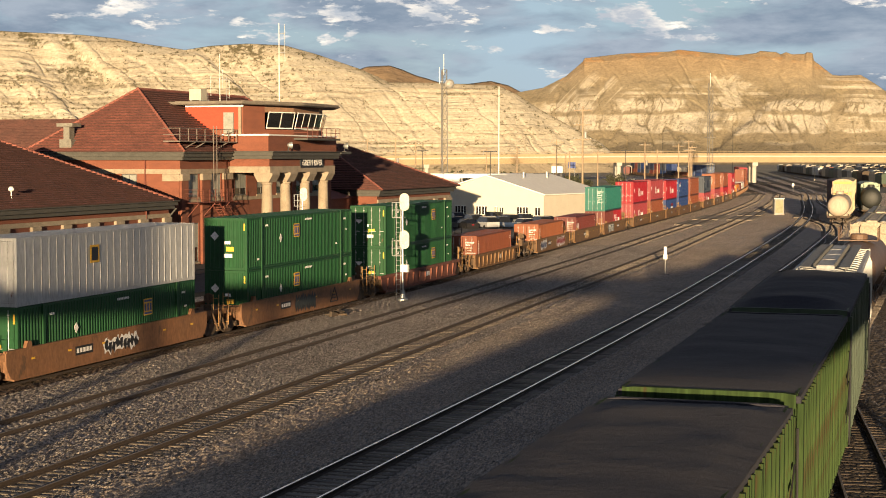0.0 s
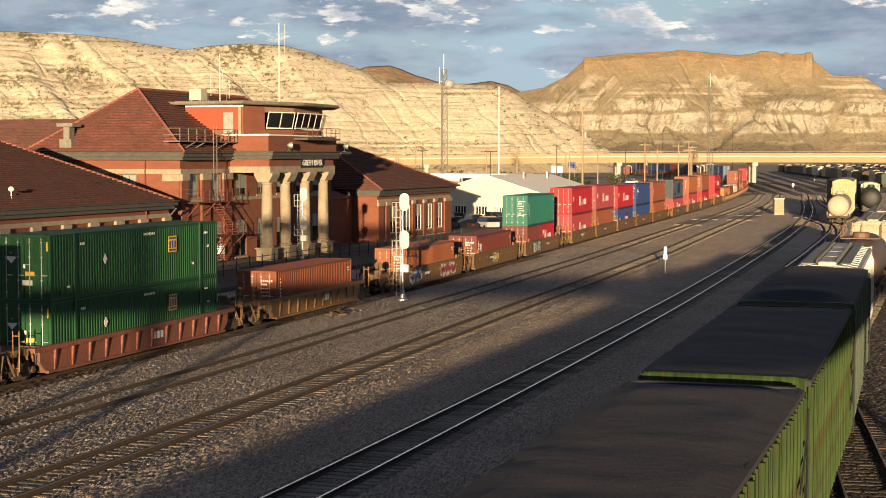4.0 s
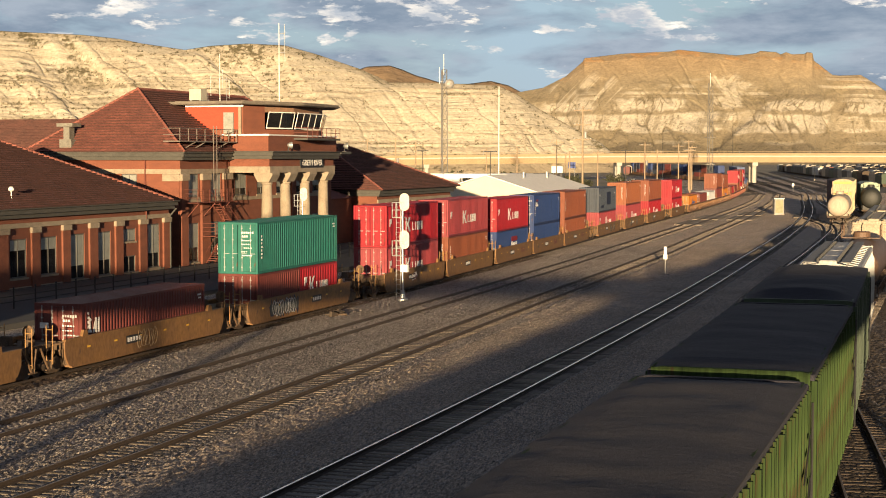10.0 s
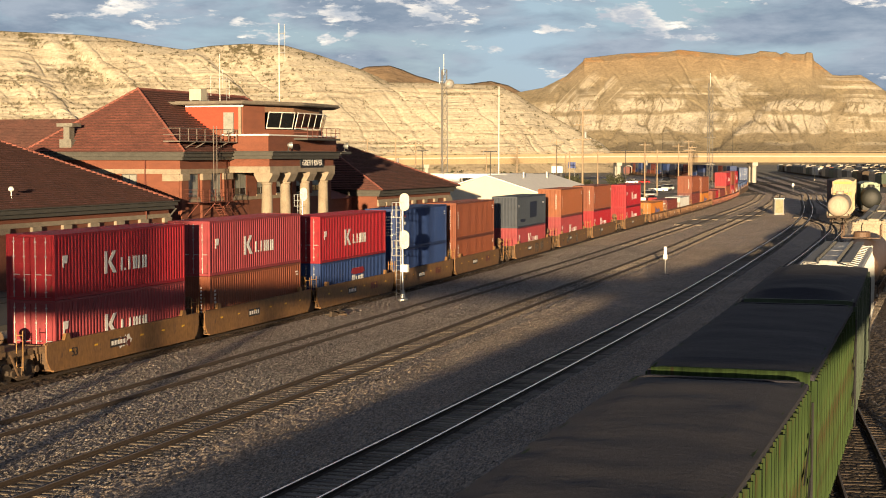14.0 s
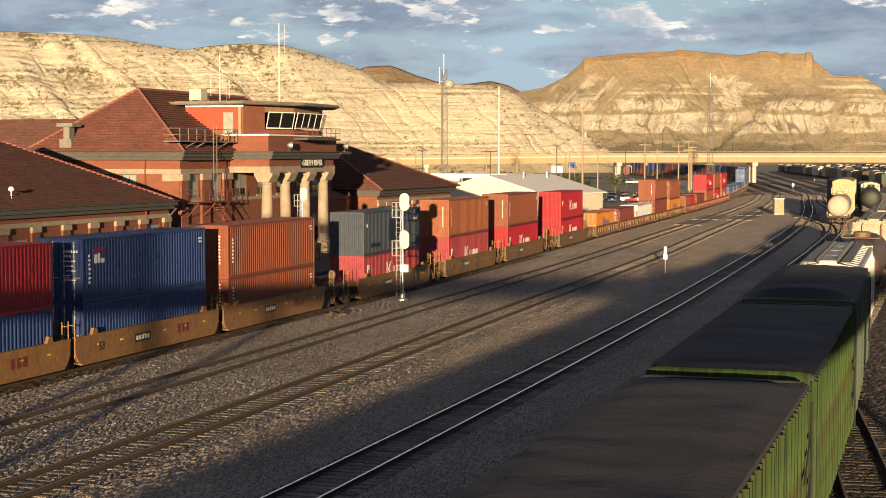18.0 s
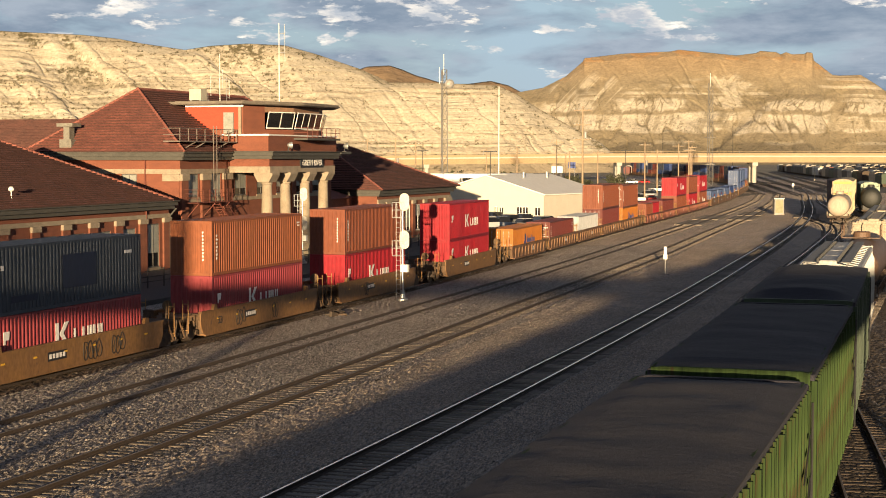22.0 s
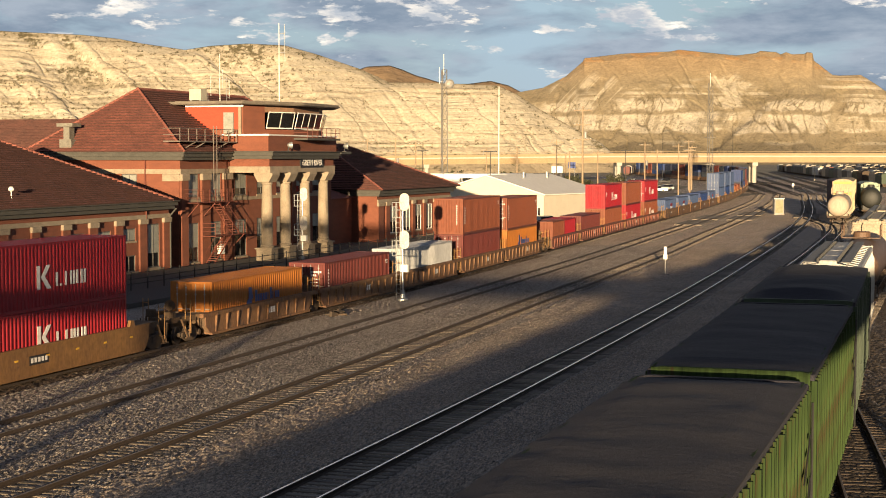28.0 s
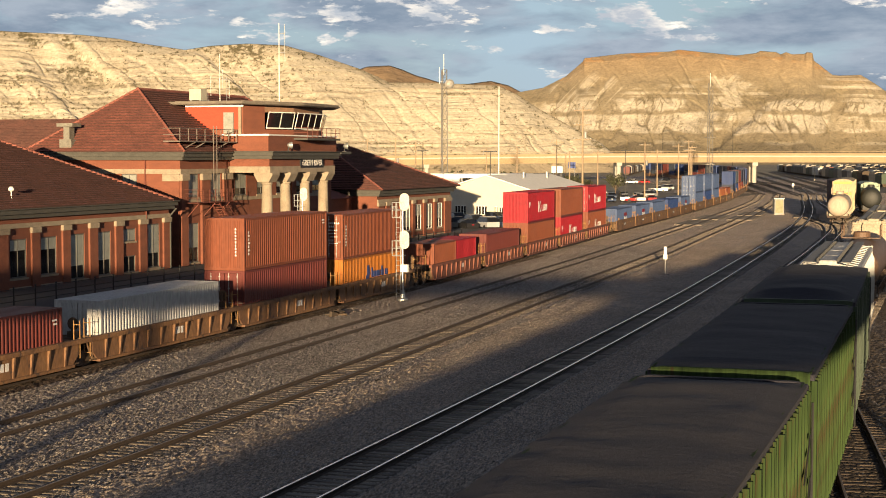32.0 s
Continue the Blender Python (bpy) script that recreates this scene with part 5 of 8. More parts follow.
def box_car(s, L, H, pm, label, line, name="boxcar"):
    t = thing(name, label, "railway wagon", group="standing freight cars")
    w = 1.5
    for sx in (-1, 1):
        part("side_sheet", Shape().box(min(sx * w, sx * (w - 0.06)), max(sx * w, sx * (w - 0.06)), 0.1, L - 0.1, 1.05, H), RACKYELLOW if name == "autorack" else pm, t, "yellow side panels" if name == "autorack" else "")
        rib = kept(("brib", sx, H), lambda: Shape().box(min(sx * w, sx * (w + 0.06)), max(sx * w, sx * (w + 0.06)), -0.05, 0.05, 1.05, H).mesh("rib"))
        for k in range(10):
            part("rib", rib, pm, t, at=pose(0, 0.4 + k * (L - 0.8) / 9, 0))
    part("roof", Shape().prism([(-w - 0.05, H), (w + 0.05, H), (w * 0.6, H + 0.28), (0, H + 0.36), (-w * 0.6, H + 0.28)], 0.02, L - 0.02, "y"), pm, t)
    for y in (0.08, L - 0.14):
        part("end_sheet", Shape().box(-w, w, y, y + 0.06, 1.05, H), pm, t)
    if name == "autorack":
        for z in np.arange(1.5, H - 0.3, 0.55):
            part("end_panel", Shape().box(-1.32, 1.32, 0.03, 0.08, z, z + 0.42, 0.01), RACKYELLOW if int(z * 2) % 3 == 1 else pm, t, "ribbed end panel")
    part("underframe", Shape().box(-1.4, 1.4, 0, L, 0.8, 1.05), TRUCKM, t)
    truck(t, 1.9)
    truck(t, L - 1.9)
    place_car(t, line, s, L)
    return t


for s in (-54.4, -36.5, -18.6, -0.7):
    coal_car(s, seed=int(s))
coal_car(17.2, seed=3)
coal_car(35.1, seed=8)
coal_car(53.0, lime=False, heap=0.22, seed=5)
covered_hopper(72.4, 18.6, HOPGREY, "grey covered hopper with roof hatches and galvanised walkways")
tank_car(98.0, 19.5, TANKBROWN, "brown tank car with dusty ends", rolls=True, r=1.5, zc=2.75)
covered_hopper(123.0, 18.0, HOPTAN, "tan covered hopper with sunlit end ladders")
covered_hopper(142.4, 18.0, HOPTAN, "tan covered hopper behind another hopper")
tank_car(210.5, 17.5, TANKWHITE, "cream tank car streaked with grime", line="b", r=1.52, zc=2.55)
box_car(229.8, 27.0, 5.75, RACKWHITE, "tall whitish enclosed car carrier with yellow side panels", "b", "autorack")
box_car(258.3, 20.0, 5.3, MAROONCAR, "dark purple-brown boxcar behind the car carrier", "b")
tank_car(258.5, 16.5, TANKBLACK, "black tank car with white stencils", line=5, r=1.6, zc=3.0)
box_car(276.5, 17.0, 4.9, GREENWHITE, "white and green boxcar behind a black tank car", 5)


def roll_coal_train():
    for t, s, L in ROLLING:
        rows = []
        for q, d in RESTING:
            x0, y0, _ = along(5, s + d)
            x1, y1, _ = along(5, s + d + L)
            rows.append((q, pose(x0, y0, 0, 0, 0, math.degrees(math.atan2(-(x1 - x0), y1 - y0)))))
        walk(t, rows)

# ---- brick depot ----
depot = thing("depot_building", "red brick railway depot with sandstone trim and tiled hip roofs", "station building")


def facing(x, y, turn):
    """A wall's frame: local x runs to the right as seen from outside, local y goes in, z up. turn 0: faces -y; 90: faces +x."""
    return pose(x, y, 0, 0, 0, turn)


def wall_with(length, z0, z1, holes, thick=0.4):
    """A wall with rectangular openings (u0, u1, z0, z1) right through it."""
    us = sorted({0.0, length, *[h[0] for h in holes], *[h[1] for h in holes]})
    sh = Shape()
    for a, b in zip(us, us[1:]):
        cuts = sorted((h[2], h[3]) for h in holes if h[0] <= a + 1e-6 and h[1] >= b - 1e-6)
        z = z0
        for c, d in cuts:
            if c > z + 1e-6:
                sh.box(a, b, 0, thick, z, c)
            z = max(z, d)
        if z < z1 - 1e-6:
            sh.box(a, b, 0, thick, z, z1)
    return sh


def window(parent, at, u0, u1, z0, z1, blind=None, sill=True, panes=2, frame_mat=None):
    """A recessed window; blind: height of its lower edge."""
    fm = frame_mat or FRAMEDARK
    f = Shape()
    for a, b in ((u0, u0 + 0.09), (u1 - 0.09, u1)):
        f.box(a, b, 0.05, 0.15, z0, z1)
    for a, b in ((z0, z0 + 0.09), (z1 - 0.09, z1)):
        f.box(u0 + 0.09, u1 - 0.09, 0.05, 0.15, a, b)
    zm = blind if blind else (z0 + z1) / 2
    for k in range(1, panes):
        m = u0 + (u1 - u0) * k / panes
        f.box(m - 0.03, m + 0.03, 0.06, 0.14, z0 + 0.09, z1 - 0.09)
    w = part("window", f, fm, parent, "dark framed sash window", at=at)
    part("pane", Shape().box(u0 + 0.05, u1 - 0.05, 0.10, 0.125, z0 + 0.05, z1 - 0.05), GLASS, w, "dark reflecting glass")
    if blind:
        part("blind", Shape().box(u0 + 0.1, u1 - 0.1, 0.082, 0.097, blind, z1 - 0.1), BLIND, w, "grey-green roller blind")
    if sill:
        part("sill", Shape().box(u0 - 0.1, u1 + 0.1, -0.08, 0.1, z0 - 0.14, z0), STONE, w, "sandstone sill")
    return w


def block(name, parent, at, u0, u1, d0, d1, z0, z1, mat, label="", c=0.0):
    """A box on a wall; d0, d1: how far it stands out."""
    return part(name, Shape().box(u0, u1, -d1, -d0, z0, z1, c), mat, parent, label, at=at)


def roof_plane(sh, edges, a, b, c, d, rnd, course=0.36, tile=0.5):
    """Tile courses on a roof plane: eave a-b, top c-d (c over a)."""
    a, b, c, d = (Vector(q) for q in (a, b, c, d))
    nrm = (b - a).cross(c - a).normalized()
    if nrm.z < 0:
        nrm = -nrm
    n = max(2, int(((c + d) / 2 - (a + b) / 2).length / course))
    for k in range(n):
        l0, r0, l1, r1 = a.lerp(c, k / n), b.lerp(d, k / n), a.lerp(c, (k + 1) / n), b.lerp(d, (k + 1) / n)
        m = max(1, int((r0 - l0).length / tile))
        for i in range(m):
            p, q, s, t = l0.lerp(r0, i / m), l0.lerp(r0, (i + 1) / m), l1.lerp(r1, (i + 1) / m), l1.lerp(r1, i / m)
            h = 0.115 + rnd.uniform(0, 0.035)
            sh.add([p + nrm * h, q + nrm * h, s - nrm * 0.005, t - nrm * 0.005], [(0, 1, 2, 3)])
            # butt faces kept apart to carry the painted shadow line
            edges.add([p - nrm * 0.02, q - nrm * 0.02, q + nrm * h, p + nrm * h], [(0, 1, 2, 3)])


def hip_roof(x0, x1, y0, y1, z, rise, inset_a, inset_b, parent, label):
    """A hip roof with its ridge along y; inset: how far the ridge ends stay behind the eaves."""
    xm = (x0 + x1) / 2
    ra, rb = (xm, y0 + inset_a, z + rise), (xm, y1 - inset_b, z + rise)
    A, B, C, D = (x0, y0, z), (x1, y0, z), (x1, y1, z), (x0, y1, z)
    sh, edges = Shape(), Shape()
    rnd = random.Random(3)
    roof_plane(sh, edges, A, B, ra, ra, rnd)
    roof_plane(sh, edges, B, C, ra, rb, rnd)
    roof_plane(sh, edges, C, D, rb, rb, rnd)
    roof_plane(sh, edges, D, A, rb, ra, rnd)
    base = part("roof", Shape().add([A, B, C, D, ra, rb], [(0, 1, 4), (1, 2, 5, 4), (2, 3, 5), (3, 0, 4, 5), (3, 2, 1, 0)]), TILEROOF, parent, label)
    tagged(part("roof_tiles", sh.mesh("roof_tiles", fix=False), TILEROOF, base, "red clay tiles in courses"), kind="stuff")
    tagged(part("tile_edges", edges.mesh("tile_edges", fix=False), TILEEDGE, base, "lower tile edges darkened as shadow lines between courses"), kind="stuff")
    caps = Shape()
    for p, q in ((A, ra), (B, ra), (C, rb), (D, rb), (ra, rb)):
        p, q = Vector(p), Vector(q)
        n = max(2, int((q - p).length / 0.38))
        for i in range(n):
            caps.bar(p.lerp(q, i / n) + Vector((0, 0, 0.05)), p.lerp(q, (i + 1.15) / n) + Vector((0, 0, 0.09)), 0.10, 6, 0.13)
    tagged(part("hip_tiles", caps, TILEROOF, base, "rounded hip and ridge tiles"), kind="stuff")
    return base


def cornice(parent, x0, x1, y0, y1, z0, z1, out):
    """Stepped metal cornice right round a block."""
    for k, (a, b, o) in enumerate(((z0, z0 + (z1 - z0) * 0.42, out * 0.55), (z0 + (z1 - z0) * 0.42, z1 - 0.08, out * 0.8), (z1 - 0.08, z1, out))):
        sh = Shape().box(x0 - o, x1 + o, y0 - o, y1 + o, a, b, 0.02)
        part("cornice", sh, CORNICE, parent, "grey-green stepped metal cornice")


# main block
MAIN = facing(-66.2, 121.4, 90)
up, low = (5.95, 8.0), (0.3, 3.73)
ys = [(1.35, 3.3), (5.4, 7.55), (10.3, 12.7), (14.9, 16.9), (19.2, 21.4), (23.6, 25.8), (27.8, 29.9)]
holes = [(a, b, *r) for a, b in ys for r in (up, low)]
part("front_wall", wall_with(32.0, 0.0, 9.2, holes), BRICK, depot, at=MAIN)
for k, (a, b) in enumerate(ys):
    window(depot, MAIN, a, b, *up, blind=6.0 if k < 2 else 6.6)
    window(depot, MAIN, a, b, *low, blind=(1.6, 2.2, 2.4, 2.0, 2.2, 1.9, 2.4)[k])
block("stone_band", depot, MAIN, -0.1, 32.1, 0.0, 0.12, 8.02, 8.42, STONE, "pale sandstone band")
block("sill_band", depot, MAIN, 0.9, 31, 0.0, 0.08, 5.5, 5.8, STONE, "pale sandstone sill band")
for u0, u1 in ((-0.12, 1.1), (3.6, 5.15), (7.85, 9.3), (22.3, 23.4), (30.4, 32.1)):
    block("pilaster", depot, MAIN, u0, u1, 0.0, 0.22, 0, 8.0, BRICK)
    block("capital", depot, MAIN, u0 - 0.1, u1 + 0.1, 0.0, 0.34, 7.45, 8.02, STONE, "carved sandstone capital", 0.05)
NEAR = facing(-80.3, 121.4, 0)
nh = [(a, a + 1.5, *r) for a in (2.2, 5.3, 8.4) for r in (up, low)]
part("end_wall", wall_with(14.1 - 0.4, 0.0, 9.2, nh), BRICK, depot, at=NEAR)
for a in (2.2, 5.3, 8.4):
    window(depot, NEAR, a, a + 1.5, *up, blind=6.05)
    window(depot, NEAR, a, a + 1.5, *low, blind=1.8)
block("stone_band", depot, NEAR, -0.1, 14.1, 0.0, 0.12, 8.02, 8.42, STONE, "pale sandstone band")
block("capital", depot, NEAR, 12.5, 14.22, 0.0, 0.3, 7.4, 8.02, STONE, "carved sandstone capital", 0.05)
block("pilaster", depot, NEAR, 12.7, 14.1, 0.0, 0.2, 0, 7.4, BRICK)
part("downpipe", Shape().bar((-69.5, 121.25, 0.1), (-69.5, 121.25, 9.2), 0.06, 8), REDMET, depot, "rust-red downpipe")
part("back_wall", Shape().box(-80.3, -79.9, 121.8, 153.0, 0, 9.2).box(-80.3, -66.6, 153.0, 153.4, 0, 9.2), BRICK, depot)
cornice(depot, -80.3, -66.2, 121.4, 153.4, 9.2, 9.9, 0.95)
hip_roof(-81.2, -65.3, 120.5, 154.3, 9.9, 5.6, 6.2, 6.2, depot, "red clay tile hip roof over the main block")

# portico with four stone columns
for y in (131.3, 135.2, 139.6, 144.0):
    c = Shape().lathe([(0.62, 1.25), (0.62, 1.40), (0.52, 1.5), (0.54, 2.6), (0.51, 4.8), (0.45, 6.9), (0.46, 6.98), (0.52, 7.05), (0.50, 7.15), (0.62, 7.5), (0.80, 7.86)], 24, at=(-62.75, y, 0))
    col = part("column", c, STONE, depot, "tall sandstone column", smooth=False)
    part("capital", Shape().prism([(-0.55, 7.2), (0.55, 7.2), (0.92, 7.86), (0.92, 8.05), (-0.92, 8.05), (-0.92, 7.86)], y - 0.8, y + 0.8, "y").mesh("capital"), STONE, col, "flared stone capital", at=pose(-62.75, 0, 0))
    part("pedestal", Shape().box(-63.5, -62.0, y - 0.75, y + 0.75, 0.0, 1.12, 0.04).box(-63.6, -61.9, y - 0.85, y + 0.85, 1.12, 1.25), STONE, col, "square stone pedestal")
part("architrave", Shape().box(-66.2, -62.0, 130.4, 131.9, 8.05, 8.62, 0.02).box(-63.5, -62.0, 131.9, 144.9, 8.05, 8.62).box(-66.2, -62.0, 144.9, 145.2, 8.05, 8.62), STONE, depot, "sandstone beam over the columns")
part("frieze", Shape().box(-66.2, -62.12, 130.5, 145.1, 8.62, 9.3), BRICK, depot)
part("porch_ceiling", Shape().box(-66.2, -63.5, 131.9, 144.9, 8.45, 8.6), WHITEP, depot)
cornice(depot, -66.2, -62.1, 130.5, 145.1, 9.3, 10.0, 0.75)
part("parapet", Shape().box(-66.8, -62.3, 130.7, 130.98, 10.0, 11.4).box(-62.58, -62.3, 130.98, 146.0, 10.0, 11.4).box(-66.8, -62.3, 146.0, 146.28, 10.0, 11.4), BRICK, depot)
part("coping", Shape().box(-66.9, -62.2, 130.6, 131.05, 11.4, 11.54).box(-62.65, -62.2, 131.05, 146.35, 11.4, 11.52), WHITEP, depot, "white painted coping")
part("parapet_floor", Shape().box(-66.6, -62.6, 131.0, 146.0, 10.0, 10.1), CORNICE, depot)
sgn = part("sign_board", Shape().box(-62.1, -61.98, 137.0, 142.4, 8.45, 9.35, 0.02), BLACKM, depot, "black station name board")
lettering("GREEN RIVER", 0.78, WHITEP, sgn, Matrix.Translation((-61.96, 139.7, 8.9)) @ Euler((radians(90), 0, radians(90))).to_matrix().to_4x4(), label="white station name letters")

# control cab on the roof
CAB = [(-70.6, 130.6), (-64.8, 130.7), (-62.65, 136.9), (-62.65, 142.9), (-64.8, 148.6), (-70.6, 148.6)]
cab_up, cab_low, cab_top = 12.0, 10.0, 14.2
part("cab_wall", Shape().prism(CAB, cab_low, cab_up, "z"), BRICK, depot)


def cab_window(a, b, n, parent):
    """Outward-leaning panes between two plan points."""
    a, b = Vector((*a, 0)), Vector((*b, 0))
    d = (b - a).normalized()
    o = Vector((d.y, -d.x, 0)) * 0.38
    zl, zh = cab_up + 0.10, 13.58
    f = Shape()
    for k in range(n + 1):
        p = a.lerp(b, k / n)
        f.bar(p + Vector((0, 0, zl)), p + o + Vector((0, 0, zh)), 0.04, 4)
    f.bar(a + Vector((0, 0, zl + 0.03)), b + Vector((0, 0, zl + 0.03)), 0.07, 4)
    f.bar(a + o + Vector((0, 0, zh)), b + o + Vector((0, 0, zh)), 0.06, 4)
    w = part("cab_window", f, WHITEP, parent, "white framed leaning cab windows")
    for k in range(n):
        p, q = a.lerp(b, k / n), a.lerp(b, (k + 1) / n)
        e = o.normalized() * 0.03
        v = [p + Vector((0, 0, zl)), q + Vector((0, 0, zl)), q + o + Vector((0, 0, zh)), p + o + Vector((0, 0, zh))]
        part("pane", Shape().add([*v, *[r - e for r in v]], [(0, 1, 2, 3), (7, 6, 5, 4), (0, 4, 5, 1), (1, 5, 6, 2), (2, 6, 7, 3), (3, 7, 4, 0)]), GLASS, w, "dark cab glass")


def lerp2(a, b, t):
    return (a[0] + (b[0] - a[0]) * t, a[1] + (b[1] - a[1]) * t)


c1 = lerp2(CAB[1], CAB[2], 0.42)
REDPAINT = material("red_painted_brick", (0.40, 0.055, 0.026), 0.8, second=(0.30, 0.045, 0.022), scale=0.8, amount=0.5, fine=10, bump=0.2, bump_scale=14, stretch=(1, 1, 3))
part("cab_upper_wall", Shape().prism([CAB[0], (-65.0, 130.69), (-65.4, 133.0), (-70.6, 133.0)], cab_up, cab_top, "z"), REDPAINT, depot, "red painted brick cab wall")
part("cab_upper_wall", Shape().prism([(-64.98, 130.69), CAB[1], c1, lerp2(c1, (-70.6, 135), 0.3), (-65.38, 133.0)], cab_up, cab_top, "z"), BRICK, depot, "bare brick cab wall")
cab_window(lerp2(CAB[1], CAB[2], 0.45), lerp2(CAB[1], CAB[2], 0.97), 2, depot)
cab_window(lerp2(CAB[2], CAB[3], 0.04), CAB[3], 4, depot)
cab_window(CAB[3], CAB[4], 2, depot)
part("cab_core", Shape().prism([(-70.4, 135), (-66.0, 135.0), (-64.2, 138), (-64.2, 142.6), (-66, 147.5), (-70.4, 147.5)], cab_up, cab_top, "z"), GLASS, depot, "dim cab interior")
part("cab_header", Shape().prism([c1, lerp2(CAB[1], CAB[2], 1.0), CAB[3], CAB[4], (-66, 147.5), (-64.2, 142), (-64.2, 137)], 13.58, 14.2, "z"), material("cab_boarding", (0.27, 0.15, 0.09), 0.8, second=(0.19, 0.115, 0.075), scale=1.5, amount=0.7, fine=12), depot, "weathered boarding over the windows")
part("corner_post", Shape().box(-65.2, -64.95, 130.52, 130.68, 11.5, 14.2), STONE, depot, "cream corner post")
part("cab_door", Shape().box(-66.7, -65.7, 130.52, 130.62, 11.6, 13.5), BLIND, depot, "louvred cab door")
lv = Shape()
for z in np.arange(11.75, 13.4, 0.28):
    lv.box(-66.62, -65.78, 130.47, 130.53, z, z + 0.1)
part("louvre", lv, BLIND, depot)
part("white_trim", Shape().box(-70.6, -64.7, 130.5, 130.6, 14.02, 14.2), WHITEP, depot)
roofp = [(-72.0, 129.3), (-64.2, 129.3), (-61.2, 136.2), (-61.0, 144.2), (-64.0, 150.0), (-72.0, 150.0)]
part("cab_roof", Shape().prism(roofp, 14.26, 14.36, "z").prism([lerp2((-67, 139), q, 0.97) for q in roofp], 14.2, 14.26, "z").prism([lerp2((-67, 139), q, 0.985) for q in roofp], 14.36, 14.48, "z").prism([lerp2((-67, 139), q, 0.9) for q in roofp], 14.48, 14.56, "z"), material("tarred_roof_edge", (0.17, 0.145, 0.115), 0.85, second=(0.10, 0.085, 0.07), scale=1.2, amount=0.8, fine=9), depot, "flat overhanging cab roof with weathered edge")
bal = Shape().box(-62.3, -60.9, 136.2, 144.0, 11.05, 11.25)
part("balcony", bal, CORNICE, depot, "narrow balcony before the cab windows")
rl = Shape()
for y in np.arange(136.3, 144.1, 1.1):
    rl.bar((-60.95, y, 11.25), (-60.95, y, 12.2), 0.03, 6)
for z in (11.75, 12.2):
    rl.bar((-60.95, 136.3, z), (-60.95, 144, z), 0.025, 6)
    rl.bar((-62.3, 136.3, z), (-60.95, 136.3, z), 0.025, 6)
part("balcony_rail", rl, REDMET, depot, "rust-red balcony rail")
ac = thing("roof_unit", "cream air conditioner on the depot cab roof", "air conditioner", at=pose(-69.4, 130.2, 14.56))
part("casing", Shape().box(-0.6, 0.6, 0, 1.2, 0.08, 1.1, 0.03), material("cream_casing", (0.50, 0.45, 0.34), 0.6, scale=2, amount=0.3), ac)
part("feet", Shape().box(-0.55, -0.4, 0.1, 1.1, 0, 0.08).box(0.4, 0.55, 0.1, 1.1, 0, 0.08), GALV, ac)


def antenna(x, y, z, h, name, label, arms=()):
    a = thing(name, label, "antenna", at=pose(x, y, z))
    part("mast", Shape().bar((0, 0, 0), (0, 0, h * 0.5), 0.006 * h + 0.010, 8).bar((0, 0, h * 0.5), (0, 0, h), 0.0035 * h + 0.008, 8), WHITEP if h > 4 else GALV, a)
    part("foot", Shape().box(-0.15, 0.15, -0.15, 0.15, 0, 0.05), GALV, a)
    for k, (hz, ln) in enumerate(arms):
        part("arm", Shape().bar((0, 0, hz), (ln, 0, hz), 0.03, 6).bar((ln, 0, hz - 0.9), (ln, 0, hz + 0.9), 0.025, 6), GALV, a)


antenna(-64.9, 138.6, 14.56, 7.6, "antenna_mast", "tall white antenna mast on the cab roof", ((6.6, 0.6), (4.8, 0.6)))
antenna(-68.1, 132.6, 14.56, 4.4, "whip_antenna", "thin whip antenna on the cab roof")
antenna(-68.6, 131.2, 14.56, 1.7, "small_antenna", "short dark antenna on the cab roof", ((1.4, 0.3),))
antenna(-67.2, 132.2, 14.56, 2.2, "small_antenna", "short antenna with side box on the cab roof", ((2.0, -0.4), (1.2, 0.25)))


def floodlight(x, y, z, turn):
    t = thing("floodlight", "round metal floodlight on the depot parapet", "floodlight", at=pose(x, y, z, 0, 0, turn))
    part("lamp_bowl", Shape().lathe([(0.08, 0), (0.22, 0.12), (0.33, 0.4), (0.34, 0.46)], 18, axis="y", at=(0, -0.1, 0.55)), GALV, t, "polished lamp bowl")
    part("bracket", Shape().bar((0, 0, 0), (0, 0, 0.5), 0.05, 6).box(-0.2, 0.2, -0.2, 0.2, 0, 0.05), BLACKM, t)


floodlight(-61.9, 134.1, 10.0, 300)
floodlight(-61.9, 147.4, 10.0, 290)
part("lamp_shelf", Shape().box(-63, -61.4, 145.4, 148.0, 9.75, 10.0), CORNICE, depot)


# wings
def wing(x, y0, y1, xback, holes, extra, near_end):
    at = facing(x, y0, 90)
    L = y1 - y0
    part("front_wall", wall_with(L, 0.0, 5.2, [h[:4] for h in holes]), BRICK, depot, at=at)
    for u0, u1, z0, z1, bl, fm in holes:
        window(depot, at, u0, u1, z0, z1, blind=bl, frame_mat=fm)
    block("stone_band", depot, at, 0, L, 0.0, 0.14, 4.45, 4.78, STONE, "pale sandstone band")
    for u0, u1 in extra:
        block("pilaster", depot, at, u0, u1, 0.0, 0.16, 0, 4.1, BRICK)
        block("capital", depot, at, u0 - 0.1, u1 + 0.1, 0.0, 0.26, 4.05, 4.45, STONE, "stone pilaster cap", 0.03)
    block("plinth", depot, at, 0, L, 0.0, 0.05, 0, 0.25, STONE, "stone plinth")
    part("end_wall", Shape().box(xback, x - 0.4, y0, y0 + 0.4, 0, 5.2).box(xback, x - 0.4, y1 - 0.4, y1, 0, 5.2).box(xback, xback + 0.4, y0 + 0.4, y1 - 0.4, 0, 5.2), BRICK, depot)
    cornice(depot, xback, x, y0, y1, 5.15, 5.85, 0.72)


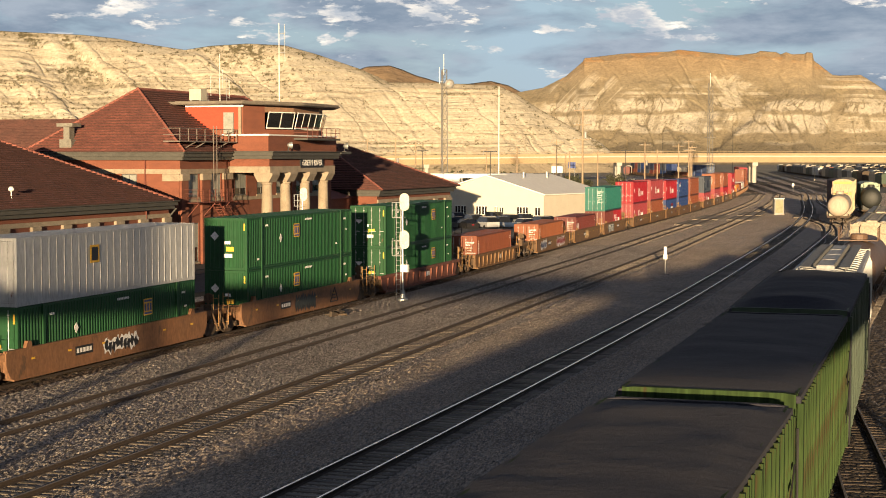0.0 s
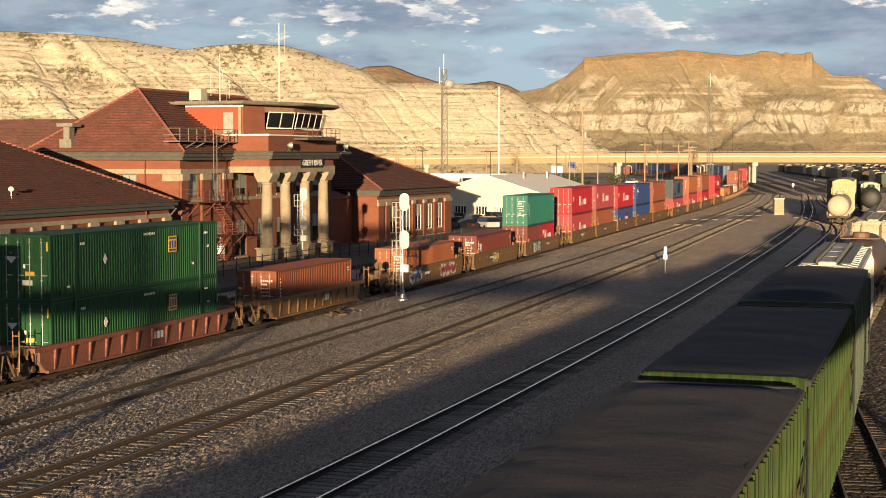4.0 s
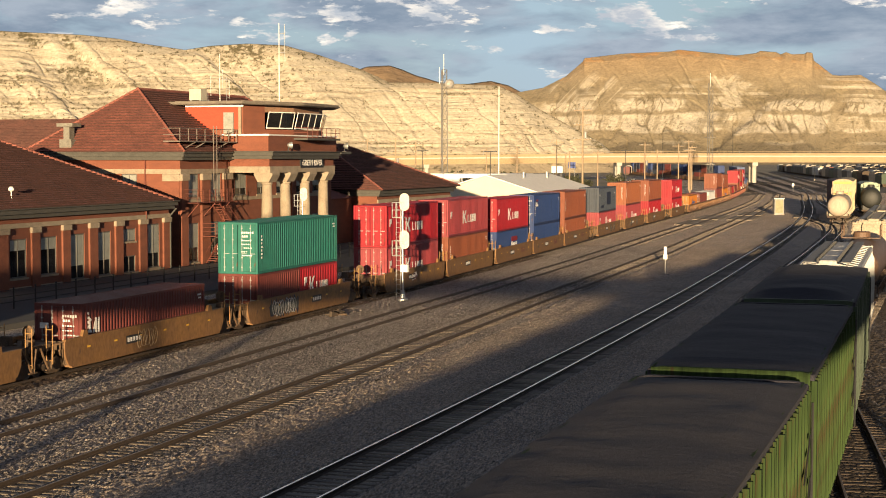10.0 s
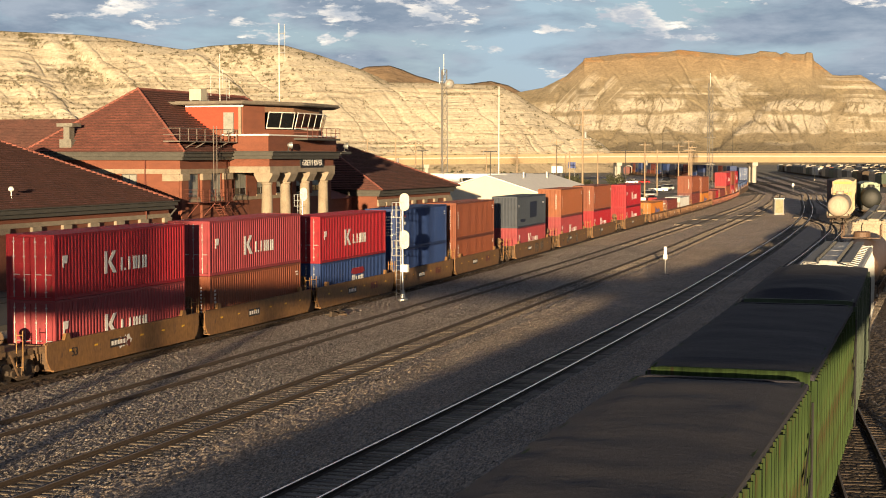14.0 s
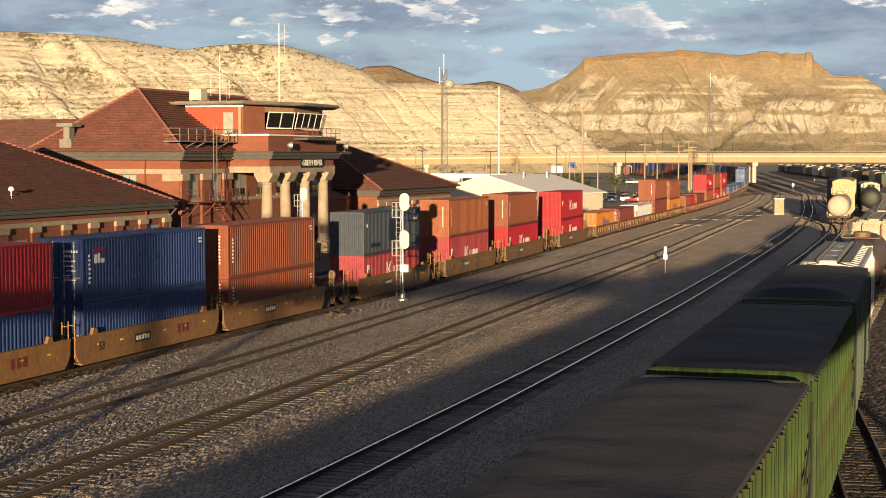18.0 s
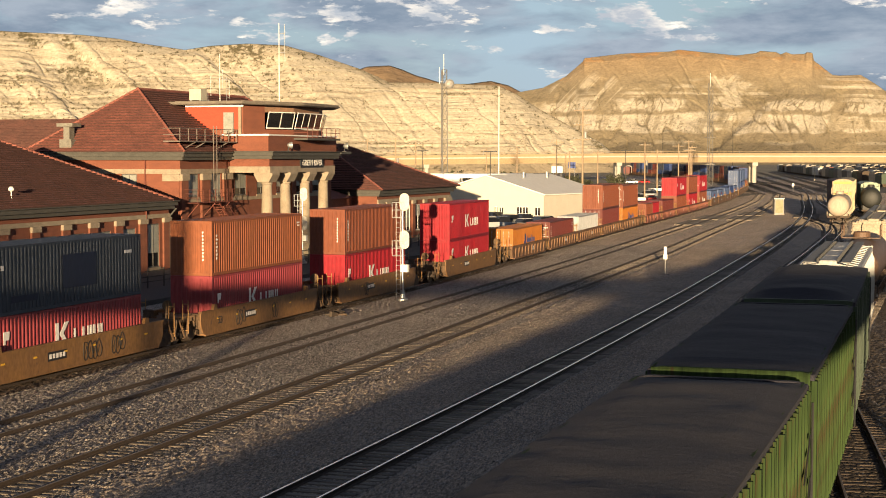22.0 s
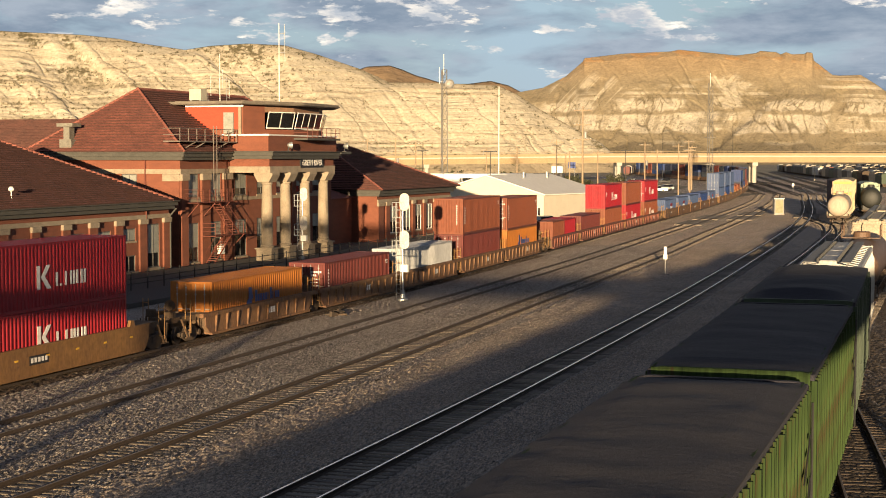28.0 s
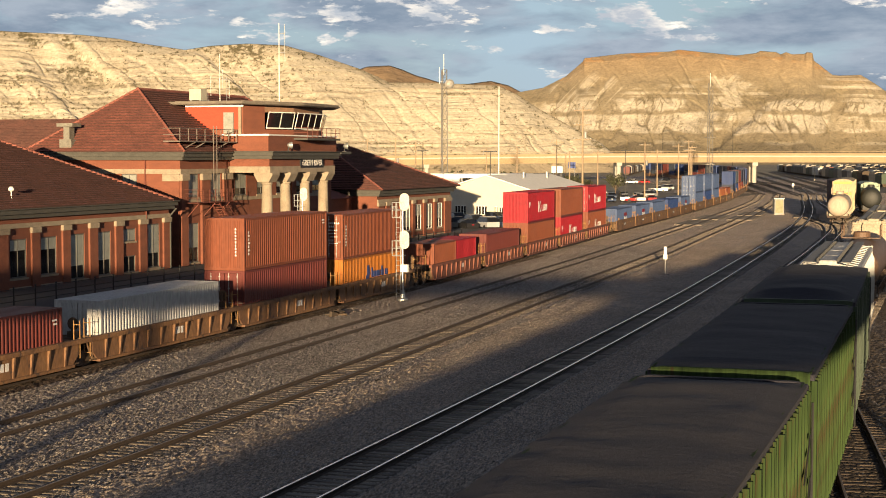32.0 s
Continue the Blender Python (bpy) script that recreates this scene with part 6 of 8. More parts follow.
d_ = FRAMEDARK
lw = [(35.57, 37.63, 0.9, 3.67, 2.85, d_), (39.4, 41.5, 0.9, 3.67, 2.75, d_), (43.3, 45.25, 0.3, 3.7, 1.3, d_), (47.2, 49.05, 0.3, 3.7, 1.5, d_),
      (50.95, 52.85, 0.26, 1.6, None, d_), (50.95, 52.85, 2.75, 3.76, 2.8, d_), (54.8, 56.7, 0.4, 4.0, 1.6, d_)]
for k in range(6):
    lw.append((3.0 + k * 5.2, 5.1 + k * 5.2, 0.9, 3.67, 2.8, d_))
wing(-65.6, 60.0, 118.3, -87.0, lw, [(33.5, 35.2), (38.1, 39.1), (42.1, 43.1), (45.8, 46.95), (49.6, 50.7), (53.3, 54.4), (57.2, 58.3)], False)
part("downpipe", Shape().bar((-65.5, 114.4, 0.2), (-65.5, 114.4, 5.2), 0.07, 8), REDMET, depot, "rust-red downpipe")
part("downpipe", Shape().bar((-65.4, 118.2, 0.2), (-65.4, 118.2, 4.6), 0.07, 8).bar((-65.4, 118.2, 4.6), (-65.0, 118.5, 5.2), 0.07, 8), CORNICE, depot, "grey metal downpipe")
hip_roof(-88.0, -64.95, 58.8, 118.0, 5.85, 5.1, 11.0, 9.0, depot, "red clay tile hip roof over the long wing")
rw = [(a, a + 2.0, 0.9, 3.9, b, WHITEP) for a, b in ((4.0, 2.2), (8.4, 1.4), (12.2, 2.6), (15.9, 1.2), (19.6, 2.0))]
wing(-64.5, 162.8, 187.4, -84.0, rw, [(0, 1.6), (2.4, 3.6), (6.8, 7.9), (10.8, 11.7), (14.6, 15.5), (18.3, 19.2), (22.2, 24.6)], True)
hip_roof(-85.0, -63.5, 161.8, 188.4, 5.85, 5.0, 8.5, 12.0, depot, "red clay tile hip roof over the far wing")
part("link_block", Shape().box(-82, -67.5, 153.4, 162.8, 0, 5.0), BRICK, depot)
part("link_roof", Shape().prism([(-82.5, 5.0), (-67.0, 5.0), (-74.7, 7.5)], 153.4, 163.2, "y"), TILEROOF, depot)
part("link_block", Shape().box(-84, -68.0, 118.3, 121.4, 0, 5.0), BRICK, depot)
rear, rear_edges = Shape(), Shape()
rr = random.Random(6)
roof_plane(rear, rear_edges, (-106, 121.6, 9.7), (-76, 121.6, 9.7), (-106, 129.4, 13.0), (-76, 129.4, 13.0), rr)
roof_plane(rear, rear_edges, (-76, 137.2, 9.7), (-106, 137.2, 9.7), (-76, 129.4, 13.0), (-106, 129.4, 13.0), rr)
rb = part("rear_roof", Shape().prism([(121.6, 9.66), (137.2, 9.66), (129.4, 12.96)], -106, -76, "x"), TILEROOF, depot, "red tile roof of the rear block")
tagged(part("roof_tiles", rear.mesh("roof_tiles", fix=False), TILEROOF, rb, "red clay tiles in courses"), kind="stuff")
tagged(part("tile_edges", rear_edges.mesh("tile_edges", fix=False), TILEEDGE, rb, "lower tile edges darkened as shadow lines between courses"), kind="stuff")
part("rear_wall", Shape().box(-105.4, -80.35, 122.2, 136.6, 0, 9.66), BRICK, depot)
vent = part("roof_vent", Shape().box(-77.7, -76.5, 120.8, 122.0, 9.9, 11.0).box(-77.4, -76.8, 121.0, 121.8, 11.0, 12.1).box(-77.9, -76.3, 120.7, 122.1, 12.1, 12.4), material("vent_sheet", (0.19, 0.18, 0.15), 0.7, second=(0.12, 0.11, 0.09), scale=2.0, amount=0.7, fine=12), depot, "grey sheet-metal roof vent")
part("roof_globe", Shape().lathe([(0.03, 0), (0.2, 0.1), (0.22, 0.22), (0.12, 0.36)], 12, at=(-66.6, 97.3, 7.0)).bar((-66.6, 97.3, 6.5), (-66.6, 97.3, 7.05), 0.04), WHITEP, depot, "small white roof lamp globe")

# fire escape and roof walkway
esc = thing("fire_escape", "rust-red steel fire escape on the depot front", "fire escape", at=pose(-65.95, 0, 0))
part("landing", Shape().box(0.0, 1.25, 121.8, 128.4, 5.5, 5.56).box(0.0, 1.25, 125.0, 131.2, 2.5, 2.56), REDMET, esc, "grated steel landing")
for z, a, b in ((5.56, 121.8, 128.4), (2.56, 125.0, 131.2)):
    g = Shape()
    for y in np.arange(a, b + 0.01, 1.1):
        g.bar((1.22, y, z), (1.22, y, z + 1.1), 0.025, 6)
    for dz in (0.4, 0.75, 1.1):
        g.bar((1.22, a, z + dz), (1.22, b, z + dz), 0.02, 6)
        g.bar((0, a, z + dz), (1.22, a, z + dz), 0.02, 6)
    part("guard_rail", g, REDMET, esc)
for (ya, za), (yb, zb) in (((126.0, 5.5), (130.2, 2.5)), ((128.4, 2.5), (125.2, 0.2))):
    st = Shape()
    for x in (0.25, 1.05):
        st.bar((x, ya, za), (x, yb, zb), 0.06, 4)
        st.bar((x, ya, za + 1.0), (x, yb, zb + 1.0), 0.025, 6)
    part("stringers", st, REDMET, esc)
    n = 13
    tr = Shape().box(0.25, 1.05, -0.13, 0.13, -0.02, 0.02).mesh("tread")
    for k in range(1, n):
        part("tread", tr, REDMET, esc, at=pose(0, ya + (yb - ya) * k / n, za + (zb - za) * k / n))
br = Shape()
for y in (122.2, 125.2, 128.0):
    br.bar((0.02, y, 4.3), (1.15, y, 5.5), 0.04, 4)
for y in (127.0, 130.8):
    br.bar((0.02, y, 1.4), (1.15, y, 2.5), 0.04, 4)
part("braces", br, REDMET, esc)
AGED = material("aged_steel", (0.21, 0.18, 0.155), 0.7, 0.2, second=(0.13, 0.10, 0.08), scale=3, amount=0.7, fine=20)
wk = thing("roof_walkway", "galvanised roof walkway with handrail and ladder", "walkway", at=pose(-65.2, 0, 0))
part("deck", Shape().box(-1.6, 0.0, 119.6, 130.2, 10.75, 10.85), AGED, wk)
g = Shape()
for y in np.arange(119.6, 130.3, 1.5):
    g.bar((0, y, 10.85), (0, y, 11.9), 0.035, 6)
for z in (11.35, 11.9):
    g.bar((0, 119.6, z), (0, 130.2, z), 0.03, 6)
    g.bar((0, 119.6, z), (-1.6, 119.6, z), 0.03, 6)
part("handrail", g, AGED, wk)
g = Shape()
for y in (125.4, 126.0):
    g.bar((0.15, y, 5.6), (0.15, y, 12.2), 0.035, 6)
for z in np.arange(5.8, 12.0, 0.35):
    g.bar((0.15, 125.4, z), (0.15, 126.0, z), 0.02, 6)
part("ladder", g, AGED, wk)
g = Shape()
for y in (122.5, 124.3, 128.5):
    g.bar((-0.1, y, 10.75), (-0.9, y - 1.4, 9.95), 0.05, 4)
part("struts", g, AGED, wk)
# utility box with a pipe on the depot front, no lamp
wl = part("wall_lamp", Shape().box(-66.1, -65.7, 127.9, 128.7, 0.8, 1.6, 0.03).bar((-65.9, 128.3, 1.6), (-65.9, 128.3, 2.6), 0.06), WHITEP, depot, "white utility box with pipe")


def station_fence():
    f = thing("platform_fence", "black steel railing along the depot platform", "fence")
    post = Shape().bar((0, 0, 0), (0, 0, 1.28), 0.045, 6).lathe([(0.06, 1.28), (0.06, 1.34), (0.02, 1.37)], 8).mesh("post")
    for k in range(44):
        part("post", post, BLACKM, f, at=pose(-57.5, 70 + k * 2.35, 0.1))
    for z in (0.45, 0.8, 1.2):
        part("rail", Shape().bar((-57.5, 70, z + 0.1), (-57.5, 170.8, z + 0.1), 0.028, 6), BLACKM, f)


station_fence()

# ---- hills and distance ----
FW, RT = Vector((-math.sin(radians(19.25)), math.cos(radians(19.25)), 0)), Vector((math.cos(radians(19.25)), math.sin(radians(19.25)), 0))


def lattice_noise(x, y, seed):
    """Smooth noise from -1 to 1 over whole arrays."""
    tab = np.random.default_rng(seed).uniform(-1, 1, (256, 256))
    xi, yi = np.floor(x).astype(int), np.floor(y).astype(int)
    fx, fy = x - xi, y - yi
    fx, fy = fx * fx * (3 - 2 * fx), fy * fy * (3 - 2 * fy)
    a, b = tab[yi & 255, xi & 255], tab[yi & 255, (xi + 1) & 255]
    c, d = tab[(yi + 1) & 255, xi & 255], tab[(yi + 1) & 255, (xi + 1) & 255]
    return (a * (1 - fx) + b * fx) * (1 - fy) + (c * (1 - fx) + d * fx) * fy


def fractal(x, y, seed, octaves=5, gain=0.55):
    out, amp, total = 0.0, 1.0, 0.0
    for k in range(octaves):
        out = out + amp * lattice_noise(x * 2**k + 17.3 * k, y * 2**k + 5.1 * k, seed + k)
        total += amp
        amp *= gain
    return out / total * 1.6


def ramp(x, lo, hi):
    q = np.clip((x - lo) / (hi - lo), 0, 1)
    return q * q * (3 - 2 * q)


def belt(x, lo, hi, soft):
    return ramp(x, lo - soft, lo + soft) * (1 - ramp(x, hi - soft, hi + soft))


def slope_rock(name, base, pale, rust, shade, grain):
    """Bare slope: soil, pale beds, rusty caprock and dark scrub, laid out by the slope's own bed and gully maps."""
    m = bpy.data.materials.new(name)
    m.use_nodes = True
    nt = m.node_tree
    N, L = nt.nodes.new, nt.links.new
    b = nt.nodes["Principled BSDF"]
    co = N("ShaderNodeTexCoord")

    def mix(fac, a, c, mode="MIX"):
        x = N("ShaderNodeMix")
        x.data_type, x.blend_type = "RGBA", mode
        for k, q in (("Factor", fac), ("A", a), ("B", c)):
            if isinstance(q, tuple):
                x.inputs[k].default_value = (*q, 1)
            elif isinstance(q, float):
                x.inputs[k].default_value = q
            else:
                L(q, x.inputs[k])
        return x.outputs["Result"]

    def field(key):
        n = N("ShaderNodeAttribute")
        n.attribute_name = key
        return n.outputs["Fac"]

    col = mix(field("pale"), base, pale)
    col = mix(field("rust"), col, rust)
    col = mix(field("scrub"), col, shade)
    for scale, lo, hi in ((grain, 0.80, 1.20), (grain * 0.12, 0.90, 1.10)):
        n, r = N("ShaderNodeTexNoise"), N("ShaderNodeMapRange")
        n.inputs["Scale"].default_value, n.inputs["Detail"].default_value, n.inputs["Roughness"].default_value = scale, 5, 0.65
        L(co.outputs["Object"], n.inputs["Vector"])
        r.inputs[1].default_value, r.inputs[2].default_value, r.inputs[3].default_value, r.inputs[4].default_value = 0.32, 0.68, lo, hi
        L(n.outputs[0], r.inputs[0])
        col = mix(1.0, col, r.outputs[0], "MULTIPLY")
    L(col, b.inputs["Base Color"])
    b.inputs["Roughness"].default_value, b.inputs["Specular IOR Level"].default_value = 0.95, 0.1
    n, bp = N("ShaderNodeTexNoise"), N("ShaderNodeBump")
    n.inputs["Scale"].default_value, n.inputs["Detail"].default_value, n.inputs["Roughness"].default_value = grain * 0.6, 6, 0.65
    L(co.outputs["Object"], n.inputs["Vector"])
    bp.inputs["Strength"].default_value, bp.inputs["Distance"].default_value = 0.7, 0.5 / grain
    L(n.outputs[0], bp.inputs["Height"])
    L(bp.outputs[0], b.inputs["Normal"])
    return m


def hillside(name, label, sky, far, pitch, profile, carve, mat, cols, rows):
    """A hillside under a crest line given as (tangent to the right of the view's axis, rise per metre of distance) pairs.
    carve gives, from the place along the hill (m), the height and the share of the slope, the relief and the bed maps."""
    us = np.linspace(sky[0][0], sky[-1][0], cols)
    crest = 9.58 + far * np.interp(us, [q[0] for q in sky], [q[1] for q in sky])
    ts = np.concatenate([np.linspace(0, 1, rows), 1 + np.arange(1, 6) * 0.012])
    U, T = np.meshgrid(us, ts, indexing="ij")
    wide = max(3, cols // 22) | 1
    even = np.convolve(np.pad(crest, wide // 2, mode="edge"), np.ones(wide) / wide, "valid")
    C = even[:, None] + (crest - even)[:, None] * ramp(T, 0.80, 0.99)
    near = far - np.maximum(50.0, even / math.tan(radians(pitch)))
    D = near[:, None] + (far - near[:, None]) * T
    Z = -0.5 + (C + 0.5) * np.interp(T, *profile)
    Z = np.where(T > 1, C * (1 - (T - 1) * 2.2), Z)
    Z = Z + carve(U * far, Z, T)[0] * np.clip(6 * T, 0, 1) * np.clip(5 * (1 - T), 0.0, 1)
    maps = carve(U * far, Z, T)[1]
    X, Y = FW.x * D + RT.x * D * U, FW.y * D + RT.y * D * U
    r = len(ts)
    i = np.arange(cols * r).reshape(cols, r)
    f = np.stack([i[:-1, :-1], i[1:, :-1], i[1:, 1:], i[:-1, 1:]], -1).reshape(-1, 4)
    co = np.stack([X, Y, np.maximum(Z, -0.6)], -1).reshape(-1, 3)
    me = bpy.data.meshes.new(name)
    me.vertices.add(len(co))
    me.vertices.foreach_set("co", co.ravel())
    me.loops.add(f.size)
    me.loops.foreach_set("vertex_index", f.ravel())
    me.polygons.add(len(f))
    me.polygons.foreach_set("loop_start", np.arange(0, f.size, 4))
    me.update(calc_edges=True)
    me.polygons.foreach_set("use_smooth", [True] * len(f))
    for key in ("pale", "rust", "scrub"):
        me.attributes.new(key, "FLOAT", "POINT").data.foreach_set("value", np.clip(maps[key], 0, 1).ravel().astype(np.float32))
    return tagged(part(name, me, mat), label, "hill", kind="structure"), co, (T.ravel(), np.clip(maps["scrub"], 0, 1).ravel())


def sk(pairs):
    return [((x - 784) / 2822, (276 - y) / 2822) for x, y in pairs]


def carve_bluff(x, z, t):
    """Cream shale in thin level beds, cut by gullies that run down to the right."""
    lean = x + 0.95 * z + 7 * fractal(x / 45, z / 30, 31, 4)
    main = np.abs(fractal(lean / 62, z / 260, 40, 2, 0.4))
    small = np.abs(fractal(lean / 17, z / 70, 50, 3))
    ledge = fractal(x / 120, z / 1.7, 60, 3, 0.7)
    lump = fractal(x / 26, z / 16, 70, 4)
    relief = -6.0 * (1 - ramp(main, 0.0, 0.34)) - 0.7 * (1 - ramp(small, 0, 0.3)) + 0.45 * ledge + 1.2 * lump
    thread = (1 - ramp(main, 0.03, 0.19)) * ramp(fractal(x / 30, z / 14, 81, 4), -0.35, 0.4)
    rill = (1 - ramp(small, 0.0, 0.10)) * ramp(fractal(x / 38, z / 22, 90, 4), 0.05, 0.5)
    fleck = fractal(x / 2.6, z / 1.5, 100, 3, 0.8)
    bed = ramp(ledge, 0.20, 0.65) * ramp(fractal(x / 22, z / 5, 110, 4), -0.25, 0.35)
    thick = fractal(x / 60, z / 40, 120, 4)
    scrub = 0.95 * thread * ramp(fleck, -0.5, 0.35) + 0.75 * rill * ramp(fleck, -0.3, 0.4) + 0.62 * bed * ramp(fleck, -0.6, 0.2)
    scrub = scrub + 0.80 * ramp(fleck - 0.22 * (1 - thick), 0.36, 0.56) + 0.30 * ramp(t, 0.90, 1.0) * ramp(fleck, -0.4, 0.3)
    pale = 0.80 + 0.22 * fractal(x / 50, z / 3.0, 130, 4) - 0.30 * ramp(ledge, 0.1, 0.6) - 0.35 * ramp(t, 0.93, 1.0) + 0.15 * lump
    pale = pale * ramp(z, 6, 13)
    return relief, {"pale": pale, "rust": 0 * z, "scrub": scrub}


def carve_mesa(x, z, t):
    """Grassy talus over two pale cliffs, with fans of gullies, thin upper beds and broken caprock."""
    q = z / 163.0
    bend = 34 * fractal(x / 190, q * 2.2, 201, 3)
    fan = x + bend - 85 * q
    spur = np.abs(fractal(fan / 120, q * 0.9, 210, 2, 0.4))
    gully = np.abs(fractal((x + 0.5 * bend + 60 * q) / 34, q * 2.4, 220, 3))
    thread = np.abs(fractal((x + bend * 0.7 - 40 * q) / 10, q * 7.0, 230, 3))
    relief = 7 * (ramp(spur, 0.0, 0.5) - 0.5) - 1.8 * (1 - ramp(gully, 0.0, 0.25)) - 0.5 * (1 - ramp(thread, 0, 0.25)) + 1.2 * fractal(x / 60, q * 9, 240, 4)
    lobe = ramp(spur, 0.02, 0.40)
    qa = q + 0.020 * fractal(x / 60, q * 6, 250, 5) - 0.035 * (1 - lobe)
    streak = fractal((x - 60 * q) / 7, q * 5, 260, 4)
    low = belt(qa, 0.245, 0.405, 0.010) * (0.35 + 0.65 * ramp(lobe * 0.6 + 0.6 * fractal(x / 90, q * 22, 270, 4), 0.0, 0.40))
    low = low * (1 - 0.75 * (1 - ramp(gully, 0.02, 0.12)) * ramp(0.42 - q, 0, 0.1)) * (1 - 0.55 * ramp(streak, 0.15, 0.5))
    mid = belt(qa + 0.02 * streak, 0.445, 0.535, 0.014) * ramp(lobe - 0.35 + 0.8 * fractal(x / 60, q * 4, 280, 4), 0.0, 0.35) * (1 - 0.85 * (1 - ramp(thread, 0.03, 0.16)))
    line = ramp(fractal(x / 220, z / 2.6, 290, 2), 0.05, 0.45)
    thin = line * belt(q, 0.50, 0.80, 0.05) * ramp(fractal(x / 75, q * 5, 300, 4), -0.02, 0.5)
    side = ramp(fractal((x - 150 * q) / 5.5, q * 2.5, 310, 3), 0.15, 0.6) * belt(q, 0.46, 0.78, 0.06) * ramp(fractal(x / 62, q * 2.5, 320, 3), 0.18, 0.5)
    bx = (x - 435.0) / 33.0
    bowl = belt(q, 0.555, 0.715 - 0.03 * bx + 0.035 * np.abs(fractal(x / 6, q, 330, 3)), 0.012) * ramp(1 - np.abs(bx) - (0.70 - q) * 4.6, -0.02, 0.22) * (1 - 0.5 * (1 - ramp(thread, 0.05, 0.2)))
    bench = 0.5 * belt(q + 0.02 * fractal(x / 50, q, 335, 4), 0.150, 0.178, 0.006) * ramp(fractal(x / 60, q * 3, 336, 4), -0.2, 0.3)
    pale = low + 0.92 * mid + 0.75 * thin + 0.65 * side + bowl + bench
    fleck = fractal(x / 4.2, z / 2.4, 340, 3, 0.8)
    scrub = 0.42 * (1 - ramp(gully, 0.0, 0.09)) * belt(q, 0.22, 0.70, 0.05) + 0.45 * (1 - ramp(thread, 0.0, 0.09)) * belt(q, 0.22, 0.58, 0.04)
    scrub = scrub + 0.40 * ramp(fleck, 0.25, 0.6) * (1 - ramp(q, 0.30, 0.75)) + 0.26 * belt(q, 0.53, 0.80, 0.07) * ramp(fractal(x / 110, q * 3, 350, 4), -0.3, 0.5) + 0.22 * (1 - ramp(q, 0.14, 0.26))
    rock = ramp(fractal(x / 24, z / 7, 360, 4), 0.12, 0.5) * ramp(t, 0.90, 0.975)
    relief = relief + 3.0 * rock
    return relief, {"pale": pale, "rust": 0.30 * ramp(q, 0.62, 0.95) + 0.75 * rock, "scrub": scrub}


CREAM = slope_rock("cream_shale", (0.36, 0.30, 0.21), (0.505, 0.452, 0.350), (0.45, 0.27, 0.13), (0.135, 0.115, 0.07), 0.5)
MESA = slope_rock("banded_mesa", (0.36, 0.295, 0.192), (0.70, 0.615, 0.465), (0.52, 0.31, 0.145), (0.19, 0.155, 0.09), 0.22)
FARB = slope_rock("far_brown", (0.29, 0.225, 0.15), (0.42, 0.34, 0.24), (0.31, 0.215, 0.13), (0.20, 0.15, 0.10), 0.08)
bluff, bluff_points, bluff_maps = hillside("bluff", "pale cream shale bluff with dark gullies and sparse shrubs",
                                           sk([(-160, 50), (0, 57), (150, 64), (215, 71), (255, 79), (330, 90), (375, 83), (440, 79), (505, 82), (560, 97), (640, 124), (690, 147), (760, 147), (880, 152), (915, 168), (950, 191), (1010, 224), (1062, 252), (1085, 272)]),
                                           1000, 30, ((0, 0.3, 0.62, 0.9, 1.0), (0, 0.27, 0.64, 0.93, 1.0)), carve_bluff, CREAM, 1000, 190)
mesa, mesa_points, mesa_maps = hillside("mesa", "wide flat-topped mesa in gold and cream rock bands",
                                        sk([(560, 240), (700, 205), (820, 180), (905, 166), (960, 156), (1000, 136), (1030, 110), (1033, 104), (1042, 103), (1100, 96), (1185, 92), (1200, 89), (1300, 99), (1334, 95), (1342, 91), (1370, 93), (1378, 97), (1388, 93), (1398, 97), (1420, 96), (1424, 93), (1434, 94), (1437, 108), (1470, 133), (1480, 134), (1520, 133), (1545, 148), (1580, 172), (1700, 190)]),
                                        2400, 17, ((0, 0.12, 0.3, 0.5, 0.75, 0.93, 1.0), (0, 0.045, 0.15, 0.36, 0.68, 0.93, 1.0)), carve_mesa, MESA, 950, 220)


def carve_far(x, z, t):
    n = fractal(x / 90, z / 30, 401, 5)
    return 9 * n, {"pale": 0.5 * ramp(fractal(x / 200, z / 9, 410, 3), 0.2, 0.6), "rust": ramp(t, 0.6, 1.0), "scrub": 0.6 * ramp(n, 0.0, 0.5)}


hillside("far_ridge", "distant brown flat-topped hills", sk([(500, 200), (600, 160), (636, 124), (650, 119), (690, 117), (712, 124), (735, 134), (790, 150), (830, 149), (868, 144), (900, 152), (930, 168), (1100, 180)]),
         3600, 17, ((0, 1), (0, 1)), carve_far, FARB, 160, 50)
SHRUB = material("dry_shrub", (0.075, 0.07, 0.035), 0.95, second=(0.14, 0.11, 0.06), scale=0.5, fine=3, island=0.4)


def scrub(points, maps, count, lo, hi, size, name, label, seed):
    """Low shrubs scattered on a hillside, thick in the gullies."""
    rnd = random.Random(seed)
    share, dark = maps
    out = Shape()
    while count > 0:
        i = rnd.randrange(len(points))
        if not lo < share[i] < hi or dark[i] < rnd.random() * 0.8:
            continue
        x, y, z = points[i]
        s = size * rnd.uniform(0.4, 1.3)
        v = []
        for k in range(5):
            a = math.tau * k / 5 + rnd.random()
            v.append((x + math.cos(a) * s * rnd.uniform(0.7, 1.3), y + math.sin(a) * s, z - 0.3 + rnd.uniform(-0.5, 0.5)))
        v.append((x + rnd.uniform(-0.3, 0.3) * s, y, z + s * rnd.uniform(0.5, 1.0)))
        out.add(v, [(0, 1, 5), (1, 2, 5), (2, 3, 5), (3, 4, 5), (4, 0, 5)])
        count -= 1
    tagged(part(name, out.mesh(name, fix=False), SHRUB), label, "shrubs", kind="stuff")


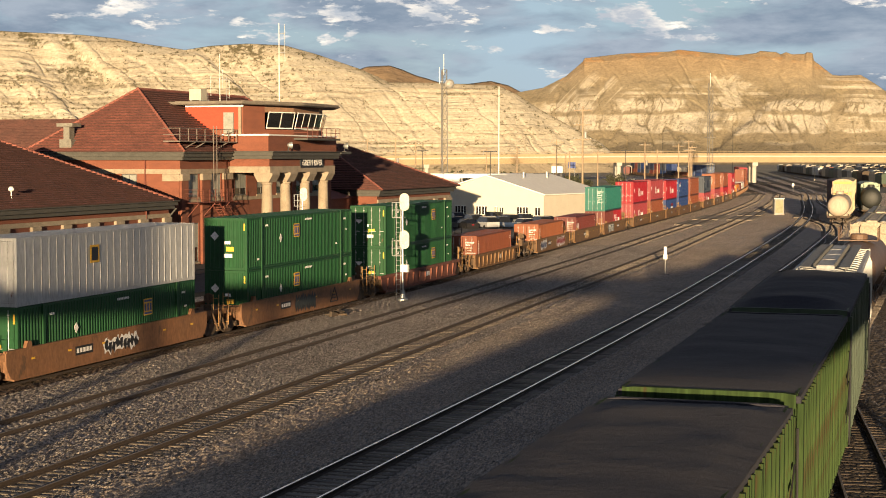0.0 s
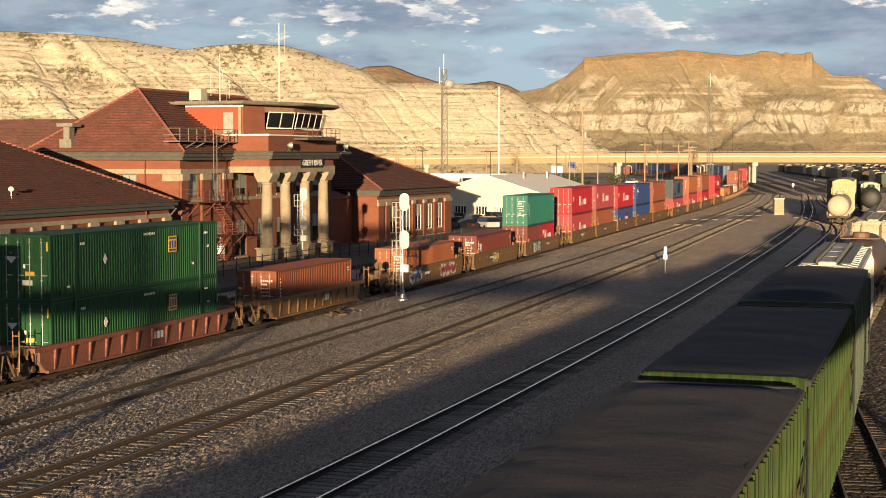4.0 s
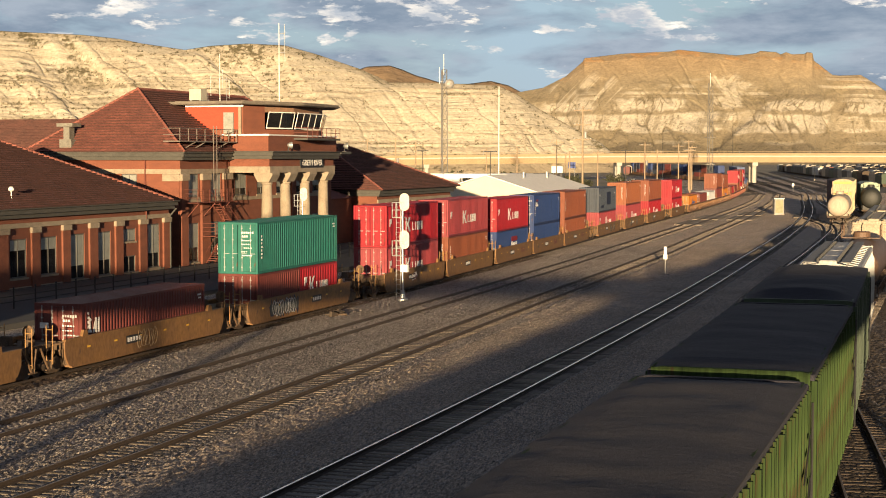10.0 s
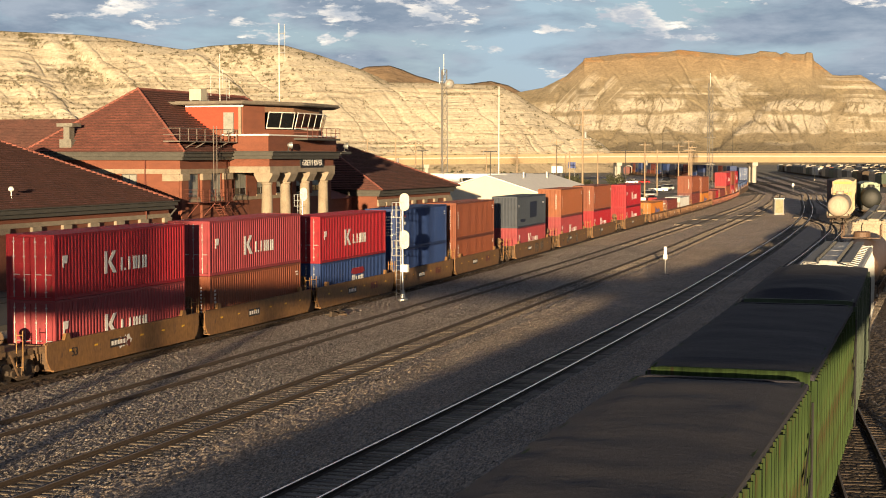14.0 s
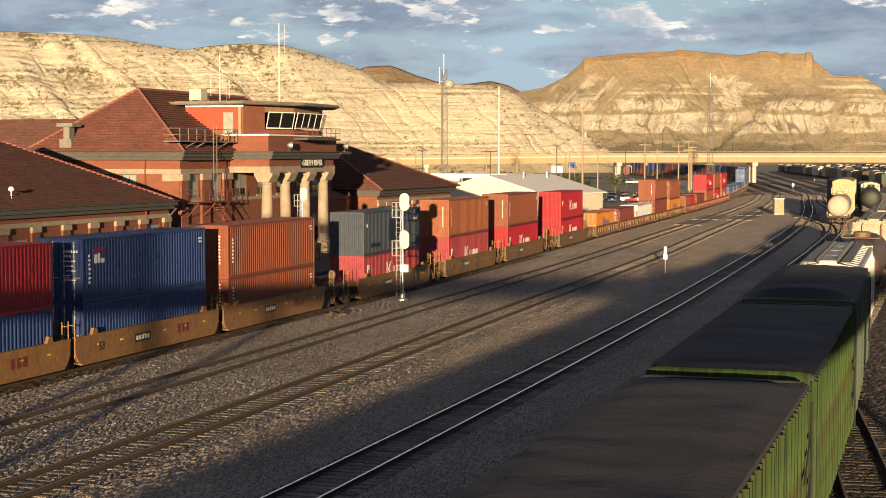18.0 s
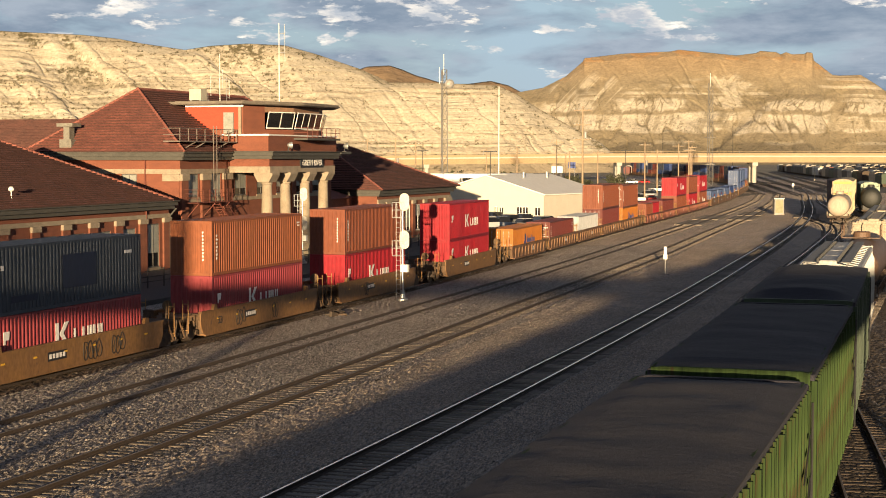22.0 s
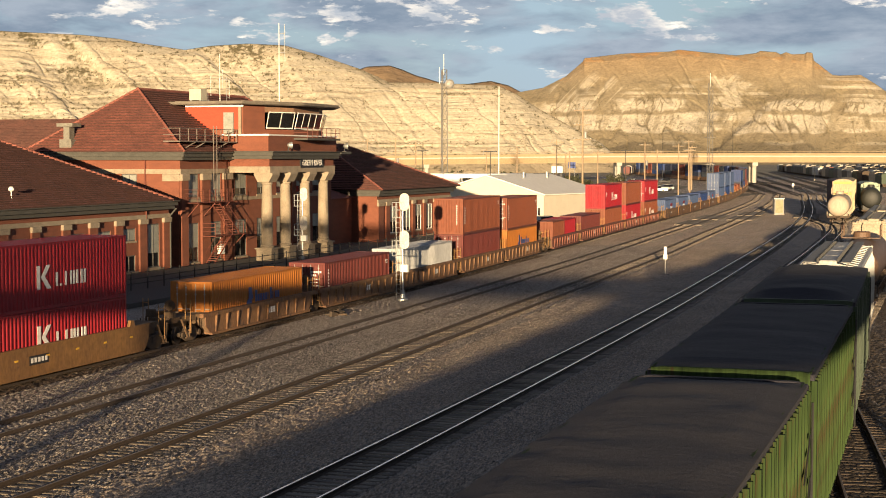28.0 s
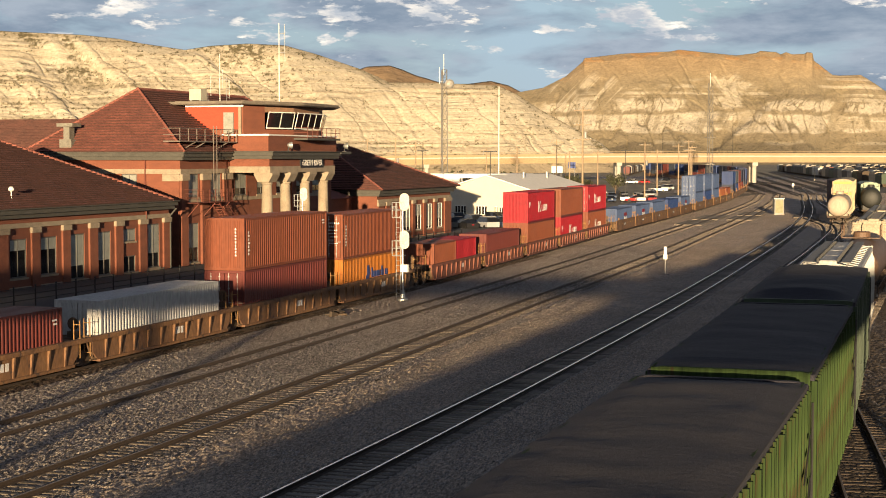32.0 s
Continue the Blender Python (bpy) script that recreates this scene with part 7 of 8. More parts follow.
scrub(bluff_points, bluff_maps, 4200, 0.1, 0.99, 0.5, "bluff_scrub", "sparse dark shrubs on the pale bluff", 4)
scrub(mesa_points, mesa_maps, 2600, 0.02, 0.7, 0.9, "mesa_scrub", "dry dark scrub on the mesa's lower slopes", 6)
BR = Vector((-85.0, 592.0, 0))


def overbridge():
    t = thing("road_bridge", "beige concrete road bridge spanning the yard", "bridge")

    def span(u0, u1, z0, z1, z2, z3, d0, d1, name, mat, label=""):
        a, b = BR + RT * u0, BR + RT * u1
        v = []
        for p, lo, hi in ((a, z0, z1), (b, z2, z3)):
            for d in (d0, d1):
                v += [p + FW * d + Vector((0, 0, lo)), p + FW * d + Vector((0, 0, hi))]
        part(name, Shape().add(v, [(0, 1, 5, 4), (2, 6, 7, 3), (1, 3, 7, 5), (0, 4, 6, 2), (0, 2, 3, 1), (4, 5, 7, 6)]), mat, t, label)

    for u0, u1, a, b in ((-230, -121, 5.0, 6.4), (-121, -50, 6.4, 7.2), (-50, 0, 7.2, 7.3), (0, 55, 7.3, 7.3), (55, 130, 7.3, 7.3)):
        span(u0, u1, a, a + 2.0, b, b + 2.0, 0.6, 11.4, "girder", BEIGE, "beige girder")
        span(u0, u1, a + 2.0, a + 2.5, b + 2.0, b + 2.5, 0.0, 12.0, "deck", CONCRETE, "concrete deck edge")
        span(u0, u1, a + 2.5, a + 3.4, b + 2.5, b + 3.4, 0.1, 0.4, "barrier", BEIGE, "beige barrier wall")
        span(u0, u1, a + 4.0, a + 4.1, b + 4.0, b + 4.1, 0.1, 0.2, "hand_rail", BEIGE)
    for u in (-121, -50, 0.0, 55, 128):
        c = BR + RT * u
        h = 7.0 if u > -60 else 6.2
        for d in (3.0, 9.0):
            q = c + FW * d
            part("pier", Shape().bar((q.x, q.y, -0.4), (q.x, q.y, h - 1.0), 0.85, 14), CONCRETE, t, "round concrete pier")
        v = [c + RT * s * 1.0 + FW * d + Vector((0, 0, z)) for s in (-1, 1) for d in (0.8, 11.2) for z in (h - 1.0, h + 0.4)]
        part("pier_cap", Shape().add(v, [(0, 1, 3, 2), (4, 6, 7, 5), (0, 4, 5, 1), (2, 3, 7, 6), (1, 5, 7, 3), (0, 2, 6, 4)]), CONCRETE, t)
    for u in (-100, -70, -28, -6, 20, 47):
        q = BR + RT * u + FW * 0.3
        part("rail_post", Shape().bar((q.x, q.y, 9.5), (q.x, q.y, 11.4), 0.09, 6), GALV, t)


overbridge()


# the footbridge on which the camera stands
def footbridge():
    t = thing("footbridge", "steel and concrete footbridge over the tracks", "bridge", at=pose(0, 0, 0, 0, 0, 19.25))
    part("deck", Shape().box(-56, 36, -2.45, 0.30, 7.42, 7.6), CONCRETE, t)
    # panels out of view; their heights step to shape the shadows they cast
    part("fence", Shape().box(-56, -25.5, -2.51, -2.45, 7.42, 9.2), GALV, t, "tall metal fence panels")
    part("fence", Shape().box(-25.5, -14, -2.51, -2.45, 7.42, 8.5), GALV, t, "metal fence panels")
    part("fence", Shape().box(-14, 3.6, -2.51, -2.45, 7.42, 8.75), GALV, t, "metal fence panels")
    part("fence", Shape().box(3.6, 36, -2.51, -2.45, 7.42, 9.5), GALV, t, "tall metal fence panels")
    part("parapet", Shape().box(-56, -25.5, 0.30, 0.36, 7.42, 9.2), GALV, t, "ribbed metal parapet")
    part("parapet", Shape().box(-25.5, -14, 0.30, 0.36, 7.42, 8.5), GALV, t, "ribbed metal parapet")
    part("parapet", Shape().box(-14, 3.6, 0.30, 0.36, 7.42, 8.7), GALV, t, "ribbed metal parapet")
    part("parapet", Shape().box(3.6, 36, 0.30, 0.36, 7.42, 9.3), GALV, t, "ribbed metal parapet")
    # unseen beam, added to cast the dark band across the depot columns
    part("stair_roof", Shape().box(-31.5, -22.0, -1.9, -0.4, 12.9, 13.9), CONCRETE, t, "unseen beam added to shade the depot columns")
    # unseen bars, added to half-block the sun on the train and left wing
    for x0, x1, z0, z1, w, gap in ((-31.4, -21.9, 8.5, 12.9, 0.06, 0.10), (-56.0, -40.5, 9.2, 12.4, 0.04, 0.115)):
        bars = Shape()
        for k in range(int((x1 - x0) / gap)):
            bars.box(x0 + k * gap, x0 + k * gap + w, 0.31, 0.34, z0, z1)
        bars.box(x0, x1, 0.29, 0.31, z0, z0 + 0.06).box(x0, x1, 0.29, 0.31, z1 - 0.06, z1)
        tagged(part("bar_screen", bars, GALV, t, "unseen upright bars added to thin the sunlight"), kind="stuff")
    # posts for the added beam, out of view as well
    for x in (-31.2, -22.3):
        part("roof_post", Shape().box(x - 0.12, x + 0.12, -1.3, -1.06, 7.6, 12.9), GALV, t)
    for x in (-54, -22.1, -19.1, 10.0, 32):
        part("pier", Shape().bar((x, -1.0, -0.3), (x, -1.0, 7.45), 0.24, 12), CONCRETE, t)


footbridge()


# ---- signals, poles, cars and small things ----
def view_at(r, d, z=0.0):
    """A place r metres right of the view's axis and d metres along it."""
    q = FW * d + RT * r
    return Vector((q.x, q.y, z))


def capsule(w, h, z, y0, y1):
    """An upright rounded signal target, facing along y."""
    n = 10
    r = w / 2
    ring = [(r * math.cos(math.pi * i / n), z + h - r + r * math.sin(math.pi * i / n)) for i in range(n + 1)]
    ring += [(-r * math.cos(math.pi * i / n), z + r - r * math.sin(math.pi * i / n)) for i in range(n + 1)]
    return Shape().prism(ring, y0, y1, "y")


TARGETW = material("signal_target_paint", (0.58, 0.54, 0.47), 0.7, second=(0.42, 0.38, 0.32), scale=2.0, amount=0.5, fine=14)


def mast_signal(x, y, h, base, label):
    t = thing("rail_signal", label, "railway signal", at=pose(x, y, base))
    part("pole", Shape().bar((0, 0, 0.3), (0, 0, h - 0.5), 0.075, 10), GALV, t)
    part("base", Shape().lathe([(0.36, 0), (0.36, 0.18), (0.2, 0.28), (0.13, 0.75)], 12), GALV, t)
    for z, w, hh in ((h - 1.18, 0.68, 1.18), (h - 3.75, 0.68, 1.25)):
        target = part("target", capsule(w, hh, z, -0.10, -0.06), TARGETW, t, "white oval signal target", at=pose(0.16, 0, 0))
        part("housing", Shape().box(-0.16, 0.16, -0.06, 0.25, z + 0.15, z + hh - 0.2, 0.03), BLACKM, target)
        cage = Shape()
        for px_ in (-0.62, -0.28):
            for py in (-0.35, 0.35):
                cage.bar((px_, py, z - 0.45), (px_, py, z + 0.55), 0.025, 6)
        for zz in (z - 0.45, z + 0.05, z + 0.55):
            for py in (-0.35, 0.35):
                cage.bar((-0.62, py, zz), (0.1, py, zz), 0.022, 6)
            cage.bar((-0.62, -0.35, zz), (-0.62, 0.35, zz), 0.022, 6)
        cage.box(-0.62, 0.1, -0.35, 0.35, z - 0.48, z - 0.45)
        tagged(part("work_cage", cage, GALV, t, "galvanised work cage"), kind="stuff")
    lad = Shape()
    for x_ in (-0.5, -0.2):
        lad.bar((x_, 0.1, 0.2), (x_, 0.1, h - 1.6), 0.02, 6)
    for z in np.arange(0.5, h - 1.6, 0.32):
        lad.bar((-0.5, 0.1, z), (-0.2, 0.1, z), 0.014, 6)
    part("ladder", lad, GALV, t)
    part("relay_box", Shape().box(-0.1, 0.42, -0.2, 0.15, 2.0, 2.5, 0.02), WHITEP, t)


mast_signal(-37.9, 100.3, 7.3, -0.22, "white backed mast signal with ladder and cages beside the track")
mast_signal(-57.9, 128.3, 6.7, 0.1, "white backed mast signal before the depot columns")

stand = thing("switch_stand", "thin post with white target box between the tracks", "switch stand", at=pose(-26.0, 130.2, -0.22))
part("post", Shape().bar((0, 0, 0), (0, 0, 1.3), 0.04, 8), GALV, stand)
part("target", Shape().box(-0.17, 0.17, -0.06, 0.06, 1.3, 1.72, 0.03).box(-0.12, 0.12, -0.06, 0.06, 1.72, 2.35, 0.03), WHITEP, stand, "white painted target")
part("foot", Shape().box(-0.3, 0.3, -0.25, 0.25, 0, 0.06), BLACKM, stand)
stand2 = thing("switch_stand", "small white target on a post beside the curved track", "switch stand", at=pose(-53.4, 443.0, -0.22))
part("post", Shape().bar((0, 0, 0), (0, 0, 2.0), 0.06, 8), GALV, stand2)
part("target", Shape().box(-0.3, 0.3, -0.06, 0.06, 1.6, 2.4, 0.03), WHITEP, stand2)

CABINET = material("cabinet_grey", (0.24, 0.24, 0.22), 0.6, scale=1.5, amount=0.5, fine=12)
cab_ = thing("relay_cabinet", "grey-white equipment cabinet with stained door beside the curve", "equipment cabinet", at=pose(-34.9, 271.0, -0.22, 0, 0, 19))
part("body", Shape().box(-0.8, 0.8, 0, 1.6, 0.1, 2.65, 0.03), CABINET, cab_)
part("door", Shape().box(-0.62, 0.62, -0.04, -0.005, 0.3, 2.4), material("cabinet_door", (0.26, 0.25, 0.14), 0.6, second=(0.13, 0.13, 0.07), scale=2, amount=0.8), cab_, "stained yellowish door")
part("roof", Shape().box(-0.9, 0.9, -0.1, 1.7, 2.65, 2.75, 0.02), GALV, cab_)
part("footing", Shape().box(-0.85, 0.85, -0.05, 1.65, 0, 0.1), CONCRETE, cab_)


# white metal building
def metal_building():
    t = thing("metal_building", "low white metal building with a shallow gable roof", "building", at=pose(-70.2, 220.5, -0.16, 0, 0, -14))
    W, L, e, r = 9.4, 18.0, 4.3, 6.9
    siding = material("white_siding", (0.60, 0.55, 0.45), 0.6, scale=1.0, amount=0.15, fine=8, fine_amount=0.08)
    wins = [(3.9, 4.7, 1.3, 2.5), (4.9, 5.7, 1.3, 2.5), (7.5, 8.3, 1.3, 2.5), (8.5, 9.3, 1.3, 2.5), (10.6, 11.2, 0.1, 2.5), (11.5, 12.1, 0.1, 2.4), (14.4, 15.2, 1.3, 2.5), (15.4, 16.2, 1.3, 2.5), (17.4, 18.2, 1.3, 2.5)]
    part("front_wall", wall_with(2 * W, 0, e, wins, 0.2), siding, t, at=pose(-W, 0, 0))
    for k, (a, b, c, d) in enumerate(wins):
        at = pose(-W, 0, 0)
        w = part("door" if k in (4, 5) else "window", Shape().box(a, b, 0.06, 0.12, c, d), GLASS if k != 4 else BLIND, t, "dark glazed opening", at=at)
        part("frame", Shape().box(a, b, 0.0, 0.06, d - 0.08, d).box((a + b) / 2 - 0.05, (a + b) / 2 + 0.05, 0.0, 0.06, c, d - 0.08), WHITEP, w)
    part("gable", Shape().prism([(-W, e), (W, e), (0, r)], 0, 0.2, "y"), siding, t)
    part("side_wall", Shape().box(W - 0.2, W, 0.2, L, 0, e).box(-W, -W + 0.2, 0.2, L, 0, e).box(-W + 0.2, W - 0.2, L - 0.2, L, 0, e), siding, t)
    for sx in (-1, 1):
        sh = Shape().prism([(0, r), (sx * (W + 0.5), e - 0.12), (sx * (W + 0.5), e + 0.03), (0, r + 0.15)], -0.5, L + 0.5, "y")
        part("roof", sh, material("white_roof", (0.86, 0.83, 0.75), 0.5, scale=1.0, amount=0.15, fine=8, fine_amount=0.08), t, "white ribbed metal roof")
    part("plinth", wall_with(2 * W, 0, 1.1, [(10.6, 11.2, 0.1, 1.1), (11.5, 12.1, 0.1, 1.1)], 0.02), material("brown_base", (0.16, 0.115, 0.085), 0.8), t, "brown base course", at=pose(-W, -0.023, 0))
    for y in (7.0, 14.0):
        part("roof_pipe", Shape().bar((2.0, y, 6.0), (2.0, y, 7.4), 0.2, 10), GALV, t)


metal_building()
shed = thing("loading_shed", "long pale flat-roofed shed with an open bay", "building", at=Matrix.Translation(view_at(6, 300, -0.16)))
part("roof", Shape().box(-11, 8, 0, 12, 5.6, 6.4), WHITEP, shed)
part("back_wall", Shape().box(-11, 8, 11.6, 12, 0, 5.6).box(-11, -3, 0, 0.3, 0, 5.6), WHITEP, shed)
for x in (-2.8, 2.4, 7.6):
    part("post", Shape().box(x, x + 0.3, 0.1, 0.4, 0, 5.6), GALV, shed)

CARP = [("silver", (0.40, 0.41, 0.42)), ("white", (0.72, 0.72, 0.71)), ("dark blue", (0.03, 0.05, 0.10)), ("black", (0.02, 0.02, 0.022)), ("red", (0.35, 0.02, 0.02)), ("grey", (0.14, 0.15, 0.15))]


def car_body(kind):
    """Side outline of a car's body, swept across with its upper part drawn in."""
    if kind == "pickup":
        low = [(-2.6, 0.45), (2.6, 0.45), (2.65, 0.9), (0.4, 1.05), (-2.65, 1.05)]
        top = [(0.9, 1.05), (0.6, 1.72), (-0.7, 1.75), (-0.85, 1.05)]
    elif kind == "suv":
        low = [(-2.3, 0.42), (2.25, 0.42), (2.3, 0.85), (1.2, 1.02), (-2.3, 1.08)]
        top = [(1.15, 1.02), (0.45, 1.68), (-1.9, 1.70), (-2.25, 1.08)]
    else:
        low = [(-2.25, 0.35), (2.25, 0.35), (2.28, 0.7), (1.1, 0.92), (-2.25, 0.95)]
        top = [(1.0, 0.92), (0.2, 1.42), (-1.1, 1.44), (-1.9, 0.95)]
    return low, top


def car(x, y, z, turn, kind, colour):
    name, rgb = CARP[colour]
    pm = material("car_" + name, rgb, 0.3, 0.1, second=tuple(c * 0.85 for c in rgb), scale=2, amount=0.3, fine=10, fine_amount=0.05)
    t = thing({"pickup": "pickup_truck", "suv": "suv", "sedan": "car"}[kind], name + " parked " + {"pickup": "pickup truck", "suv": "sport utility vehicle", "sedan": "sedan car"}[kind] + " on the asphalt", "car", at=pose(x, y, z, 0, 0, turn), group="parked cars")
    low, top = car_body(kind)
    part("body", kept((kind, "low"), lambda: Shape().prism(low, -0.9, 0.9, "x").mesh("body")), pm, t)

    def cabin(scale, lift):
        sh = Shape().prism(top, -0.84, 0.84, "x")
        zt = max(q[1] for q in top)
        sh.v = [(a * (0.84 if c > zt - 0.2 else 1.0) * scale, b * scale, c + lift) for a, b, c in sh.v]
        return sh.mesh("cabin")
    part("glasshouse", kept((kind, "glass"), lambda: cabin(1.0, 0)), GLASS, t, "dark car windows")
    zt = max(q[1] for q in top)
    part("roof_panel", kept((kind, "roof"), lambda: Shape().box(-0.7, 0.7, top[2][0], top[1][0], zt - 0.03, zt + 0.03, 0.02).mesh("roof_panel")), pm, t)
    wheel = kept("carwheel", lambda: Shape().lathe([(0.1, -0.11), (0.33, -0.11), (0.34, 0), (0.33, 0.11), (0.1, 0.11)], 16, axis="x").mesh("wheel"))
    for sx in (-0.82, 0.82):
        for yy in (-1.42, 1.42):
            part("wheel", wheel, BLACKM, t, at=pose(sx, yy, 0.34))
    for yy, m in ((2.2, WHITEP), (-2.27, PAINTS["red"])):
        for sx in (-0.62, 0.62):
            part("lamp", kept(("lamp", yy, kind), lambda: Shape().box(-0.16, 0.16, yy, yy + 0.09, 0.68, 0.82).mesh("lamp")), m, t)


rnd = random.Random(21)
for k in range(17):
    q = view_at(0.4 + (k % 6) * 2.55 + (k // 6) * 0.9 + rnd.uniform(-0.3, 0.3), 210 + (k // 6) * 8.5 + (k % 6) * 0.6 + rnd.uniform(-0.5, 0.5))
    car(q.x, q.y, -0.16, 19 + (24 if k < 12 else 200) + rnd.uniform(-5, 5), ("suv", "sedan", "suv", "pickup", "sedan", "suv", "sedan")[k % 7], (5, 3, 0, 2, 1, 5, 3, 2, 0, 5, 1, 3, 5)[k % 13])
for r, d, turn, kind, c in ((40.6, 338, 100, "sedan", 4), (47.5, 372, 60, "suv", 0), (66.0, 560, 95, "suv", 1), (71.0, 566, 100, "sedan", 4), (79.0, 570, 92, "suv", 3), (58.0, 430, 80, "pickup", 0), (52.0, 400, 20, "sedan", 2), (63.0, 452, 100, "suv", 0)):
    q = view_at(r, d)
    car(q.x, q.y, -0.16, turn + 19, kind, c)
for k in range(16):
    q = view_at(24 + (k % 8) * 2.9 + rnd.uniform(-0.4, 0.4), 338 + (k // 8) * 26 + rnd.uniform(-2, 2))
    car(q.x, q.y, -0.16, 19 + rnd.choice((0, 180)) + rnd.uniform(-6, 6), rnd.choice(("suv", "sedan", "pickup")), rnd.randrange(6))

WOOD = material("pole_wood", (0.33, 0.25, 0.165), 0.9, second=(0.20, 0.15, 0.10), scale=1.5, amount=0.7, fine=14, stretch=(4, 4, 0.4))
POLEGREY = material("pole_grey", (0.30, 0.29, 0.27), 0.6, 0.3, scale=2)


def utility_pole(r, d, h, arms=1):
    q = view_at(r, d, -0.3)
    t = thing("utility_pole", "weathered wooden utility pole with crossarms", "utility pole", at=Matrix.Translation(q) @ pose(0, 0, 0, 0, 0, 19 + (r * 7) % 40 - 20), group="utility poles")
    part("pole", Shape().bar((0, 0, 0), (0, 0, h), 0.19, 8, 0.12), WOOD, t)
    for k in range(arms):
        z = h - 0.7 - k * 2.4
        a = part("crossarm", Shape().box(-1.5, 1.5, -0.08, 0.08, z, z + 0.16), WOOD, t)
        for x in (-1.35, -0.7, 0.7, 1.35):
            part("insulator", kept("insul", lambda: Shape().lathe([(0.03, 0), (0.07, 0.05), (0.07, 0.16), (0.03, 0.22)], 8).mesh("insulator")), GALV, a, at=pose(x, 0, z + 0.16))
    if arms > 1:
        part("transformer", Shape().lathe([(0.28, h - 5.2), (0.28, h - 4.2), (0.2, h - 4.1)], 12, at=(0.45, 0, 0)), POLEGREY, t)


for r, d, h, a in ((22.9, 262, 18.0, 3), (-9.5, 320, 13.5, 2), (-6.0, 350, 13.0, 1), (16, 345, 11.8, 1), (24.5, 345, 13.5, 1), (29.5, 372, 11.0, 1), (38, 392, 11.3, 1), (45.5, 360, 13.0, 2), (53.0, 395, 11.5, 1),
                   (59, 400, 13.0, 1), (65, 420, 12.0, 1), (70, 455, 14.6, 2), (72, 462, 13.0, 1), (33, 430, 10.5, 1), (11, 405, 11.8, 1), (-18, 380, 14, 2)):
    utility_pole(r, d, h, a)


def lamp_post(r, d, h, label, white=False, heads=2):
    q = view_at(r, d, -0.2)
    t = thing("street_lamp", label, "street lamp", at=Matrix.Translation(q) @ pose(0, 0, 0, 0, 0, 19), group="yard lamps")
    part("pole", Shape().bar((0, 0, 0), (0, 0, h), 0.09, 8, 0.06), WHITEP if white else BLACKM, t)
    part("footing", Shape().lathe([(0.3, 0), (0.3, 0.5)], 12), CONCRETE, t)
    for k in range(heads):
        s = -1 if k else 1
        part("lamp_head", Shape().box(min(0, s * 1.0), max(0, s * 1.0), -0.2, 0.2, h - 0.05, h + 0.12, 0.02), BLACKM, t)


lamp_post(7.0, 236, 10.4, "dark double-headed car park lamp")
lamp_post(-3.4, 268, 10.6, "dark double-headed car park lamp")
lamp_post(23.5, 330, 12.0, "dark double-headed car park lamp")
lamp_post(40.0, 350, 11.0, "dark double-headed car park lamp")
lamp_post(8.25, 236, 20.0, "tall slim white flagpole before the white building", True, 0)
lamp_post(116, 640, 29.0, "very tall grey yard light mast", False, 2)
lamp_post(149, 640, 18.6, "tall yard light pole beyond the bridge", False, 1)
lamp_post(88, 640, 19.5, "tall thin pole beyond the bridge", False, 0)


TOWERGREY = material("tower_steel", (0.17, 0.165, 0.155), 0.6, 0.4, scale=2, fine=10)


def lattice_tower(r, d, h, w, label, dish=None):
    q = view_at(r, d, -0.2)
    t = thing("lattice_tower", label, "radio tower", at=Matrix.Translation(q) @ pose(0, 0, 0, 0, 0, 31), group="radio towers")
    cs = [(math.cos(math.tau * k / 3) * w / 2, math.sin(math.tau * k / 3) * w / 2) for k in range(3)]
    for c in cs:
        part("leg", Shape().bar((*c, 0), (c[0] * 0.75, c[1] * 0.75, h), 0.10, 6), TOWERGREY, t)
    sh = Shape()
    n = int(h / (w * 0.9))
    for k in range(n):
        za, zb = h * k / n, h * (k + 1) / n
        fa, fb = 1 - 0.25 * k / n, 1 - 0.25 * (k + 1) / n
        for i in range(3):
            a, b = cs[i], cs[(i + 1) % 3]
            sh.bar((a[0] * fa, a[1] * fa, za), (b[0] * fb, b[1] * fb, zb), 0.055, 4)
            sh.bar((a[0] * fb, a[1] * fb, zb), (b[0] * fb, b[1] * fb, zb), 0.045, 4)
    tagged(part("bracing", sh, TOWERGREY, t), kind="stuff")
    part("top_mast", Shape().bar((0, 0, h - 1), (0, 0, h + 3.2), 0.06, 6), WHITEP, t)
    part("platform", Shape().box(-w * 0.6, w * 0.6, -w * 0.6, w * 0.6, h * 0.48, h * 0.48 + 0.12), POLEGREY, t)
    if dish:
        part("dish", Shape().lathe([(0.05, 0), (0.6, 0.08), (0.95, 0.35), (0.98, 0.37)], 18, axis="y", at=(1.2, -0.6, dish)), POLEGREY, t, "round grey dish")
        part("side_antenna", Shape().bar((-0.9, 0, h - 3), (-0.9, 0, h + 0.5), 0.07, 6).bar((-0.9, 0, h - 2.5), (0, 0, h - 2.5), 0.04, 6), WHITEP, t)


lattice_tower(0.15, 330, 27.5, 1.7, "grey lattice radio tower with a dish and whips", 24.6)
lattice_tower(83.5, 500, 32.5, 2.2, "tall lattice radio tower beside the yard")


def billboard(r, d, w, h, z, mat, label):
    q = view_at(r, d, -0.2)
    t = thing("billboard", label, "sign", at=Matrix.Translation(q) @ pose(0, 0, 0, 0, 0, 19))
    part("panel", Shape().box(-w / 2, w / 2, -0.1, 0.1, z, z + h), mat, t)
    for x in (-w * 0.35, w * 0.35):
        part("post", Shape().bar((x, 0, 0), (x, 0, z), 0.1, 6), POLEGREY, t)


billboard(28.6, 400, 2.8, 1.6, 5.6, WHITEP, "blank white roadside sign on two posts")
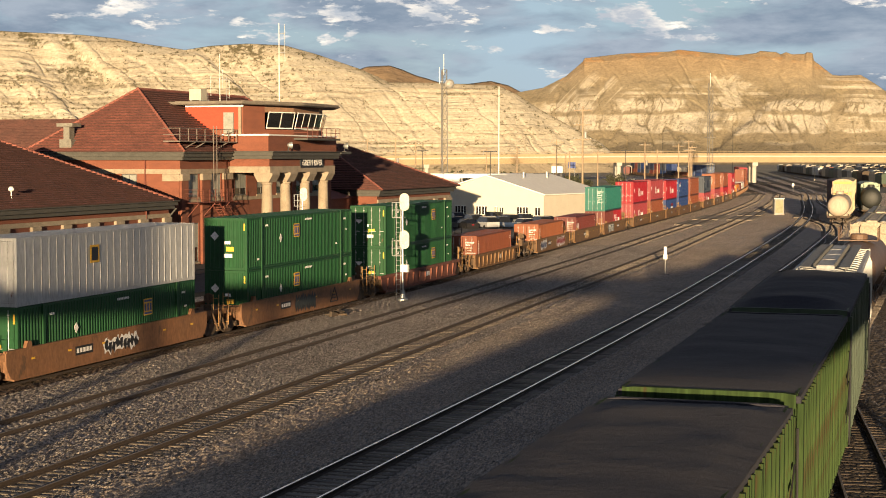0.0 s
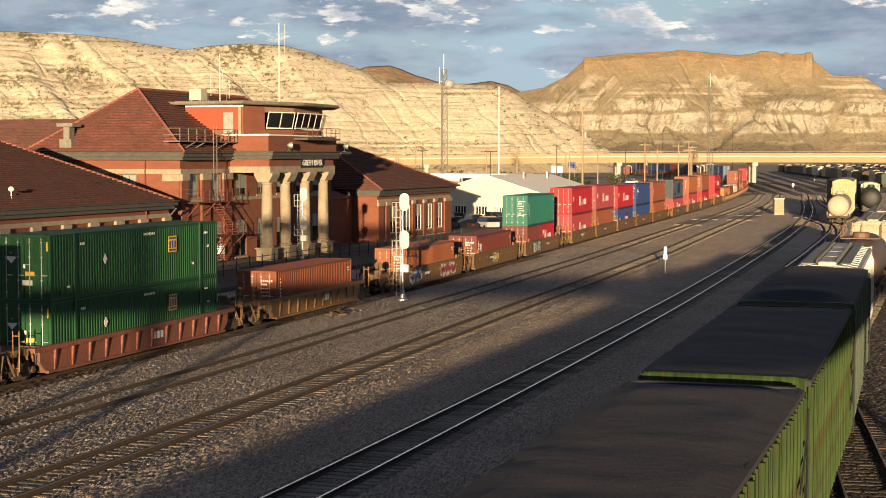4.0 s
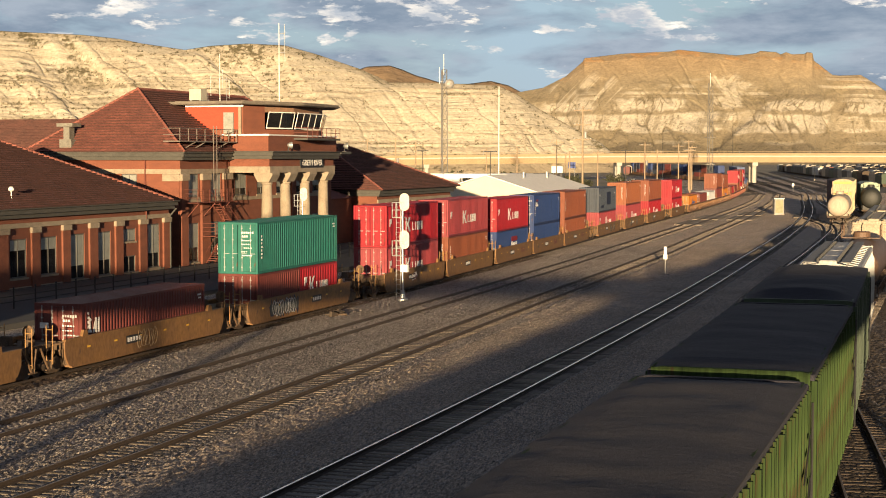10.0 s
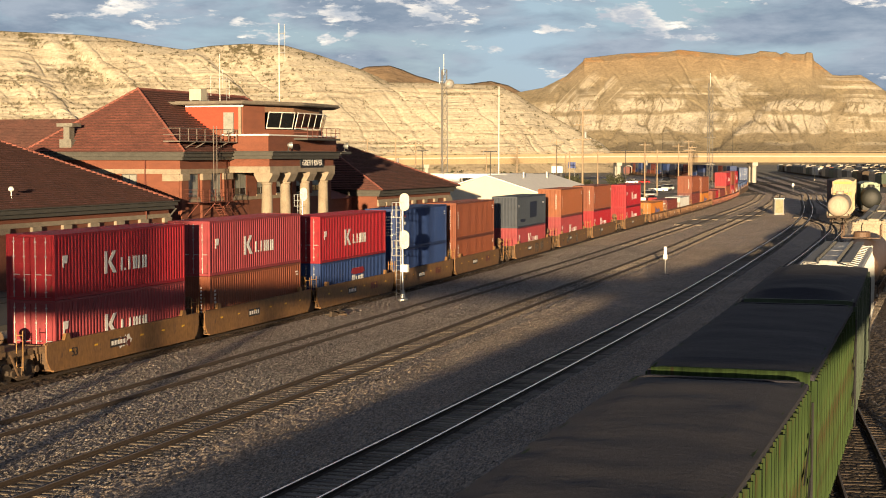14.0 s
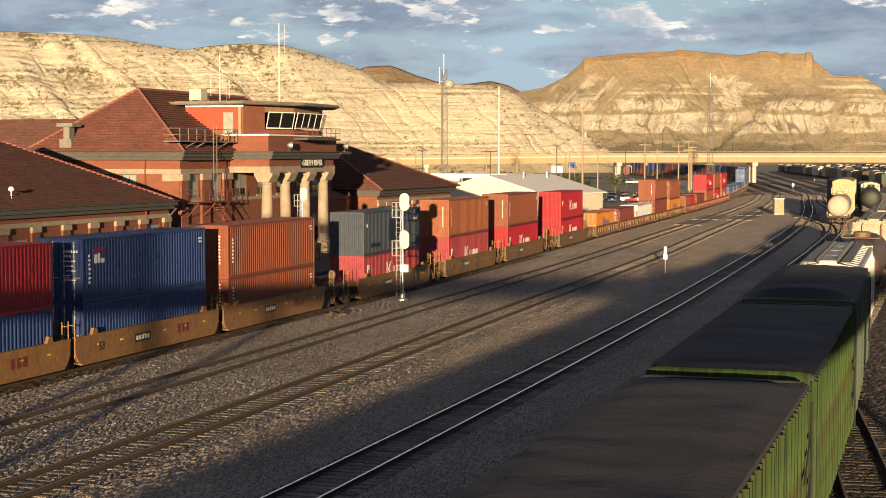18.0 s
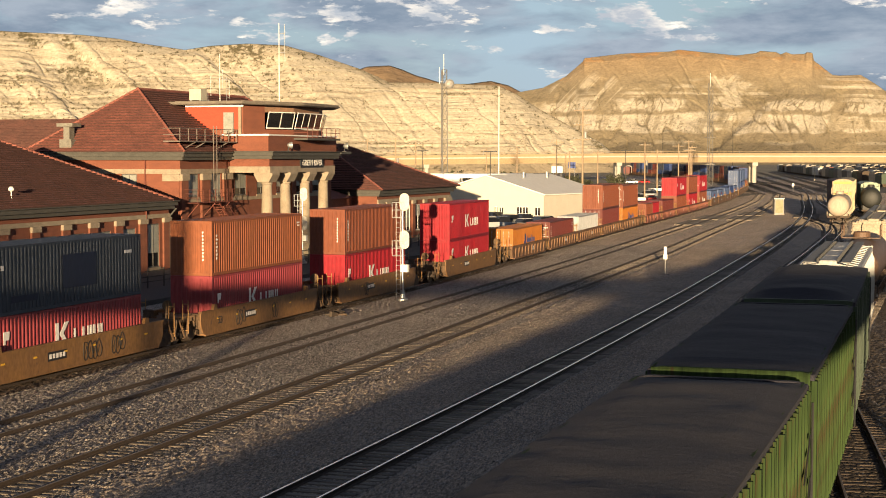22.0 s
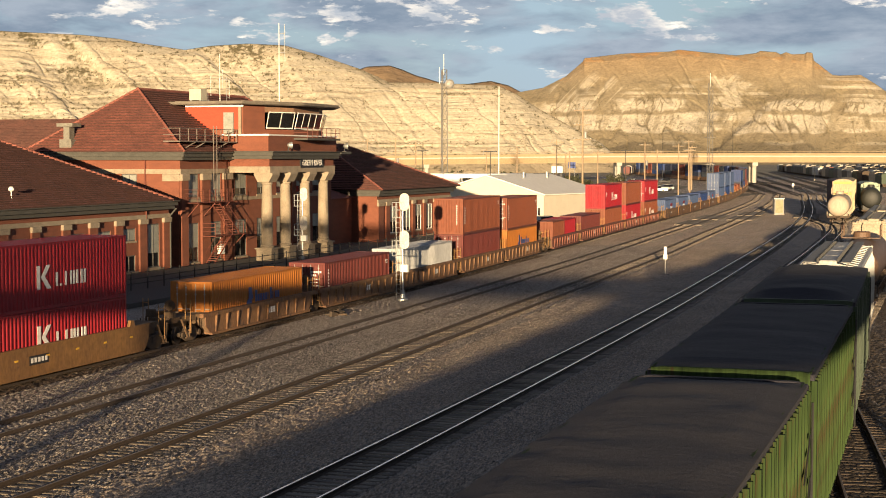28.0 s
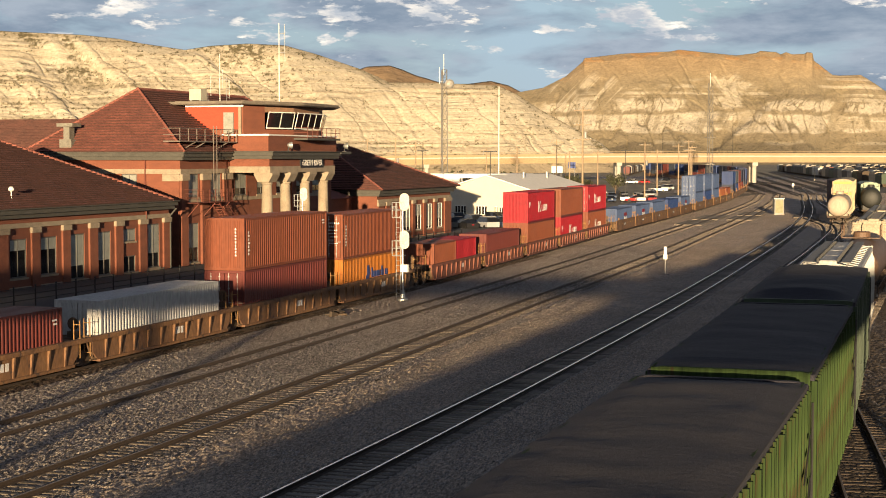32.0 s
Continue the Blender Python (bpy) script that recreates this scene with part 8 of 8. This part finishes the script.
billboard(33.5, 415, 1.9, 1.6, 6.6, MARKB, "small dark blue roadside sign on posts")


# freight cars standing far down the yard
def far_car(r, d, turn, L, H, pm, kind, label):
    q = view_at(r, d, -0.2)
    t = thing(kind, label, "railway wagon", at=Matrix.Translation(q) @ pose(0, 0, 0, 0, 0, turn), group="freight cars far down the yard")
    if kind == "tank_wagon":
        part("tank", kept(("ft", L), lambda: Shape().lathe([(0.5, 0.3), (1.2, 0.5), (1.45, 1.0), (1.45, L - 1.0), (1.2, L - 0.5), (0.5, L - 0.3)], 18, at=(0, 0, 2.6), axis="y").mesh("tank")), pm, t)
    else:
        part("body", kept(("fb", L, H), lambda: Shape().prism([(-1.5, 1.1), (1.5, 1.1), (1.55, H - 0.4), (1.2, H - 0.05), (-1.2, H - 0.05), (-1.55, H - 0.4)], 0.3, L - 0.3, "y").mesh("body")), pm, t)
        part("roof", kept(("fr", L, H), lambda: Shape().prism([(-1.25, H - 0.05), (1.25, H - 0.05), (0.5, H + 0.2), (-0.5, H + 0.2)], 0.2, L - 0.2, "y").mesh("roof")), pm, t)
    part("underframe", kept(("fu", L), lambda: Shape().box(-1.3, 1.3, 0, L, 0.8, 1.12).box(-1.1, 1.1, 0.9, 3.0, 0.2, 0.8).box(-1.1, 1.1, L - 3.0, L - 0.9, 0.2, 0.8).mesh("underframe")), TRUCKM, t)


KINDS = [("hopper_wagon", HOPGREY, 4.5, "grey covered hopper standing in the far yard"), ("tank_wagon", TANKBLACK, 4.2, "black tank car standing in the far yard"), ("hopper_wagon", HOPTAN, 4.5, "tan covered hopper standing in the far yard"),
         ("box_wagon", PAINTS["maroon"], 4.4, "dark red boxcar standing in the far yard"), ("hopper_wagon", TRUCKM, 4.2, "dark hopper standing in the far yard"), ("hopper_wagon", DARKGREEN, 4.3, "dark green gondola standing in the far yard")]
RACKW = material("faded_white_car", (0.30, 0.27, 0.22), 0.7, second=(0.25, 0.22, 0.18), scale=0.5, amount=0.7, fine=5)
KINDS += [("box_wagon", TANKBLACK, 4.6, "black boxcar standing in the far yard"), ("hopper_wagon", TRUCKM, 4.5, "dark hopper standing in the far yard"), ("tank_wagon", TANKBROWN, 4.2, "brown tank car standing in the far yard"), ("box_wagon", RACKW, 4.8, "faded white car standing in the far yard")]
ROWS = [((139, 500), (215, 1020), 30, 0.05), ((149, 508), (228, 1040), 30, 0.1), ((159, 516), (243, 1060), 29, 0.1), ((170, 530), (262, 1090), 28, 0.12), ((184, 560), (290, 1120), 26, 0.15), ((103, 700), (160, 960), 14, 0.05), ((118, 760), (190, 1120), 18, 0.1), ((92, 800), (150, 1150), 16, 0.1)]
FANS = [((88, 392), (166, 920)), ((93, 396), (178, 940)), ((99, 402), (190, 960)), ((106, 412), (202, 985)), ((113, 424), (208, 1000)), ((80, 400), (140, 860)), ((84, 396), (152, 890))]
rnd = random.Random(5)
for (r0, d0), (r1, d1), n, gap in ROWS:
    turn = math.degrees(math.atan2(-(r1 - r0), d1 - d0)) + 19.25
    for k in range(n):
        if rnd.random() < gap:
            continue
        # dark bodies are drawn more often than pale ones
        kind, pm, H, lab = rnd.choice(KINDS + KINDS[4:9] + [KINDS[0], KINDS[2], KINDS[9], KINDS[9]])
        far_car(r0 + (r1 - r0) * k / n, d0 + (d1 - d0) * k / n, turn, 17.0, H, pm, kind, lab)


def storage_track(a, b):
    t = thing("storage_track", "rusty storage track in the far yard", "railway track", kind="structure")
    p, q = view_at(*a, 0), view_at(*b, 0)
    d = (q - p).normalized()
    o = Vector((d.y, -d.x, 0))
    for side in (-0.75, 0.75):
        v = [c + o * (side + w) + Vector((0, 0, z)) for c in (p, q) for w, z in ((-0.06, -0.2), (0.06, -0.2), (0.05, -0.02), (-0.05, -0.02))]
        part("rail", Shape().add(v, [(0, 1, 5, 4), (1, 2, 6, 5), (2, 3, 7, 6), (3, 0, 4, 7), (0, 3, 2, 1), (4, 5, 6, 7)]), RAILTOP, t)
    bed = [c + o * w + Vector((0, 0, z)) for c in (p, q) for w, z in ((-1.4, -0.19), (1.4, -0.19), (1.7, -0.26), (-1.7, -0.26))]
    part("tie_bed", Shape().add(bed, [(0, 1, 5, 4), (1, 2, 6, 5), (3, 0, 4, 7), (0, 3, 2, 1), (4, 5, 6, 7)]), material("cinders", (0.1, 0.1, 0.1)), t, "dark oily tie bed")


for a, b in FANS + [(p, q) for p, q, _, _ in ROWS[:5]]:
    storage_track(a, b)


def plank_crossing(line, d, seed):
    """Timber panels laid between and beside the rails where the service road crosses."""
    xy, ss = LINES[line]
    s = float(np.interp(d, -0.33 * xy[:, 0] + 0.944 * xy[:, 1], ss))
    t = thing("plank_crossing", "pale worn timber planks where a service road crosses", "level crossing", group="planked crossings")
    rn = random.Random(seed)
    for off, w in ((-1.5, 0.9), (0.0, 1.2), (1.5, 0.9)):
        for k in range(4):
            x, y, h = along(line, s, off + (k - 1.5) * w / 4)
            part("plank", kept(("plank", w), lambda: Shape().box(-w / 8 + 0.01, w / 8 - 0.01, -8.0, 8.0, -0.2, -0.03, 0.012).mesh("plank")), PLANK, t, at=pose(x, y, rn.uniform(-0.01, 0.01), 0, 0, h))


PLANK = material("weathered_plank", (0.215, 0.18, 0.14), 0.9, second=(0.15, 0.125, 0.1), scale=1.0, amount=0.7, fine=10, island=-0.25)
for n, (ln, d) in enumerate(((2, 252), (3, 250), (4, 259), (2, 232), (3, 268))):
    plank_crossing(ln, d, n)


# trees behind the car park
LEAF = material("leaf_green", (0.045, 0.048, 0.022), 0.9, second=(0.028, 0.032, 0.015), scale=1.0, fine=4, island=0.45)
BARK = material("bark", (0.12, 0.085, 0.055), 0.95, scale=3)


def small_tree(r, d, h, seed):
    q = view_at(r, d, -0.3)
    rn = random.Random(seed)
    t = thing("tree", "small dusty green tree behind the car park", "tree", at=Matrix.Translation(q), group="trees behind the car park")
    tr = Shape().bar((0, 0, 0), (0.1, 0, h * 0.5), 0.16, 7, 0.09)
    tips = []
    for k in range(6):
        a = math.tau * k / 6 + rn.random()
        e = (math.cos(a) * h * 0.22, math.sin(a) * h * 0.22, h * rn.uniform(0.6, 0.85))
        tr.bar((0.05, 0, h * rn.uniform(0.25, 0.48)), e, 0.07, 5, 0.03)
        tips.append(e)
    part("trunk", tr, BARK, t)
    cr = Shape()
    for k in range(420):
        e = rn.choice(tips)
        c = Vector((e[0] + rn.gauss(0, h * 0.1), e[1] + rn.gauss(0, h * 0.1), e[2] + rn.gauss(0, h * 0.1)))
        a, b = Vector((rn.uniform(-1, 1), rn.uniform(-1, 1), rn.uniform(-1, 1))).normalized() * 0.28, Vector((rn.uniform(-1, 1), rn.uniform(-1, 1), rn.uniform(-1, 1))).normalized() * 0.28
        cr.add([c - a, c + b, c + a, c - b], [(0, 1, 2, 3)])
    tagged(part("crown", cr.mesh("crown", fix=False), LEAF, t), kind="stuff")


for k in range(14):
    small_tree(-2 + k * 3.1 + (k * 5 % 3), 372 + (k * 37 % 60), 4.2 + (k * 3 % 4) * 0.6, k)


# loose stones on the ballast, and a heap of scrap beside the train
def loose_stones():
    rn = random.Random(9)
    sh = Shape()
    for k in range(7000):
        y = 34 + 80 * rn.random() ** 1.5
        x = rn.uniform(-38.0, -14.5) - 0.02 * (y - 40)
        s = rn.uniform(0.018, 0.042) * (1.8 if rn.random() < 0.03 else 1)
        v = [(x + s * rn.uniform(0.6, 1.3) * math.cos(a), y + s * rn.uniform(0.6, 1.3) * math.sin(a), -0.235 + rn.uniform(0, 0.02)) for a in (0.3, 1.8, 3.4, 4.9)]
        v.append((x, y, -0.22 + s * rn.uniform(0.6, 1.2)))
        sh.add(v, [(0, 1, 4), (1, 2, 4), (2, 3, 4), (3, 0, 4)])
    m = material("loose_stone", (0.20, 0.175, 0.15), 0.95, second=(0.13, 0.115, 0.10), scale=1, fine=20, island=0.5)
    tagged(part("loose_stones", sh.mesh("loose_stones", fix=False), m), "grey-brown loose stones lying on the ballast", "stones", kind="stuff")


loose_stones()
scrap = thing("scrap_heap", "small heap of dark scrap and ties beside the train", "scrap heap", at=pose(-38.2, 89.5, -0.22))
for k, (x, y, a, ln) in enumerate(((0, 0, 20, 1.3), (0.2, 0.5, -35, 1.0), (-0.2, 1.0, 60, 0.8), (0.1, -0.6, 80, 0.7))):
    part("scrap_piece", Shape().box(-ln / 2, ln / 2, -0.09, 0.09, 0, 0.17 + 0.05 * k, 0.02), TRUCKM, scrap, at=pose(x, y, 0.0, 0, 4 * k, a))


def motions():
    move_train()
    roll_coal_train()


motions()
